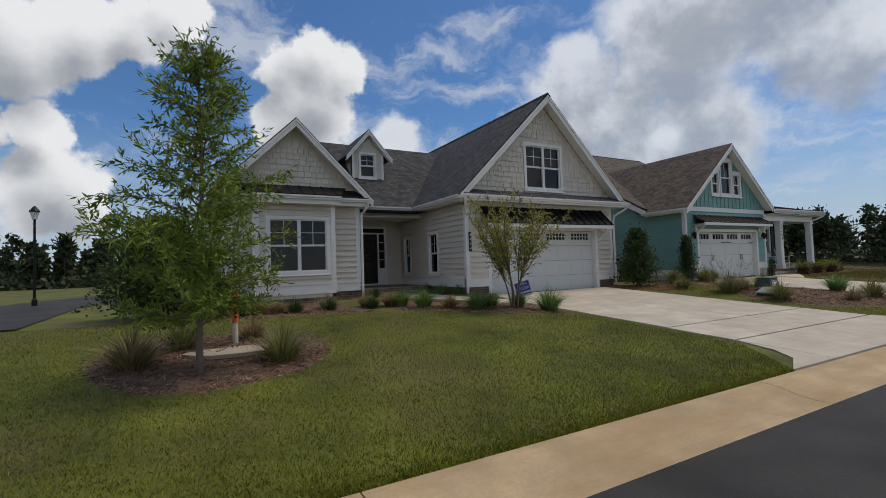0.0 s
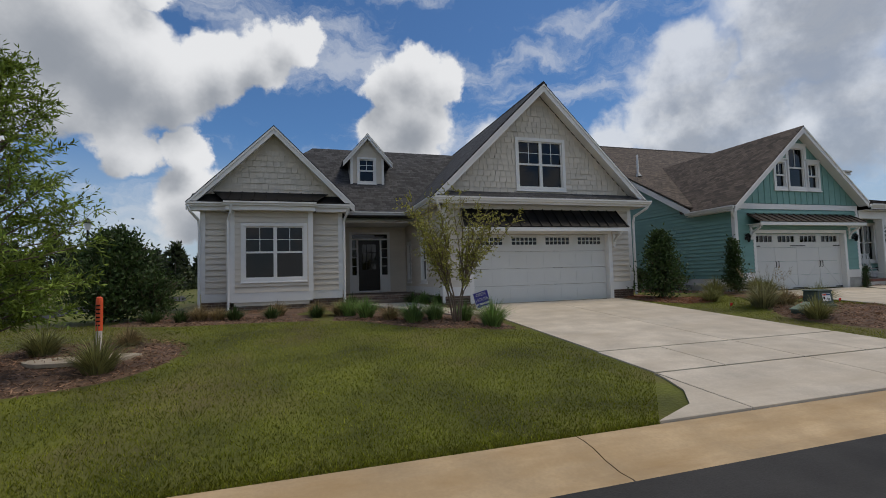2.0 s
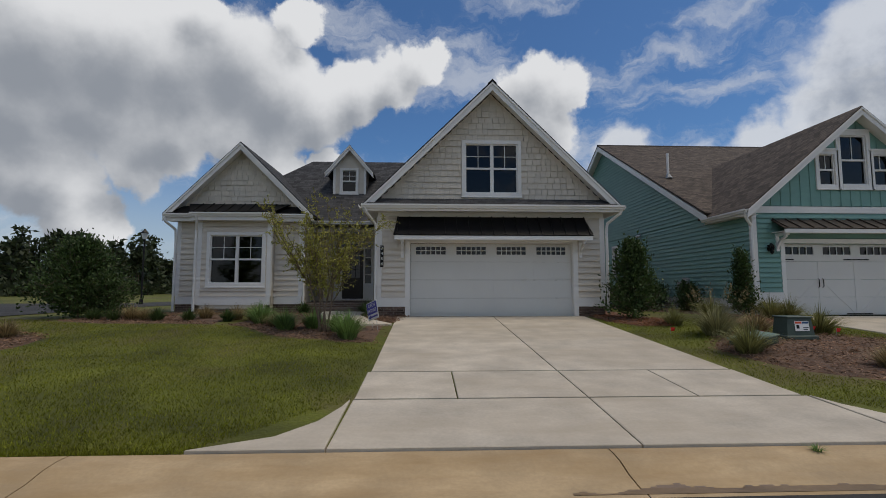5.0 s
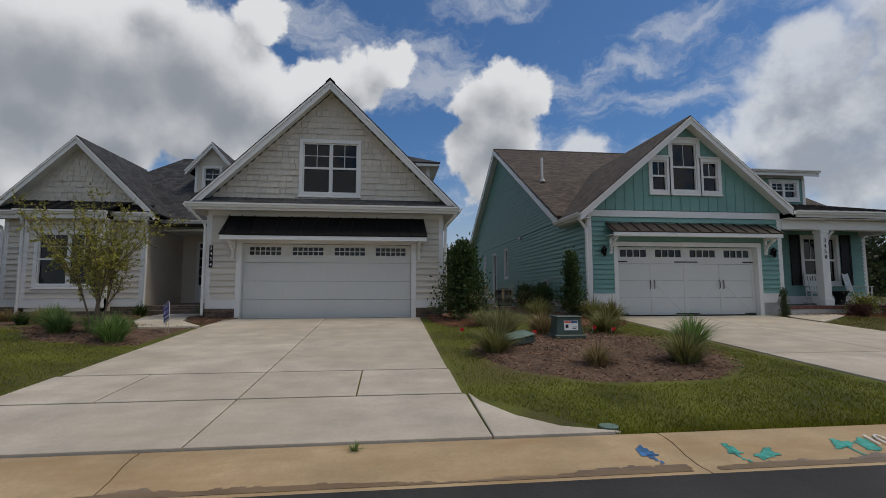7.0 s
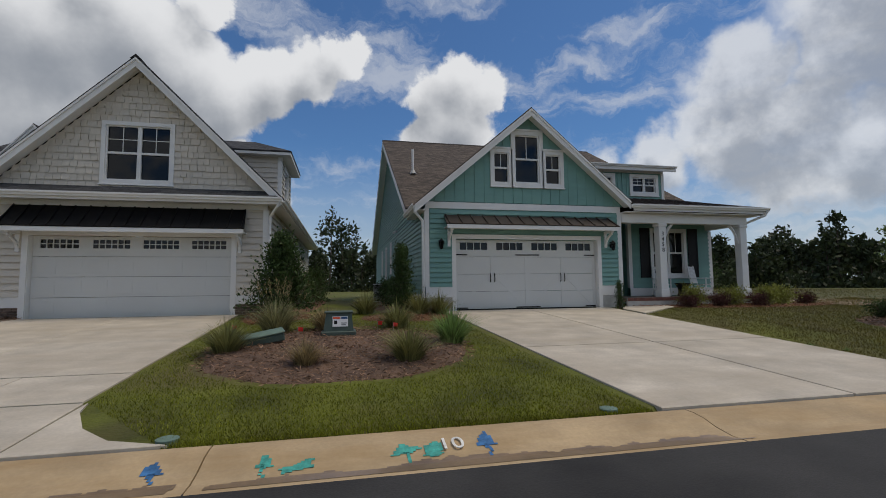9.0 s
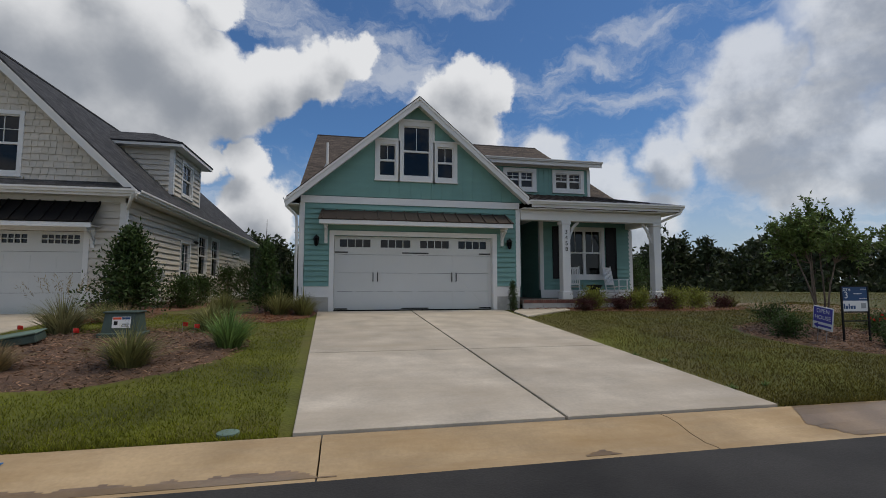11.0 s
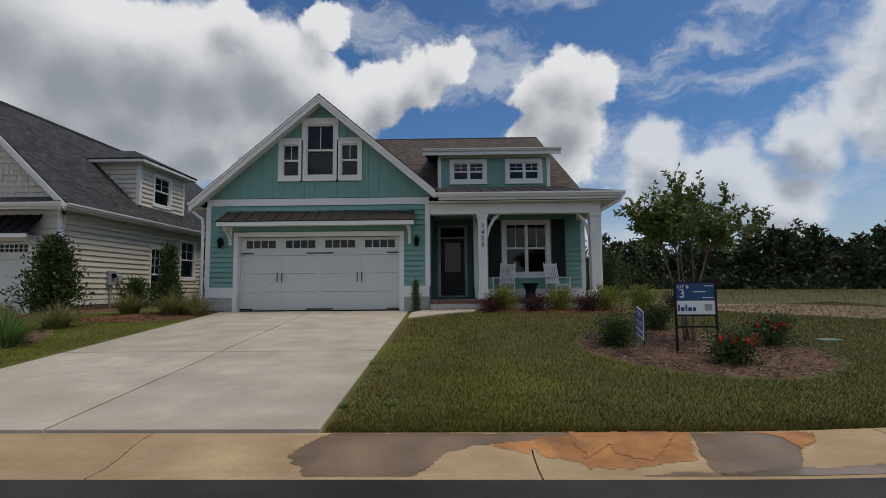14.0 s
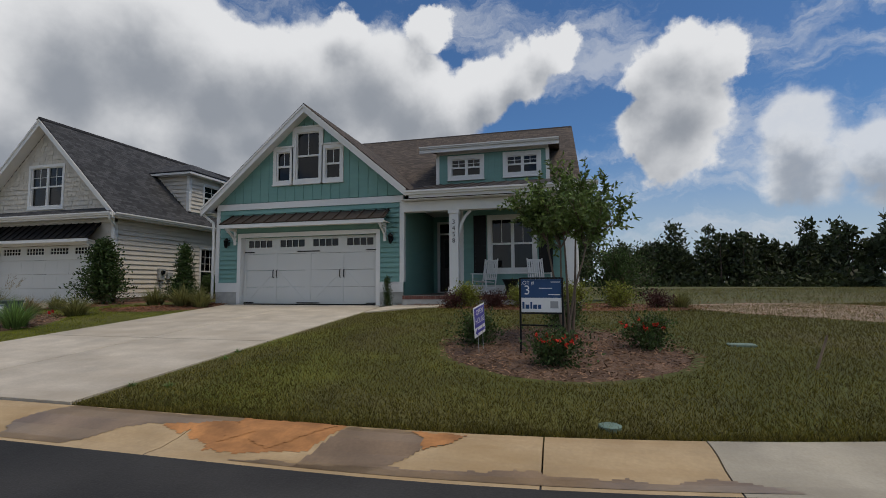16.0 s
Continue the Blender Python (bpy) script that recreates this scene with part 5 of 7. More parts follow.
    siding(w, S, [(13.07, 1.35), (yb, 1.35), (yb, 4.22), (13.07, 4.22)], wins + [dr], TEAL, 0.155, 5.0)
    og = [(14.9, 4.3), (34.1, 4.3), (ridge_y, 9.7)]
    w = wall(H, "wall_gable_end", S, og, [], TEAL)
    siding(w, S, [(15.0, 4.28), (34.0, 4.28), (ridge_y, 9.62)], [], TEAL, 0.155, 5.0)
    board(H, "water_table", S, 13.0, yb, 1.08, 1.35, 0.03)
    bm = bmesh.new()
    S.slab(bm, 12.98, yb, 0.6, 1.08, -0.05, 0.01)
    part("stem_wall", bm, STUCCO, H)
    for q in wins:
        window(H, "window", S, *q, single=True)
    window(H, "side_door", S, *dr, single=True, rows_up=2, sill=False)
    for e in ((14.7, 4.3), (34.3, 4.3)):
        strip(H, "rake_board", (19.62, ridge_y, 9.78), (19.62, e[0], e[1] - 0.06), (0, 0, -0.26), (-0.035, 0, 0), WHITE)
        strip(H, "rake_soffit", (19.62, ridge_y, 9.60), (19.62, e[0], e[1] - 0.24), (0.34, 0, 0), (0, 0, -0.012), SOFFIT)
    strip(H, "fascia", (19.63, 12.6, 4.14), (19.63, 14.8, 4.14), (0, 0, -0.16), (0.03, 0, 0), WHITE)
    gutter(H, (19.625, 12.6, 4.14), (19.625, 14.9, 4.14), (-1, 0, 0))
    bm = bmesh.new()
    box(bm, 19.64, 19.95, 12.64, 14.9, 3.96, 3.98)
    part("soffit", bm, SOFFIT, H)
    downspout(H, [(19.57, 12.68, 4.05), (19.6, 12.72, 3.9), (19.86, 12.85, 3.65), (19.88, 12.87, 3.4), (19.88, 12.87, 1.0)])
    # main roof
    slope(H, "roof", [(19.58, 14.7, 4.36), (32.3, 14.7, 4.36), (32.3, ridge_y, 9.87), (19.58, ridge_y, 9.87)], ROOF2)
    slope(H, "roof", [(32.3, 34.4, 4.3), (19.58, 34.4, 4.3), (19.58, ridge_y, 9.87), (32.3, ridge_y, 9.87)], ROOF2)
    bm = bmesh.new()
    prism(bm, [(19.58, ridge_y - 0.15, 9.80), (19.58, ridge_y, 9.90), (19.58, ridge_y + 0.15, 9.80)], (12.7, 0, 0))
    part("ridge_cap", bm, ROOF2, H)
    R = facing_right(31.95)
    wall(H, "wall_right", R, [(14.64, 0.3), (yb, 0.3), (yb, 4.3), (14.64, 4.3)], [], TEAL)
    wall(H, "wall_right_gable", R, [(15.0, 4.3), (34.0, 4.3), (ridge_y, 9.6)], [], TEAL)
    strip(H, "rake_board", (32.28, ridge_y, 9.78), (32.28, 14.7, 4.3), (0, 0, -0.22), (0.03, 0, 0), WHITE)
    # shed dormer
    D = front(16.3)
    d1, d2 = (27.43, 28.84, 5.43, 6.36), (29.54, 30.94, 5.43, 6.36)
    w = wall(H, "wall_dormer", D, [(27.0, 5.1), (31.2, 5.1), (31.2, 6.55), (27.0, 6.55)], [hole(*d1), hole(*d2)], TEAL)
    for a in (28.98, 29.2, 29.42):
        bm = bmesh.new()
        D.slab(bm, a - 0.02, a + 0.02, 5.3, 6.45, 0, 0.02)
        part("batten", bm, TEAL, w)
    window(H, "window", D, *d1, rows_up=2, cols=2, trim=0.14, sill=True)
    window(H, "window", D, *d2, rows_up=2, cols=2, trim=0.14, sill=True)
    board(H, "frieze_board", D, 27.0, 31.2, 6.42, 6.55, 0.03)
    corner_board(H, 27.0, 16.3, 5.25, 6.42, -1, -1, 0.1)
    corner_board(H, 31.2, 16.3, 5.25, 6.42, 1, -1, 0.1)
    for s, xx in ((-1, 27.0), (1, 31.2)):
        f = Facade(xx, 0, (0, 1, 0), (s, 0, 0))
        wall(H, "wall_dormer", f, [(16.3, 5.2), (19.0, 6.65), (16.3, 6.55)], [], TEAL, 0.05)
    slope(H, "dormer_roof", [(26.4, 15.9, 6.68), (31.6, 15.9, 6.68), (31.6, 20.2, 7.5), (26.4, 20.2, 7.5)], ROOF2, 0.05)
    board(H, "dormer_fascia", front(15.94), 26.42, 31.58, 6.44, 6.63, 0.035)
    bm = bmesh.new()
    box(bm, 26.44, 31.56, 15.95, 16.29, 6.54, 6.56)
    part("soffit", bm, SOFFIT, H)
    gutter(H, (26.42, 15.9, 6.67), (31.58, 15.9, 6.67), (0, -1, 0), 0.09)
    # porch roof of bronze metal, hipped at its outer end
    pr = slope(H, "porch_roof", [(27.12, 12.52, 4.33), (32.55, 12.52, 4.33), (31.35, 16.28, 5.28), (26.6, 16.28, 5.28)], BROWNMETAL, 0.03, "bronze standing-seam porch roof")
    seams(pr, (27.2, 12.53, 4.335), (31.3, 12.53, 4.335), (0, 3.74, 0.945), 10, BROWNMETAL, 0.022)
    slope(H, "porch_roof", [(32.55, 12.52, 4.33), (32.55, 17.0, 4.33), (31.35, 16.28, 5.28)], BROWNMETAL, 0.03)
    board(H, "porch_fascia", front(12.58), 27.1, 32.5, 4.1, 4.30, 0.03)
    strip(H, "porch_fascia", (32.5, 12.58, 4.30), (32.5, 17.0, 4.30), (0, 0, -0.2), (-0.03, 0, 0), WHITE)
    gutter(H, (27.0, 12.545, 4.31), (32.58, 12.545, 4.31), (0, -1, 0))
    bm = bmesh.new()
    box(bm, 26.82, 32.46, 12.6, 16.9, 4.06, 4.08)
    part("porch_ceiling", bm, SOFFIT, H)
    bm = bmesh.new()
    box(bm, 26.84, 31.98, 12.88, 13.16, 3.73, 4.05, 0.008)
    box(bm, 31.7, 31.98, 13.17, 14.62, 3.73, 4.05, 0.008)
    part("porch_beam", bm, WHITE, H)
    for px in (28.42, 31.8):
        p = new("post")
        p.parent = H
        bm = bmesh.new()
        box(bm, px - 0.14, px + 0.14, 12.88, 13.16, 1.15, 3.73, 0.008)
        part("shaft", bm, WHITE, p)
        bm = bmesh.new()
        box(bm, px - 0.175, px + 0.175, 12.845, 13.195, 1.15, 1.4, 0.012)
        part("plinth", bm, WHITE, p)
        bm = bmesh.new()
        box(bm, px - 0.17, px + 0.17, 12.85, 13.19, 3.62, 3.728, 0.012)
        part("capital", bm, WHITE, p)
        s = 1 if px < 30 else -1
        bm = bmesh.new()
        pts = [(px + s * 0.14, 13.02, 3.05), (px + s * 0.2, 13.02, 3.3), (px + s * 0.33, 13.02, 3.55), (px + s * 0.5, 13.02, 3.72)]
        tube(bm, pts, 0.05, 4)
        part("knee_brace", bm, WHITE, p)
    for i, ch in enumerate("3458"):
        text_mesh("numeral", ch, 0.19, pose(28.42, 12.874, 3.36 - i * 0.19, 90, 0, 0), IRON, H, 0.006)
    downspout(H, [(32.5, 12.47, 4.2), (32.45, 12.55, 4.05), (32.0, 12.95, 3.8), (31.99, 13.02, 3.6), (31.99, 13.1, 1.0)])
    # porch floor with a brick edge
    bm = bmesh.new()
    box(bm, 26.83, 32.1, 12.82, 16.6, 1.0, 1.14)
    part("porch_floor", bm, PORCHFLOOR, H)
    bm = bmesh.new()
    box(bm, 26.83, 32.1, 12.74, 12.82, 0.6, 1.03)
    part("stem_wall", bm, STUCCO, H)
    me = unit_mesh("brick", REDBRICK, lambda b: box(b, 0, 1, -0.012, 0, 0, 1))
    bed = bricks(H, front(12.74), 26.84, 32.1, 1.03, 1.15, REDBRICK, 0.075, 0.11)
    # back wall of the porch and recessed door
    P = front(14.64)
    pw = (29.18, 30.81, 1.85, 3.78)
    w = wall(H, "wall_porch", P, [(28.25, 0.3), (31.95, 0.3), (31.95, 4.06), (28.25, 4.06)], [hole(*pw)], TEAL)
    siding(w, P, [(28.37, 1.45), (31.85, 1.45), (31.85, 4.05), (28.37, 4.05)], [pw], TEAL, 0.155)
    board(H, "water_table", P, 28.25, 31.95, 1.16, 1.45, 0.03)
    corner_board(H, 28.25, 14.64, 1.45, 4.05, -1, -1)
    corner_board(H, 31.95, 14.64, 1.45, 3.7, 1, -1)
    window(H, "window", P, *pw, trim=0.13, rows_up=1)
    for a0, a1 in ((28.72, 29.14), (30.86, 31.3)):
        sh = new("shutter")
        sh.parent = H
        bm = bmesh.new()
        P.slab(bm, a0, a0 + 0.05, 1.85, 3.78, 0.03, 0.07)
        P.slab(bm, a1 - 0.05, a1, 1.85, 3.78, 0.03, 0.07)
        for z in (1.85, 2.78, 3.7):
            P.slab(bm, a0 + 0.05, a1 - 0.05, z, z + 0.08, 0.03, 0.07)
        P.slab(bm, a0 + 0.05, a1 - 0.05, 1.9, 3.72, 0.028, 0.05)
        part("shutter_panel", bm, IRON, sh, "black shutter")
    B = front(16.5)
    wall(H, "wall_entry", B, [(26.8, 0.3), (28.3, 0.3), (28.3, 4.06), (26.8, 4.06)], [(27.06, 27.96, 1.16, 3.78)], TEAL)
    for a, b, c, d in ((26.96, 27.06, 1.16, 3.86), (27.96, 28.06, 1.16, 3.86), (27.06, 27.96, 3.78, 3.86), (27.06, 27.96, 3.36, 3.42)):
        board(H, "door_casing", B, a, b, c, d, 0.04)
    entry_door(H, B, 27.07, 27.95, 1.2, 3.35, False)
    bm = bmesh.new()
    B.slab(bm, 27.06, 27.96, 3.42, 3.78, -0.04, -0.035)
    part("transom_pane", bm, GLASS, H).visible_shadow = False
    wall(H, "wall_entry_side", facing_left(28.25), [(14.66, 0.3), (16.5, 0.3), (16.5, 4.06), (14.66, 4.06)], [], TEAL)
    wall(H, "wall_entry_side", facing_right(26.8), [(12.98, 0.3), (16.5, 0.3), (16.5, 4.06), (12.98, 4.06)], [], TEAL)
    # inner walls, ceilings and floor, with the room's shade put into their colour
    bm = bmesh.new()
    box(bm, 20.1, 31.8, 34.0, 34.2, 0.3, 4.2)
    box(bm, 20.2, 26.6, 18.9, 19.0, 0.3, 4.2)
    part("rear_wall", bm, ROOMSHADE, H)
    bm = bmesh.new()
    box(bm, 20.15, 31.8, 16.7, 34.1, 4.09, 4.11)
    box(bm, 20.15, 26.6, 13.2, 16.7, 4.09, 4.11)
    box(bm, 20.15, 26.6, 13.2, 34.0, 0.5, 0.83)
    part("inner_floor", bm, ROOMSHADE, H)
    lantern(20.45, 12.93, 2.95, "black wall lantern with clear glass on teal siding")
    lantern(26.42, 12.93, 2.95, "black wall lantern with clear glass on teal siding")


grey_house()
teal_house()


# ---- plants ----
def leaf_quads(P, D, length, width, rng, droop=0.0):
    """Rhombic leaves at P along directions D; returns vertices and faces."""
    n = len(P)
    D = D + rng.normal(0, 0.25, (n, 3))
    D[:, 2] -= droop
    D /= np.linalg.norm(D, axis=1)[:, None] + 1e-9
    R = rng.normal(0, 1, (n, 3))
    S = np.cross(D, R)
    S /= np.linalg.norm(S, axis=1)[:, None] + 1e-9
    L = (length * rng.uniform(0.65, 1.3, n))[:, None]
    W = (width * rng.uniform(0.7, 1.25, n))[:, None]
    V = np.stack([P, P + D * L * 0.45 + S * W / 2, P + D * L, P + D * L * 0.45 - S * W / 2], 1).reshape(-1, 3)
    return V, np.arange(4 * n).reshape(-1, 4)


def quads_object(name, V, Fq, material, parent=None, label=""):
    me = bpy.data.meshes.new(name)
    V = np.asarray(V, np.float32)
    if parent is not None:
        V = V - np.array(base_of(parent), np.float32)
    k = Fq.shape[1]
    me.vertices.add(len(V))
    me.vertices.foreach_set("co", V.ravel())
    me.loops.add(Fq.size)
    me.loops.foreach_set("vertex_index", Fq.ravel().astype(np.int32))
    me.polygons.add(len(Fq))
    me.polygons.foreach_set("loop_start", np.arange(0, Fq.size, k, dtype=np.int32))
    me.update(calc_edges=True)
    me.materials.append(material)
    ob = new(name, me)
    ob.parent = parent
    if label:
        tagged(ob, label)
    return ob


def unit(v):
    return v / (np.linalg.norm(v) + 1e-9)


def wiggle(p0, d, length, steps, rng, bend=0.12, lift=0.0):
    pts, p, d = [np.array(p0, float)], np.array(p0, float), unit(np.array(d, float))
    for _ in range(steps):
        d = unit(d + rng.normal(0, bend, 3) + np.array([0, 0, lift]))
        p = p + d * length / steps
        pts.append(p.copy())
    return pts


def oak(x, y):
    """A young willow oak: one leader, branches up its whole length, narrow leaves."""
    rng = np.random.default_rng(11)
    z = gz(x, y)
    T = thing("tree", x, y, z, "young willow oak with slender trunk in a mulch ring", "tree")
    H = 4.4
    lead = [np.array([x + 0.09 * math.sin(q * 3.1) * q, y + 0.05 * math.cos(q * 4) * q, z - 0.08 + H * q]) for q in np.linspace(0, 1, 14)]
    bm = bmesh.new()
    tube(bm, lead, [0.045 * (1 - 0.85 * i / 13) + 0.004 for i in range(14)], 8)
    part("trunk", bm, BARK, T, smooth=True)
    P, D = [], []
    limbs = bmesh.new()
    for i in range(86):
        q = 0.17 + 0.80 * (i / 85) ** 1.15
        base = np.array([np.interp(q * 13, range(14), [p[k] for p in lead]) for k in range(3)])
        a = i * 2.39996 + rng.normal(0, 0.3)
        reach = (1.28 if q < 0.42 else 1.28 * (1 - (q - 0.42) / 0.62) ** 0.8) * rng.uniform(0.45, 1.15)
        if q < 0.25:
            reach *= 0.75
        up = 0.25 + 0.5 * q + rng.normal(0, 0.12)
        pts = wiggle(base, (math.cos(a), math.sin(a), up), max(reach, 0.22), 7, rng, 0.10, -0.02)
        tube(limbs, pts, [0.012 * (1 - k / 8) + 0.002 for k in range(8)], 5)
        dens = 4 if q < 0.5 else 2
        for k in range(1, 8):
            for _ in range(dens):
                d = unit(pts[k] - pts[k - 1]) + rng.normal(0, 0.55, 3)
                tw = wiggle(pts[k], d, rng.uniform(0.14, 0.36), 4, rng, 0.12)
                for m in range(1, 5):
                    for _ in range(3):
                        P.append(tw[m - 1] + (tw[m] - tw[m - 1]) * rng.random())
                        D.append(unit(tw[m] - tw[m - 1]) + rng.normal(0, 0.65, 3))
    part("branchwork", limbs, BARK, T)
    V, Fq = leaf_quads(np.array(P), np.array(D), 0.095, 0.023, rng)
    quads_object("crown", V, Fq, OAKLEAF, T, "narrow yellow-green leaves")["kind"] = "stuff"


def myrtle(x, y, top, spread, fork, leafs, leafmat, seed, label, stems=5, size=(0.06, 0.03), slant=(0.1, 0.24), low=(6, 6, 7, 7)):
    """Several slender stems from one root, forking into an open crown."""
    rng = np.random.default_rng(seed)
    z = gz(x, y)
    T = thing("tree", x, y, z, label, "tree")
    tips = []
    for s in range(stems):
        a = s * 2 * math.pi / stems + rng.normal(0, 0.3)
        lean = rng.uniform(*slant)
        pts = wiggle((x + 0.07 * math.cos(a), y + 0.07 * math.sin(a), z - 0.05), (math.cos(a) * lean, math.sin(a) * lean, 1), fork * rng.uniform(0.85, 1.15), 7, rng, 0.05)
        bm = bmesh.new()
        tube(bm, pts, [0.026 * (1 - 0.5 * k / 7) for k in range(8)], 7)
        part("stem", bm, BARK, T, smooth=True)
        tips.append((pts[-1], unit(pts[-1] - pts[-2]), a, pts))
    limbs = bmesh.new()
    P, D = [], []
    for tip, d, a, stem in tips:
        starts = [(tip, d, 1.0)] * 5 + [(stem[k], d, 0.7) for k in low]
        for st, dd, f in starts:
            v = dd + np.array([math.cos(a), math.sin(a), 0]) * rng.uniform(0, spread) + rng.normal(0, 0.28 * spread + 0.08, 3)
            L = (top - fork) * rng.uniform(0.55, 1.05) * f
            br = wiggle(st, v, L, 7, rng, 0.09, 0.03)
            tube(limbs, br, [0.013 * (1 - k / 8) + 0.002 for k in range(8)], 5)
            for k in range(2, 8):
                for _ in range(3):
                    tw = wiggle(br[k], unit(br[k] - br[k - 1]) * 0.8 + rng.normal(0, 0.6, 3), rng.uniform(0.15, 0.38), 4, rng, 0.12)
                    tube(limbs, tw, [0.004, 0.003, 0.003, 0.002, 0.002], 3)
                    for m in range(1, 5):
                        for _ in range(leafs):
                            P.append(tw[m - 1] + (tw[m] - tw[m - 1]) * rng.random())
                            D.append(unit(tw[m] - tw[m - 1]) * 0.5 + rng.normal(0, 0.6, 3))
    part("branchwork", limbs, BARK, T)
    V, Fq = leaf_quads(np.array(P), np.array(D), *size, rng)
    quads_object("crown", V, Fq, leafmat, T)["kind"] = "stuff"


def evergreen(name, x, y, h, r, n, leafmat, seed, label, category="shrub", size=(0.09, 0.04), cone=1.0, group=""):
    """A leafy shrub: a forked stem, and shoots that carry the leaves out to an uneven outline."""
    rng = np.random.default_rng(seed)
    z = gz(x, y)
    r, n = r * 1.25, int(n * 1.7)
    if cone <= 0.1 and r > 0.3:
        h, r = h * 0.62, r * 0.8
    T = thing(name, x, y, z, label, category, group)
    bm = bmesh.new()
    P, D = [], []
    tube(bm, [(x, y, z - 0.05), (x + 0.02, y, z + h * 0.5), (x, y + 0.02, z + h * 0.9)], [0.03, 0.02, 0.006], 6)
    shoots = int(max(30, n / 26))
    for i in range(shoots):
        q = (i + 0.5) / shoots
        zz = z + h * (0.04 + 0.86 * q ** 1.1)
        prof = (1 - q) ** 0.75 * cone + (1 - cone) * math.sin(math.pi * min(1, 0.18 + 0.82 * q)) ** 0.6
        L = r * (prof * 0.95 + 0.12) * rng.uniform(0.45, 1.4)
        a = i * 2.39996 + rng.normal(0, 0.3)
        pts = wiggle((x, y, zz), (math.cos(a), math.sin(a), 0.35 + 0.8 * q), L, 5, rng, 0.15, 0.04)
        tube(bm, pts, [0.008, 0.007, 0.006, 0.004, 0.003, 0.002], 4)
        for _ in range(34):
            k = min(4, int(5 * rng.random() ** 0.55))
            p = pts[k] + (pts[k + 1] - pts[k]) * rng.random() + rng.normal(0, 0.04 + r * 0.08, 3)
            p[2] = max(p[2], z + 0.03)
            P.append(p)
            D.append(unit(pts[k + 1] - pts[k]) * 0.6 + rng.normal(0, 0.6, 3) + np.array([0, 0, 0.3]))
    part("branchwork", bm, BARK, T)
    V, Fq = leaf_quads(np.array(P), np.array(D), *size, rng)
    quads_object("foliage", V, Fq, leafmat, T)["kind"] = "stuff"
    return T


def clump(name, r, h, n, material, seed, label, arch=0.8, width=0.009, plumes=0, group="ornamental grasses"):
    """A tuft of arching blades about the origin."""
    rng = np.random.default_rng(seed)
    T = thing(name, 0, 0, 0, label, "grass", group)
    V, Fq = [], []
    for i in range(n):
        a, b = rng.uniform(0, 2 * math.pi), rng.random() ** 0.5
        out = np.array([math.cos(a), math.sin(a), 0])
        side = np.array([-math.sin(a), math.cos(a), 0]) * width * rng.uniform(0.6, 1.3)
        root = out * b * r * 0.28
        hh = h * rng.uniform(0.6, 1.08) * (1 - 0.35 * b * arch)
        reach = r * b * rng.uniform(0.5, 1.15)
        base = len(V)
        for k, t in enumerate((0, 0.35, 0.7, 1.0)):
            p = root + out * reach * t ** 1.8 + np.array([0, 0, -0.03 + hh * (t - 0.42 * arch * b * t ** 3)])
            w = side * (1 - t * 0.88)
            V += [p - w, p + w]
            if k:
                Fq.append((base + 2 * k - 2, base + 2 * k - 1, base + 2 * k + 1, base + 2 * k))
    quads_object("tuft", np.array(V), np.array(Fq), material, T)["kind"] = "stuff"
    if plumes:
        P, D = [], []
        for i in range(plumes):
            a = rng.uniform(0, 6.28)
            e = np.array([math.cos(a) * r * rng.uniform(0.3, 1.0), math.sin(a) * r * rng.uniform(0.3, 1.0), h * rng.uniform(0.95, 1.2)])
            for k in range(16):
                P.append(e * (0.72 + 0.28 * k / 16) + rng.normal(0, 0.008, 3))
                D.append(unit(e) + rng.normal(0, 0.4, 3))
        W, Fp = leaf_quads(np.array(P), np.array(D), 0.05, 0.008, rng)
        quads_object("plumes", W, Fp, TANGRASS, T)["kind"] = "stuff"
    return T


def put(proto, places, first=True):
    """Places a tuft and copies of it; each gets a turn and size of its own."""
    rnd = random.Random(len(places) * 7 + 3)
    for i, (x, y, s) in enumerate(places):
        m = pose(x, y, gz(x, y) + 0.015, 0, 0, rnd.uniform(0, 360))
        if i == 0:
            proto.matrix_basis = m
            proto.scale = (s * 1.3,) * 3
        else:
            c = copy_thing(proto, m)
            c.scale = (s * 1.3, s * 1.3, s * 1.25 * rnd.uniform(0.9, 1.1))


# ---- beds ----
def bed(name, edge, centre, material, chipmat, label, chips, lift=0.03):
    """A mulch bed inside a closed edge, with loose chips lying on it."""
    rng = np.random.default_rng(len(edge) * 13 + chips)
    c = np.array(centre)
    E = np.array(edge)
    V, Fq = [], []
    rings = 7
    n = len(E)
    for k in range(rings + 1):
        for e in E:
            p = c + (e - c) * k / rings
            up = lift if k < rings else -0.03
            V.append((p[0], p[1], gz(p[0], p[1]) + up + 0.012 * noise.noise((p[0] * 2, p[1] * 2, 0))))
    for k in range(rings):
        for i in range(n):
            j = (i + 1) % n
            Fq.append((k * n + i, k * n + j, (k + 1) * n + j, (k + 1) * n + i))
    ob = rawmesh(name, V, Fq, material)
    tagged(ob, label, "mulch bed", kind="structure")
    pts = []
    while len(pts) < chips:
        i = rng.integers(n)
        j = (i + 1) % n
        a, b = sorted(rng.random(2))
        p = c * (1 - b) + E[i] * a + E[j] * (b - a) if b < 0.99 else c
        pts.append((p[0], p[1], gz(p[0], p[1]) + lift + rng.uniform(0.0, 0.022)))
    P = np.array(pts)
    D = rng.normal(0, 1, (chips, 3)) * (1, 1, 0.22)
    W, Fp = leaf_quads(P, D, 0.085, 0.016, rng)
    o = quads_object("loose_mulch", W, Fp, chipmat, ob)
    tagged(o, kind="stuff")
    return ob


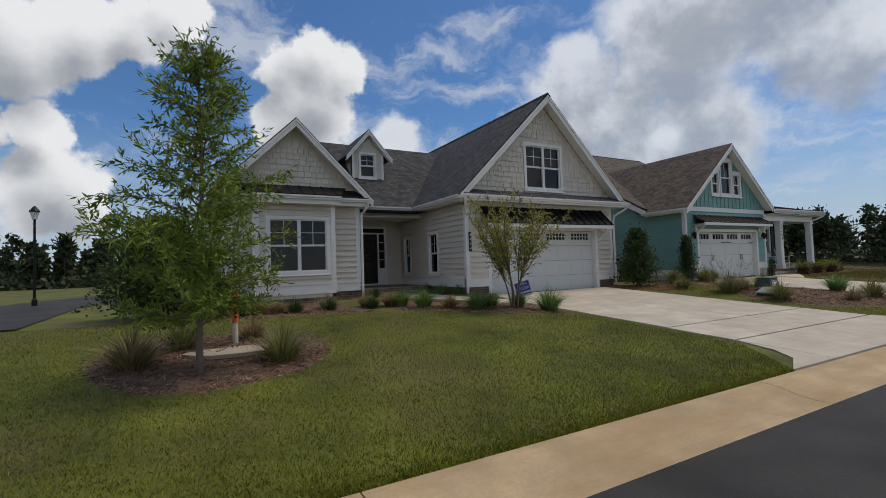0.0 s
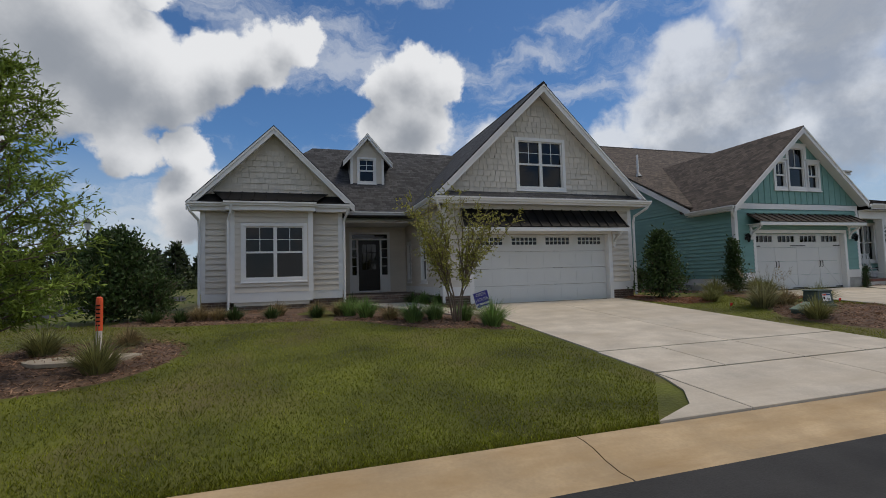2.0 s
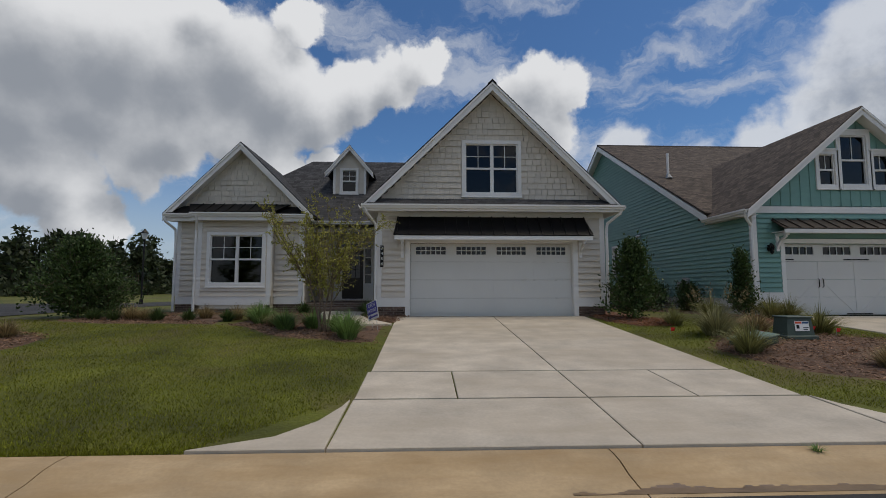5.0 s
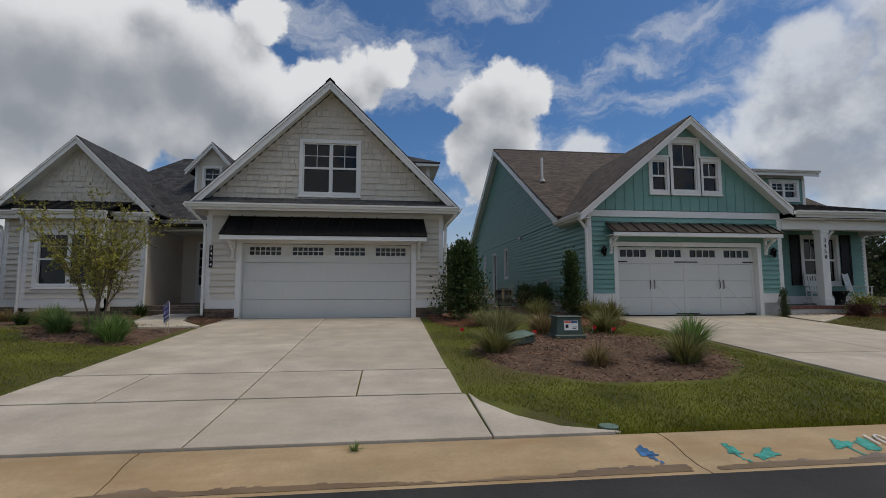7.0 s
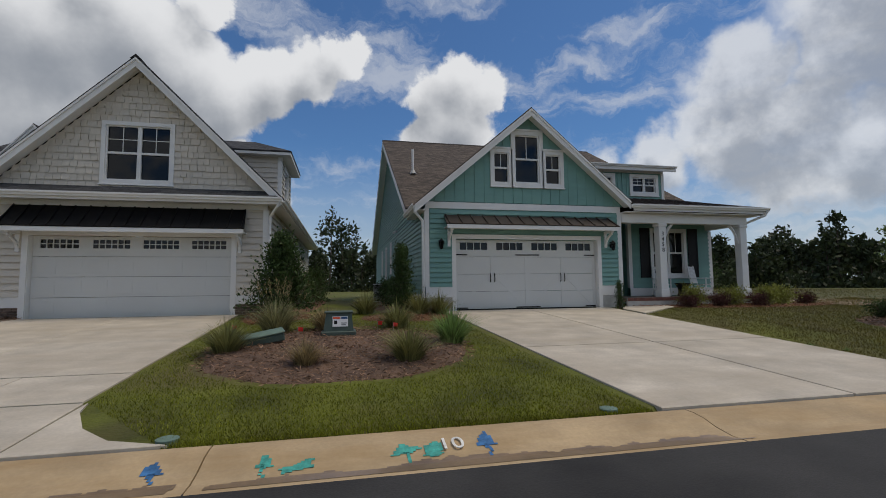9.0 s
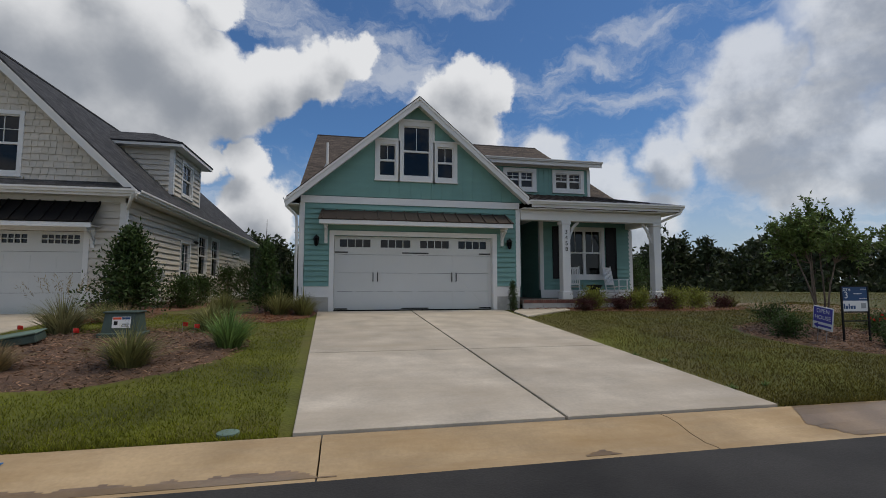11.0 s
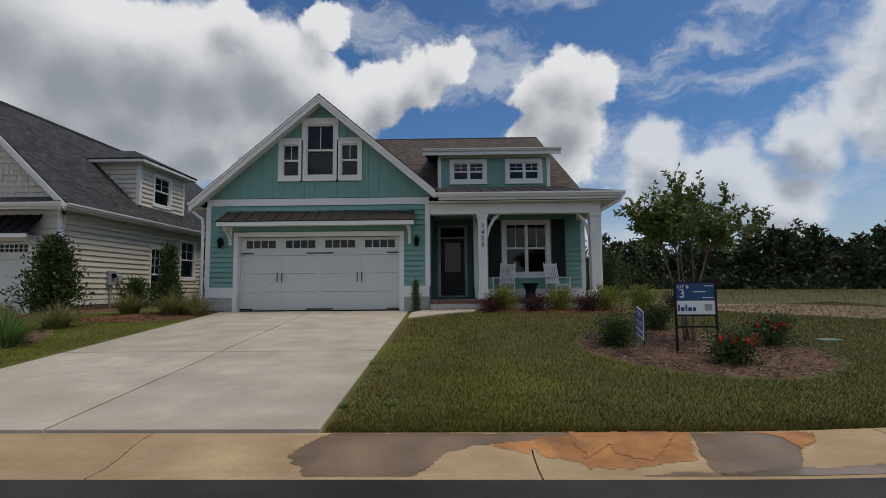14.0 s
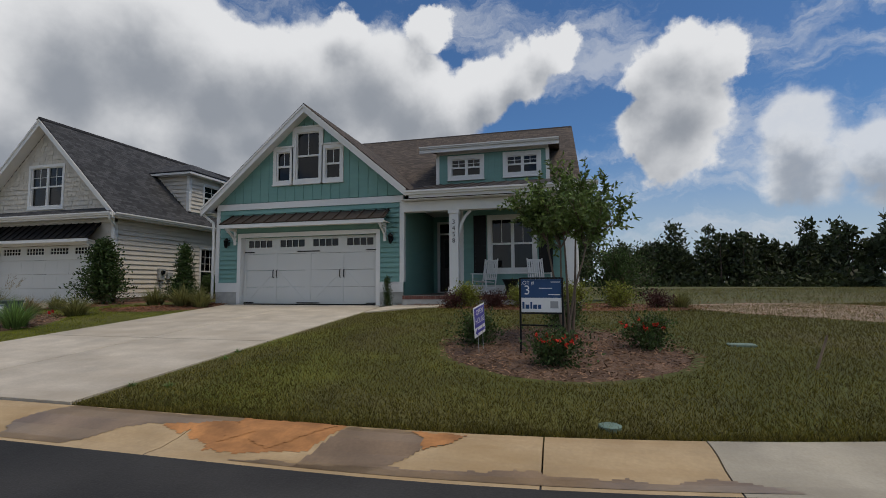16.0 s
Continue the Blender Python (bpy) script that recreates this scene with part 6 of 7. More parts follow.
def oval(cx, cy, rx, ry, turn=0.0, n=44, wob=0.05):
    out = []
    for i in range(n):
        a = 2 * math.pi * i / n
        k = 1 + wob * noise.noise((math.cos(a) * 1.7 + cx, math.sin(a) * 1.7 + cy, 0.3)) * 2
        u, v = rx * math.cos(a) * k, ry * math.sin(a) * k
        out.append((cx + u * math.cos(turn) - v * math.sin(turn), cy + u * math.sin(turn) + v * math.cos(turn)))
    return out


def belt(lower, upper, n=24):
    """A closed edge from a lower and an upper line, both given from small to large x."""
    def along(pts):
        xs = np.linspace(pts[0][0], pts[-1][0], n)
        return [(x, float(np.interp(x, [p[0] for p in pts], [p[1] for p in pts]))) for x in xs]
    return along(lower) + along(upper)[::-1]


BED1, BED2, BED3 = oval(0.45, 7.85, 1.75, 1.8, 0.4), oval(17.4, 7.05, 2.3, 2.2), oval(31.45, 6.75, 1.9, 1.85, 0.2)
FRONT1 = [belt([(-0.6, 11.9), (1.2, 11.15), (3.0, 11.1), (4.5, 10.85)], [(-0.6, 15.4), (1.0, 15.4), (1.9, 15.0), (4.5, 15.0)]),
          belt([(4.5, 10.85), (5.3, 10.45), (6.0, 9.4), (6.6, 8.8), (7.45, 8.5), (8.15, 8.32), (8.8, 8.6)], [(4.5, 15.2), (5.4, 15.4), (6.2, 13.5), (6.8, 12.0), (7.6, 10.8), (8.8, 11.2)]),
          belt([(7.75, 13.3), (8.1, 12.25), (8.84, 11.6), (9.2, 12.9)], [(7.75, 15.2), (8.2, 15.2), (8.84, 13.05), (9.2, 13.05)])]
bed("mulch_bed_1", BED1, (0.45, 7.85), MULCHBED, CHIP, "brown shredded bark mulch ring around a young tree", 5200)
bed("mulch_bed_2", BED2, (17.4, 7.05), MULCHBED, CHIP, "brown bark mulch island between two driveways", 6500)
bed("mulch_bed_3", BED3, (31.45, 6.75), MULCHBED, CHIP, "reddish bark mulch ring around sign and roses", 5500)
for i, e in enumerate(FRONT1):
    c = (sum(p[0] for p in e) / len(e), sum(p[1] for p in e) / len(e))
    bed(f"mulch_bed_{4 + i}", e, c, MULCHBED, CHIP, "brown mulch planting bed along the grey house", 4500, 0.02)
bed("mulch_bed_7", belt([(26.4, 12.75), (27.0, 12.72), (28.0, 11.95), (29.5, 11.6), (32.0, 11.4), (34.5, 11.9), (35.2, 12.6)], [(26.4, 12.8), (27.5, 12.76), (32.2, 12.76), (33, 14.6), (34.6, 13.8), (35.2, 12.9)]), (31.0, 12.4), STRAWBED, STRAW, "red pine straw bed before the porch", 4500, 0.03)
bed("mulch_bed_8", belt([(14.75, 11.9), (15.2, 10.6), (16.0, 10.3), (16.7, 11.4)], [(14.75, 13.0), (15.3, 13.2), (15.4, 27), (16.7, 27)]), (15.7, 12.2), STRAWBED, STRAW, "pine straw bed along the side wall", 3000, 0.03)
bed("mulch_bed_9", belt([(17.8, 10.6), (18.6, 9.9), (19.7, 10.2), (20.5, 11.6), (20.6, 12.6)], [(17.8, 22), (18.6, 24), (19.9, 24), (20.0, 13.0), (20.6, 12.9)]), (19.3, 12.0), STRAWBED, STRAW, "pine straw bed beside the teal house", 3500, 0.03)
bed("dirt_patch", oval(38.5, 13.2, 4.2, 2.6, -0.15), (38.5, 13.2), DIRT, STRAW, "bare sandy soil in the open lot", 500, 0.012)

# ---- planting ----
oak(0.16, 6.8)
myrtle(7.42, 9.53, 3.05, 0.2, 1.15, 3, MYRTLE, 5, "thin multi-stemmed crepe myrtle with yellow-green leaves", 5, (0.06, 0.028), (0.03, 0.12), (4, 5, 6, 7))
myrtle(31.6, 7.2, 2.75, 0.75, 1.72, 5, MYRTLE2, 9, "bushy multi-stemmed crepe myrtle behind the lot sign", 5, (0.085, 0.038), (0.02, 0.09), (7,))
evergreen("shrub", -0.6, 13.2, 2.2, 1.0, 9000, HOLLY, 21, "large dark evergreen shrub at the house corner", cone=0.85, size=(0.11, 0.055))
evergreen("shrub", 0.35, 13.0, 1.1, 0.6, 1600, SHRUBLEAF, 22, "dark low evergreen shrub by a planting bed", cone=0.3)
evergreen("shrub", 15.8, 12.3, 2.3, 0.66, 4200, HOLLY, 23, "tall glossy evergreen shrub beside the garage wall", cone=0.95, size=(0.11, 0.055))
evergreen("conifer", 19.15, 12.4, 2.1, 0.34, 2200, HOLLY, 24, "narrow upright evergreen beside the teal garage", cone=0.95, size=(0.09, 0.04))
for k, (x, y, h, r) in enumerate(((16.0, 15.6, 0.9, 0.5), (16.1, 17.2, 1.0, 0.5), (16.2, 20.5, 1.5, 0.6), (16.2, 24.0, 1.7, 0.7), (19.3, 15.5, 0.9, 0.45), (19.3, 17.8, 0.9, 0.45))):
    evergreen("shrub", x, y, h, r, 1300, SHRUBLEAF, 30 + k, "small dark evergreen shrub along the side wall", cone=0.3)
for k, (x, y, h, r) in enumerate(((30.2, 6.75, 0.48, 0.38), (31.4, 5.6, 0.38, 0.38), (32.75, 6.85, 0.42, 0.38), (31.55, 8.4, 0.45, 0.38))):
    T = evergreen("rose_bush", x, y, h, r, 1100, SHRUBLEAF, 50 + k, "low green rose bush with red blossoms" if k in (1, 2) else "low dark green rose bush in mulch", "rose bush", (0.05, 0.03), 0.0, "roses in the ring")
    if k in (1, 2):
        rng = np.random.default_rng(70 + k)
        P = np.repeat(np.array([(x + rng.normal(0, r * 0.5), y - abs(rng.normal(0, r * 0.4)), gz(x, y) + h * rng.uniform(0.75, 1.1)) for _ in range(14)]), 9, 0)
        V, Fq = leaf_quads(P, rng.normal(0, 1, (len(P), 3)) + np.array([0, -0.4, 0.4]), 0.045, 0.042, rng)
        quads_object("blossoms", V, Fq, FLOWER, T, "red rose blossoms")
for k, (x, y, h, r) in enumerate(((28.95, 12.2, 0.72, 0.42), (30.5, 12.2, 0.66, 0.45), (31.8, 12.1, 0.72, 0.48), (33.0, 12.6, 0.7, 0.45))):
    evergreen("shrub", x, y, h, r, 1000, YELLOWLEAF, 80 + k, "bright yellow-green shrub before the porch", "shrub", (0.075, 0.03), 0.1, "porch shrubs")
for k, (x, y) in enumerate(((29.75, 11.95), (31.2, 11.85), (28.6, 12.05), (34.0, 12.6))):
    evergreen("shrub", x, y, 0.34, 0.38, 700, PURPLELEAF, 90 + k, "low burgundy-leaved shrub on pine straw", "shrub", (0.06, 0.028), 0.0, "burgundy shrubs")
evergreen("topiary", 26.42, 12.55, 0.95, 0.075, 700, HOLLY, 99, "slim dark topiary beside the garage door", "shrub", (0.05, 0.025), 0.1)
evergreen("hedge_shrub", 33.6, 17.5, 1.5, 1.1, 2600, SHRUBLEAF, 100, "dense green shrub beside the porch end", "shrub", (0.1, 0.05), 0.2)

tan = clump("grass_tuft", 0.42, 0.5, 420, TANGRASS, 1, "dry tan ornamental grass tuft in mulch")
put(tan, [(-0.62, 7.6, 1.15), (1.05, 8.95, 0.8), (1.56, 12.2, 0.9), (2.0, 12.1, 0.75), (3.4, 12.6, 0.85), (4.4, 12.3, 0.8), (5.0, 12.0, 0.9), (6.03, 10.5, 0.8), (16.92, 5.95, 0.8), (17.1, 9.1, 1.1)])
olive = clump("grass_tuft", 0.45, 0.56, 460, OLIVEGRASS, 2, "olive green ornamental grass tuft in mulch")
put(olive, [(1.24, 7.1, 1.0), (-0.05, 8.6, 0.95), (15.55, 7.2, 1.05), (18.47, 6.0, 1.1), (18.65, 9.2, 1.15), (20.2, 12.0, 1.15), (16.05, 10.6, 0.9), (18.1, 12.3, 1.2), (19.6, 11.9, 1.2), (34.6, 12.9, 0.9)])
green = clump("grass_tuft", 0.42, 0.54, 440, GREENGRASS, 3, "green arching grass tuft in a planting bed", 0.6)
put(green, [(5.53, 11.0, 0.95), (6.47, 9.85, 1.0), (7.05, 10.1, 0.9), (8.05, 8.95, 1.1), (7.69, 9.75, 0.8), (5.2, 11.7, 0.9), (19.45, 7.25, 1.15), (8.2, 13.6, 0.8), (7.9, 14.3, 0.8)])
low = clump("low_shrub", 0.3, 0.36, 240, SHRUBLEAF, 4, "low dark green spiky plant in mulch", 0.7, 0.012, group="low border plants")
put(low, [(2.41, 11.95, 1.0), (3.27, 11.9, 0.9), (4.37, 11.75, 0.9), (1.2, 12.0, 0.9), (5.6, 14.9, 1.1), (7.7, 15.0, 1.3), (0.55, 12.2, 1.0)])
plume = clump("grass_tuft", 0.62, 0.72, 560, PLUMEGRASS, 6, "tall plumed ornamental grass in mulch", 0.8, 0.009, 22)
put(plume, [(16.1, 8.95, 1.0)])


# ---- woods ----
def woods(name, spans_deg, dist, label, seed, hmin, hmax):
    """A far pine wood as one mass: trunks, whorls of needles, undergrowth."""
    rng = np.random.default_rng(seed)
    P, D, S = [], [], []
    bm_v, bm_f = [], []
    for a0, a1, dd, n, hs in spans_deg:
        for i in range(n):
            a = radians(rng.uniform(a0, a1))
            R = dd * rng.uniform(0.92, 1.35)
            x, y = 16 + R * math.sin(a), R * math.cos(a)
            h = hs * rng.uniform(0.48, 0.88) * (1.45 if rng.random() < 0.10 else 1)
            z0 = 0.5
            r = 0.011 * h + 0.03
            k = len(bm_v)
            lx, ly = rng.normal(0, 0.02 * h, 2)
            for q in range(5):
                t = q * 2 * math.pi / 5
                bm_v.append((x + r * math.cos(t), y + r * math.sin(t), z0))
            for q in range(5):
                t = q * 2 * math.pi / 5
                bm_v.append((x + lx + 0.2 * r * math.cos(t), y + ly + 0.2 * r * math.sin(t), z0 + h))
            for q in range(5):
                bm_f.append((k + q, k + (q + 1) % 5, k + 5 + (q + 1) % 5, k + 5 + q))
            bare = rng.uniform(0.12, 0.55)
            if rng.random() < 0.10:
                continue
            crown = h * (1 - bare)
            width = rng.uniform(0.13, 0.22) * h
            for c in range(int(17 + h * 1.3)):
                t = rng.random()
                zc = z0 + h * bare + crown * t
                w = width * (1 - t) ** 0.6 * (0.55 + 0.45 * rng.random()) + 0.1
                b = rng.uniform(0, 2 * math.pi)
                cx, cy = x + lx * t + w * math.cos(b), y + ly * t + w * math.sin(b)
                m = 11
                P.append(np.array([cx, cy, zc]) + rng.normal(0, 1, (m, 3)) * (0.075 * h * 0.6, 0.075 * h * 0.6, 0.03 * h))
                D.append(rng.normal(0, 1, (m, 3)) + (0, 0, 0.5))
        for i in range(int(n * 2.2)):
            a = radians(rng.uniform(a0, a1))
            R = dd * rng.uniform(0.90, 1.0)
            x, y = 16 + R * math.sin(a), R * math.cos(a)
            m = 22
            hb = rng.uniform(0.6, 2.4)
            P.append(np.array([x, y, 0.6]) + np.abs(rng.normal(0, 1, (m, 3))) * (0, 0, hb * 0.6) + rng.normal(0, 1, (m, 3)) * (1.0, 1.0, 0.1))
            D.append(rng.normal(0, 1, (m, 3)) + (0, 0, 0.6))
    V, Fq = leaf_quads(np.concatenate(P), np.concatenate(D), 0.75, 0.42, rng)
    W = thing(name, 16, dist, 0.5, label, "woods", kind="stuff")
    quads_object("foliage", V, Fq, PINELEAF, W)["kind"] = "stuff"
    rawmesh("trunks", bm_v, bm_f, PINEBARK, W)["kind"] = "stuff"


woods("far_woods", [(-62, -35, 75, 120, 8.0), (-35, -8, 85, 130, 8.0), (-8, 14, 80, 90, 11.0), (14, 40, 92, 150, 9.5), (40, 66, 88, 160, 9.5), (66, 100, 80, 150, 10.0)], 80, "dark pine woods along the edge of the field", 8, 8, 13)


# ---- lawn blades ----
def inside_poly(px, py, poly):
    c = np.zeros(len(px), bool)
    n = len(poly)
    for i in range(n):
        (ax, ay), (bx, by) = poly[i], poly[(i + 1) % n]
        if ay == by:
            continue
        c ^= ((ay > py) != (by > py)) & (px < (bx - ax) * (py - ay) / (by - ay) + ax)
    return c


def blades(name, x0, x1, depth, count, material, label, h=0.034, seed=3, dense=1.7):
    rng = np.random.default_rng(seed)
    x = rng.uniform(x0, x1, count)
    d = 0.05 + depth * rng.random(count) ** dense
    ky = np.array([kerb_y(v) for v in x])
    y = 3.3 + ky + d
    keep = ~((x > 8.78) & (x < 14.62)) & ~((x > 20.62 + (7 - y) * 0.05) & (x < 26.31))
    keep &= ~((y < 4.9) & (((x > 7.45 + (y - 3.3) * 0.85) & (x < 9)) | ((x < 15.95 - (y - 3.3) * 0.85) & (x > 14))))
    for e in [BED1, BED2, BED3] + FRONT1:
        keep &= ~inside_poly(x, y, e)
    x, y = x[keep], y[keep]
    n = len(x)
    z = np.array([gz(a, b) for a, b in zip(x, y)])
    a = rng.uniform(0, 2 * math.pi, n)
    w = rng.uniform(0.003, 0.006, n)
    hh = h * rng.uniform(0.5, 1.4, n)
    lean = rng.normal(0, 0.6, (n, 2)) * hh[:, None]
    A = np.stack([x - np.cos(a) * w, y - np.sin(a) * w, z - 0.004], 1)
    B = np.stack([x + np.cos(a) * w, y + np.sin(a) * w, z - 0.004], 1)
    C = np.stack([x + lean[:, 0], y + lean[:, 1], z + hh], 1)
    V = np.stack([A, B, C], 1).reshape(-1, 3)
    tagged(quads_object(name, V, np.arange(3 * n).reshape(-1, 3), material), label, "grass", kind="stuff")


blades("lawn_grass", -9, 21, 9.0, 420000, LAWNBLADE, "short green mown grass blades", 0.03, 3)
blades("dry_lawn_grass", 26, 42, 9.5, 260000, MEADOWBLADE, "short yellowing mown grass blades", 0.036, 4)
blades("field_grass", 33, 70, 40, 40000, MEADOWBLADE, "rough tall grass of the open field", 0.16, 5, 1.0)


# ---- small things ----
def marker(x, y):
    z = gz(x, y)
    T = thing("utility_marker", x, y, z, "white marker post with an orange sleeve", "marker post")
    bm = bmesh.new()
    tube(bm, [(x, y, z - 0.05), (x, y, z + 0.42)], 0.045, 12)
    part("post", bm, PVC, T, smooth=False)
    bm = bmesh.new()
    tube(bm, [(x, y, z + 0.38), (x, y, z + 0.88), (x, y, z + 0.93), (x, y, z + 0.95)], [0.052, 0.052, 0.045, 0.02], 12)
    part("sleeve", bm, ORANGE, T, "orange plastic sleeve")
    for i in range(6):
        bm = bmesh.new()
        box(bm, x - 0.028, x + 0.028, y - 0.056, y - 0.048, z + 0.46 + i * 0.066, z + 0.485 + i * 0.066)
        part("lettering", bm, IRON, T)


def stone(x, y):
    z = gz(x, y)
    bm = bmesh.new()
    pts = [(x + 0.75 * math.cos(t) * (1 + 0.12 * math.sin(3 * t)), y + 0.42 * math.sin(t) * (1 + 0.1 * math.cos(2 * t)), z + 0.02) for t in np.linspace(0, 2 * math.pi, 18)[:-1]]
    prism(bm, pts, (0, 0, 0.055))
    tagged(part("flagstone", bm, STONE), "flat tan flagstone lying on mulch", "stone")


def pedestal(x, y):
    z = gz(x, y)
    T = thing("utility_pedestal", x, y, z, "dark green utility box with a white warning label", "utility box")
    bm = bmesh.new()
    box(bm, x - 0.34, x + 0.34, y - 0.26, y + 0.26, z - 0.03, z + 0.1, 0.015)
    part("base", bm, BOXGREEN, T)
    bm = bmesh.new()
    a = [(x - 0.29, y - 0.21, z + 0.1), (x + 0.29, y - 0.21, z + 0.1), (x + 0.29, y + 0.21, z + 0.1), (x - 0.29, y + 0.21, z + 0.1)]
    b = [(x - 0.25, y - 0.17, z + 0.45), (x + 0.25, y - 0.17, z + 0.45), (x + 0.25, y + 0.19, z + 0.45), (x - 0.25, y + 0.19, z + 0.45)]
    va, vb = [bm.verts.new(p) for p in a], [bm.verts.new(p) for p in b]
    bm.faces.new(va), bm.faces.new(vb)
    for i in range(4):
        bm.faces.new((va[i], va[(i + 1) % 4], vb[(i + 1) % 4], vb[i]))
    part("cabinet", bm, BOXGREEN, T)
    bm = bmesh.new()
    box(bm, x - 0.28, x + 0.28, y - 0.2, y + 0.22, z + 0.45, z + 0.485, 0.012)
    part("lid", bm, BOXGREEN, T)
    q = pose(x + 0.03, y - 0.198, z + 0.29, 83, 0, 0)
    for name, (u0, u1, v0, v1), m, l in (("label", (-0.15, 0.15, -0.1, 0.1), SIGNWHITE, 0.004), ("label_band", (-0.14, -0.005, 0.05, 0.09), ORANGE, 0.007), ("label_band", (0.005, 0.14, 0.05, 0.09), SIGNBLUE, 0.007), ("label_print", (-0.12, -0.06, -0.05, 0.02), IRON, 0.007), ("label_print", (0.02, 0.13, -0.04, -0.025), IRON, 0.007), ("label_print", (0.02, 0.11, -0.075, -0.06), IRON, 0.007)):
        bm = bmesh.new()
        box(bm, u0, u1, v0, v1, l - 0.003, l)
        bm.transform(q)
        part(name, bm, m, T)


def handhole(x, y):
    z = gz(x, y)
    T = thing("valve_box", x, y, z, "tilted green valve box lid on mulch", "valve box")
    bm = bmesh.new()
    box(bm, -0.36, 0.36, -0.23, 0.23, 0.0, 0.14, 0.02)
    bm.transform(pose(x, y, z + 0.02, 4, -10, 12))
    part("body", bm, BOXGREEN, T)
    bm = bmesh.new()
    box(bm, -0.38, 0.38, -0.25, 0.25, 0.142, 0.175, 0.012)
    bm.transform(pose(x, y, z + 0.02, 4, -10, 12))
    part("lid", bm, LIDGREEN, T)


def valve(x, y):
    z = gz(x, y)
    bm = bmesh.new()
    tube(bm, [(x, y, z - 0.03), (x, y, z + 0.02), (x, y, z + 0.026)], [0.1, 0.1, 0.085], 16)
    tagged(part("valve_cover", bm, LIDGREEN), "round green valve cover set in the lawn", "valve cover", "valve covers")


def flag(x, y):
    z = gz(x, y)
    T = thing("marker_flag", x, y, z, "small red utility flag on a wire", "flag", "utility flags")
    bm = bmesh.new()
    tube(bm, [(x, y, z - 0.02), (x, y, z + 0.2)], 0.004, 4)
    part("wire", bm, GREYMETAL, T)
    bm = bmesh.new()
    prism(bm, [(x, y, z + 0.12), (x + 0.09, y + 0.02, z + 0.11), (x + 0.1, y - 0.01, z + 0.19), (x, y, z + 0.2)], (0, 0.003, 0))
    part("cloth", bm, REDFLAG, T)


def lot_sign(x0, y0, x1, y1):
    z = gz((x0 + x1) / 2, y0)
    cx, cy = (x0 + x1) / 2, (y0 + y1) / 2
    w = math.hypot(x1 - x0, y1 - y0)
    T = thing("lot_sign", cx, cy, z, "blue and white lot sign in a black metal frame", "sign")
    q = pose(cx, cy, 0, 0, 0, math.degrees(math.atan2(y1 - y0, x1 - x0)))
    top, mid, bot = 1.56, 1.29, 1.08

    def piece(name, u0, u1, v0, v1, d0, d1, m, b=0.0):
        bm = bmesh.new()
        box(bm, u0, u1, d0, d1, v0, v1, b)
        bm.transform(q)
        part(name, bm, m, T)
    for s in (-1, 1):
        piece("leg", s * w / 2 - 0.014, s * w / 2 + 0.014, z - 0.1, top + 0.02, -0.014, 0.014, IRON)
    for v in (top, bot - 0.025, bot - 0.2):
        piece("rail", -w / 2 + 0.015, w / 2 - 0.015, v, v + 0.025, -0.012, 0.012, IRON)
    piece("panel", -w / 2 + 0.015, w / 2 - 0.015, mid, top - 0.002, -0.006, 0.006, SIGNBLUE)
    piece("panel", -w / 2 + 0.015, w / 2 - 0.015, bot + 0.002, mid - 0.001, -0.006, 0.006, SIGNWHITE)
    r = q @ pose(0, 0, 0, 90, 0, 0)
    text_mesh("lettering", "LOT #", 0.075, q @ pose(-0.2, -0.008, top - 0.055, 90, 0, 0), SIGNWHITE, T, 0.001)
    text_mesh("lettering", "3", 0.19, q @ pose(-0.2, -0.008, top - 0.165, 90, 0, 0), SIGNWHITE, T, 0.001)
    for u0, u1, v in ((-0.03, 0.16, mid + 0.13), (0.1, 0.27, mid + 0.04), (0.14, 0.27, top - 0.05)):
        piece("print_bar", u0, u1, v, v + 0.012, -0.009, -0.0065, SIGNWHITE)
    for u0, u1, v0, v1 in ((-0.27, -0.24, 0.05, 0.15), (-0.225, -0.17, 0.05, 0.11), (-0.155, -0.13, 0.05, 0.15), (-0.115, -0.06, 0.05, 0.11), (-0.045, 0.0, 0.05, 0.11), (0.13, 0.24, 0.06, 0.16)):
        piece("logo_bar", u0, u1, bot + v0, bot + v1, -0.009, -0.0065, SIGNBLUE if u0 < 0.1 else GREYMETAL)


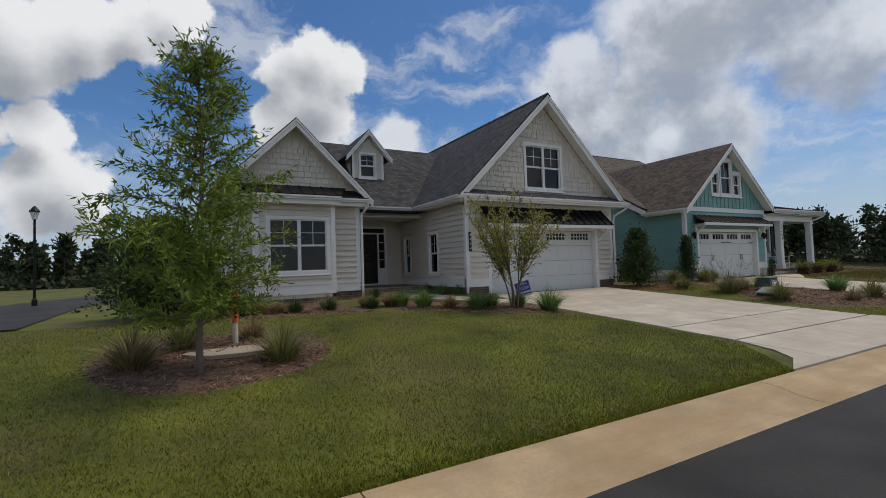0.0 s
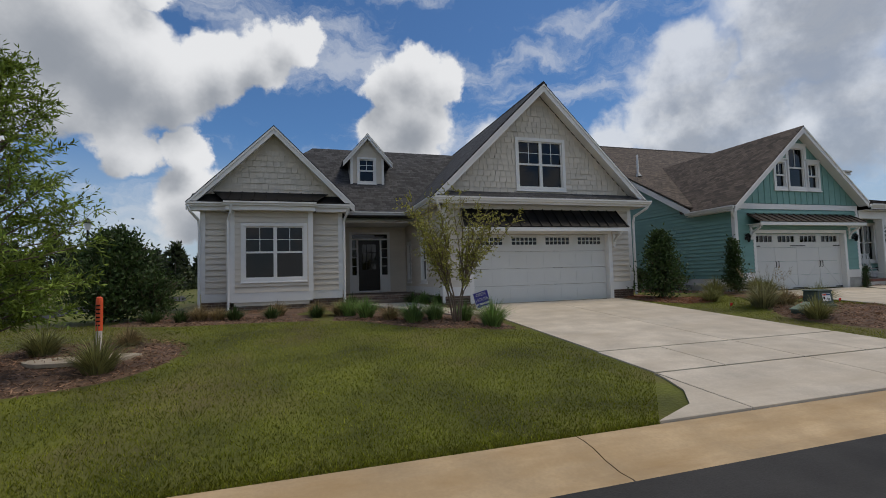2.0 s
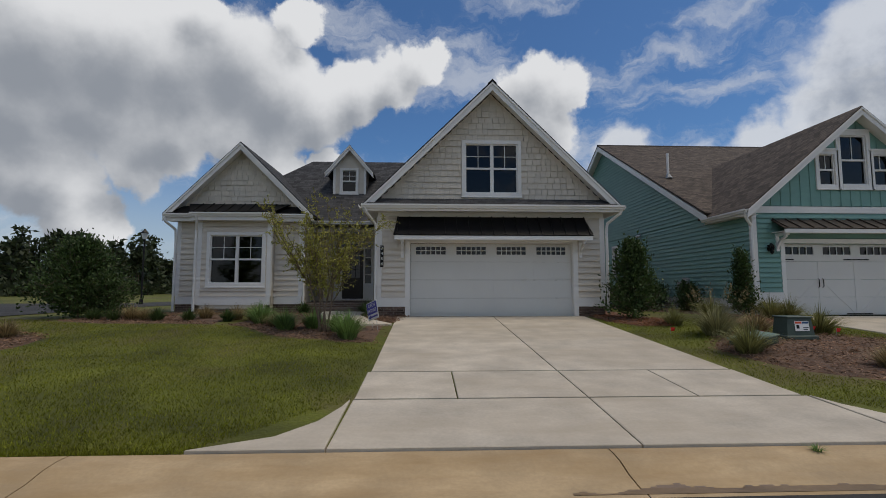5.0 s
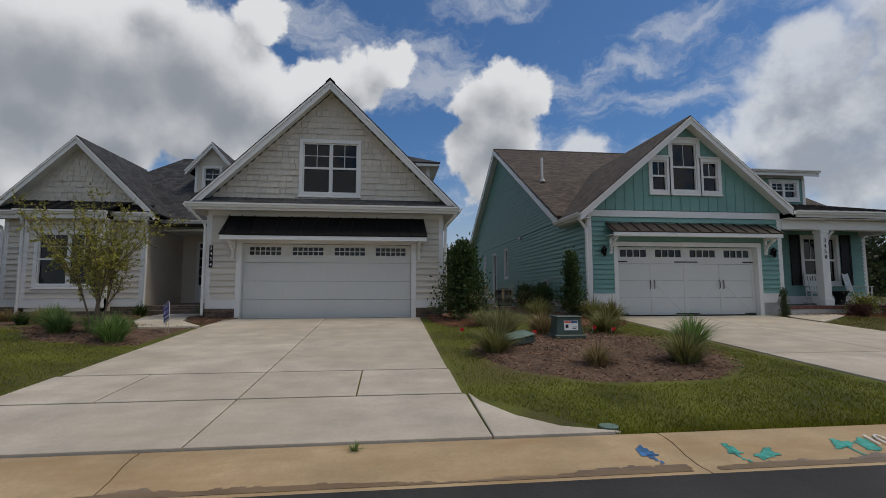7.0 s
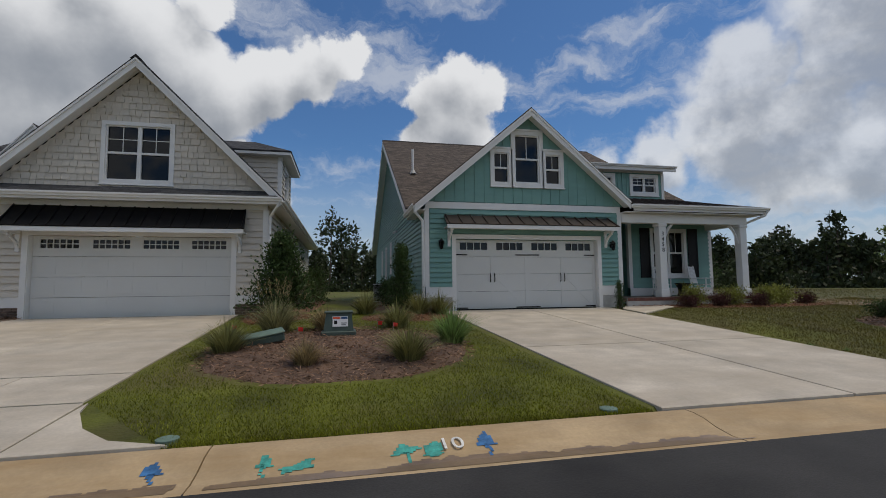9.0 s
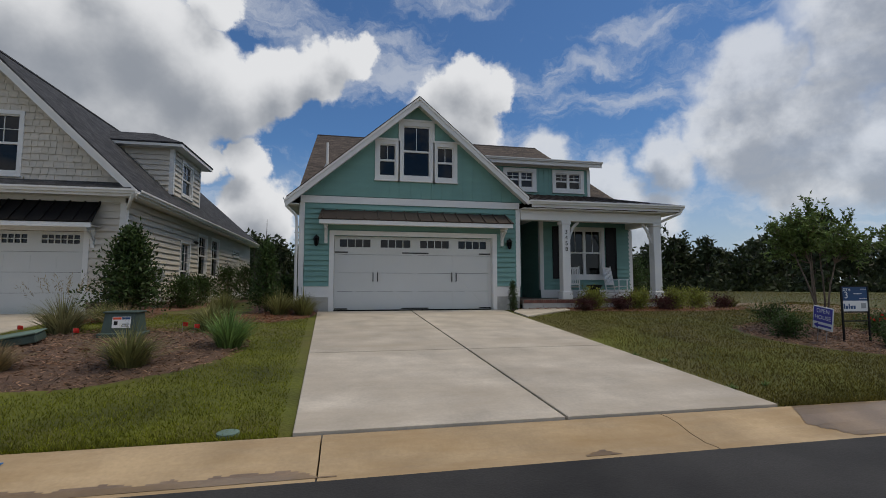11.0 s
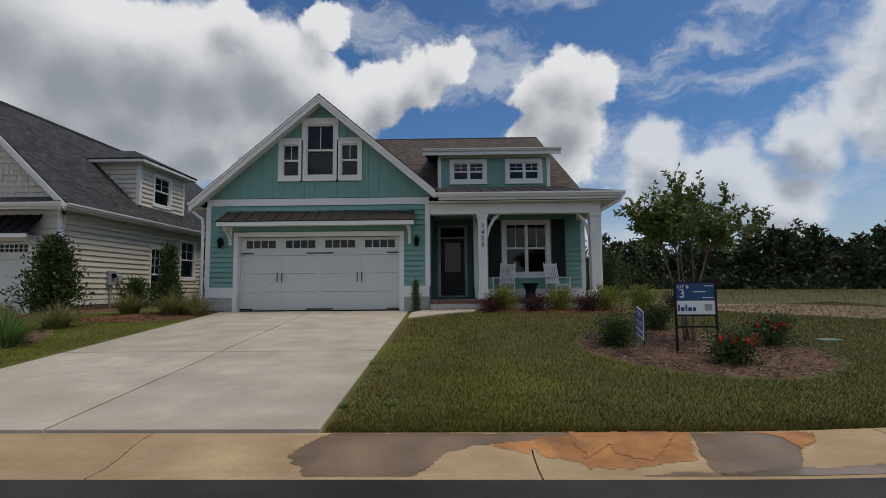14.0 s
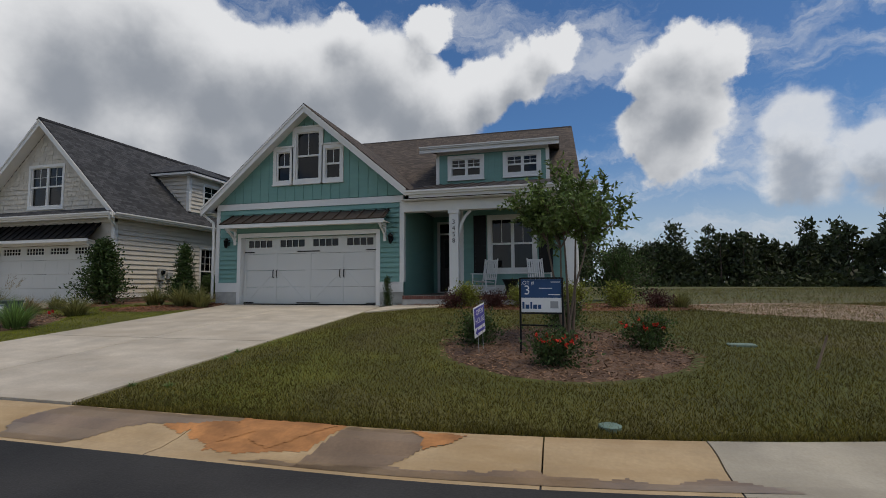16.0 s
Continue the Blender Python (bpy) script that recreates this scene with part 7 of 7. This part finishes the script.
def yard_sign(x, y, turn, lean, label, words):
    z = gz(x, y)
    T = thing("yard_sign", x, y, z, label, "sign", "open house signs")
    q = pose(x, y, z, 0, lean, turn)
    bm = bmesh.new()
    for s in (-0.1, 0.1):
        tube(bm, [q @ Vector((s, 0, -0.08)), q @ Vector((s, 0, 0.62))], 0.005, 5)
    part("stake", bm, GREYMETAL, T)
    bm = bmesh.new()
    box(bm, -0.23, 0.23, -0.008, 0.002, 0.28, 0.72, 0.003)
    bm.transform(q)
    part("board", bm, SIGNWHITE, T)
    for face in (q @ Matrix.Translation((0, 0, 0)), q @ pose(0, -0.006, 0, 0, 0, 180)):
        bm = bmesh.new()
        box(bm, -0.21, 0.21, -0.012, -0.0085, 0.42, 0.70)
        bm.transform(face)
        part("field", bm, SIGNPURPLE, T)
        bm = bmesh.new()
        prism(bm, [face @ Vector(p) for p in ((-0.2, -0.012, 0.35), (-0.1, -0.012, 0.295), (-0.1, -0.012, 0.33), (0.2, -0.012, 0.33), (0.2, -0.012, 0.37), (-0.1, -0.012, 0.37), (-0.1, -0.012, 0.405))], face.to_3x3() @ Vector((0, 0.003, 0)))
        part("arrow", bm, SIGNPURPLE, T)
        for k, wd in enumerate(("OPEN", "HOUSE") if words else ()):
            text_mesh("lettering", wd, 0.115, face @ pose(0, -0.0125, 0.63 - k * 0.125, 90, 0, 0), SIGNWHITE, T, 0.001)


def rocking_chair(x, y, z, turn):
    T = thing("rocking_chair", 0, 0, 0, "white wooden slat-backed rocking chair on the porch", "chair", "porch rocking chairs")

    def stick(name, p, q, r):
        bm = bmesh.new()
        tube(bm, [p, q], r, 6)
        part(name, bm, WHITE, T)
    for s in (-0.26, 0.26):
        stick("front_leg", (s, -0.25, 0.05), (s, -0.26, 0.66), 0.022)
        stick("back_post", (s, 0.2, 0.05), (s * 0.95, 0.42, 1.16), 0.022)
        bm = bmesh.new()
        tube(bm, [(s, -0.45, 0.09), (s, -0.2, 0.035), (s, 0.1, 0.022), (s, 0.4, 0.06), (s, 0.6, 0.12)], 0.022, 6)
        part("rocker", bm, WHITE, T)
        bm = bmesh.new()
        box(bm, s - 0.045, s + 0.045, -0.32, 0.3, 0.655, 0.68, 0.006)
        part("armrest", bm, WHITE, T)
        stick("stretcher", (s, -0.25, 0.22), (s, 0.24, 0.22), 0.014)
    for k in range(8):
        bm = bmesh.new()
        box(bm, -0.24, 0.24, -0.26 + k * 0.062, -0.21 + k * 0.062, 0.425 - k * 0.006, 0.445 - k * 0.006, 0.004)
        part("seat_slat", bm, WHITE, T)
    for k in range(6):
        u = -0.19 + 0.076 * k
        bm = bmesh.new()
        prism(bm, [(u - 0.024, 0.27, 0.5), (u + 0.024, 0.27, 0.5), (u + 0.024, 0.40, 1.08), (u - 0.024, 0.40, 1.08)], (0, 0.014, 0))
        part("back_slat", bm, WHITE, T)
    for zz, yy in ((1.08, 0.395), (0.5, 0.262)):
        bm = bmesh.new()
        box(bm, -0.24, 0.24, yy, yy + 0.03, zz - 0.03, zz + 0.045, 0.006)
        part("back_rail", bm, WHITE, T)
    stick("stretcher", (-0.26, -0.25, 0.28), (0.26, -0.25, 0.28), 0.014)
    T.matrix_basis = pose(x, y, z, 0, 0, turn)
    return T


marker(0.74, 8.55)
stone(0.75, 7.85)
pedestal(17.38, 8.4)
handhole(16.05, 7.75)
for p in ((15.9, 3.52), (20.35, 3.5), (31.9, 3.75)):
    valve(*p)
for p in ((16.6, 8.3), (18.2, 8.9), (18.5, 8.6), (15.2, 9.2)):
    flag(*p)
lot_sign(30.93, 6.23, 31.53, 6.2)
yard_sign(30.35, 6.2, -100, 8, "purple and white open house arrow sign", True)
yard_sign(8.5, 10.3, -50, -16, "leaning purple and white open house sign", True)
chair = rocking_chair(29.15, 14.0, 1.14, -28)
copy_thing(chair, pose(30.9, 14.0, 1.14, 0, 0, 25))
T = thing("side_table", 30.0, 13.95, 1.14, "dark waisted drum table between rocking chairs", "table")
bm = bmesh.new()
tube(bm, [(30.0, 13.95, 1.14), (30.0, 13.95, 1.3), (30.0, 13.95, 1.42), (30.0, 13.95, 1.6)], [0.2, 0.15, 0.17, 0.26], 18)
part("pedestal", bm, IRON, T, smooth=False)
bm = bmesh.new()
tube(bm, [(30.0, 13.95, 1.6), (30.0, 13.95, 1.63)], 0.28, 20)
part("top", bm, IRON, T)

# vent pipe and wall fittings
V1 = thing("vent_pipe", 20.43, 18.6, 6.5, "white plastic vent pipe on a brown shingle roof", "vent pipe")
bm = bmesh.new()
tube(bm, [(20.43, 18.6, 6.5), (20.43, 18.6, 7.65)], 0.055, 10)
part("pipe", bm, WHITE, V1)
bm = bmesh.new()
tube(bm, [(20.43, 18.55, 6.5), (20.43, 18.6, 6.72)], [0.16, 0.075], 10)
part("flashing", bm, GREYMETAL, V1)


def meter(x, y, z, s, label):
    T = thing("electric_meter", x, y, z, label, "meter", "utility meters")
    x0, x1 = (x, x + 0.14) if s > 0 else (x - 0.14, x)
    bm = bmesh.new()
    box(bm, x0, x1, y - 0.16, y + 0.16, z - 0.25, z + 0.25, 0.012)
    part("cabinet", bm, GREYMETAL, T)
    bm = bmesh.new()
    tube(bm, [(x + s * 0.14, y, z + 0.08), (x + s * 0.22, y, z + 0.08)], [0.09, 0.075], 12)
    part("dial", bm, GLASS, T)
    bm = bmesh.new()
    tube(bm, [(x + s * 0.06, y, z - 0.25), (x + s * 0.06, y, gz(x, y) - 0.05)], 0.03, 8)
    part("conduit", bm, GREYMETAL, T)
    bm = bmesh.new()
    box(bm, x0, x1 - 0.03 if s > 0 else x1, y + 0.3, y + 0.55, z - 0.2, z + 0.1, 0.01)
    part("junction_box", bm, GREYMETAL, T)


meter(15.28, 15.2, 1.95, 1, "grey electric meter box on greige siding")
meter(19.94, 16.6, 1.85, -1, "grey electric meter box on teal siding")
for (x, y, z, s) in ((19.94, 20.4, 4.2, -1), (15.29, 18.75, 3.35, 1)):
    T = thing("flood_light", x, y, z, "small wall light fixture on house siding", "wall light", "side wall lights")
    bm = bmesh.new()
    tube(bm, [(x, y, z), (x + s * 0.05, y, z)], 0.06, 10)
    part("mount", bm, GREYMETAL, T)
    for k in (-0.07, 0.07):
        bm = bmesh.new()
        tube(bm, [(x + s * 0.05, y, z), (x + s * 0.1, y + k, z - 0.02), (x + s * 0.17, y + k * 1.4, z - 0.08)], [0.02, 0.045, 0.055], 10)
        part("lamp_head", bm, WHITE if s < 0 else IRON, T)
# lamp post by the side street
L = thing("street_lamp", -5.2, 24.0, 0.85, "black lamp post with a lantern head", "street lamp")
bm = bmesh.new()
tube(bm, [(-5.2, 24, 0.8), (-5.2, 24, 1.1), (-5.2, 24, 1.15), (-5.2, 24, 4.3)], [0.1, 0.09, 0.05, 0.04], 10)
part("pole", bm, IRON, L)
bm = bmesh.new()
tube(bm, [(-5.2, 24, 4.3), (-5.2, 24, 4.6)], [0.09, 0.17], 6)
part("lantern", bm, SIGNWHITE, L)
bm = bmesh.new()
tube(bm, [(-5.2, 24, 4.6), (-5.2, 24, 4.64), (-5.2, 24, 4.85)], [0.2, 0.19, 0.02], 6)
part("cap", bm, IRON, L)


def condenser(x, y):
    """An outdoor cooling unit: louvred case, corner posts, fan grille on top."""
    z = gz(x, y)
    T = thing("air_conditioner", x, y, z, "dark grey louvred cooling unit beside the teal house", "air conditioner")
    bm = bmesh.new()
    box(bm, x - 0.46, x + 0.46, y - 0.46, y + 0.46, z - 0.05, z + 0.07, 0.01)
    part("pad", bm, STUCCO, T)
    bm = bmesh.new()
    box(bm, x - 0.36, x + 0.36, y - 0.36, y + 0.36, z + 0.07, z + 0.84, 0.03)
    part("case", bm, IRON, T)
    for k in range(12):
        bm = bmesh.new()
        box(bm, x - 0.375, x + 0.375, y - 0.375, y + 0.375, z + 0.13 + k * 0.056, z + 0.15 + k * 0.056)
        part("louvre", bm, GREYMETAL, T)
    bm = bmesh.new()
    box(bm, x - 0.39, x + 0.39, y - 0.39, y + 0.39, z + 0.842, z + 0.9, 0.012)
    part("top_cover", bm, GREYMETAL, T)
    bm = bmesh.new()
    tube(bm, [(x, y, z + 0.9), (x, y, z + 0.925)], [0.29, 0.27], 18)
    part("fan_grille", bm, IRON, T)


def meter_lid(x, y):
    z = gz(x, y)
    bm = bmesh.new()
    box(bm, x - 0.19, x + 0.19, y - 0.11, y + 0.11, z - 0.05, z + 0.03, 0.012)
    tagged(part("meter_lid", bm, LIDGREEN), "flat green meter box lid set in the grass", "valve cover")


def weed(places):
    proto = clump("weed", 0.11, 0.10, 60, GREENGRASS, 12, "small green weed at a concrete edge", 0.9, 0.006, group="edge weeds")
    for i, (x, y) in enumerate(places):
        z = max(gz(x, y), drive_z(x, y)) + 0.02
        m = pose(x, y, z, 0, 0, i * 71)
        if i == 0:
            proto.matrix_basis = m
        else:
            copy_thing(proto, m)


condenser(19.3, 21.54)
meter_lid(34.19, 7.48)
sx, sy = 34.57, 6.18
bm = bmesh.new()
tube(bm, [(sx, sy, gz(sx, sy) - 0.05), (sx + 0.2, sy + 0.1, gz(sx, sy) + 0.42)], [0.018, 0.012], 6)
tagged(part("stake", bm, BARK), "leaning brown wooden stake in rough grass", "stake")
weed([(26.26, 6.08), (26.31, 4.06), (26.46, 5.55), (26.85, 4.09), (13.31, 3.21)])
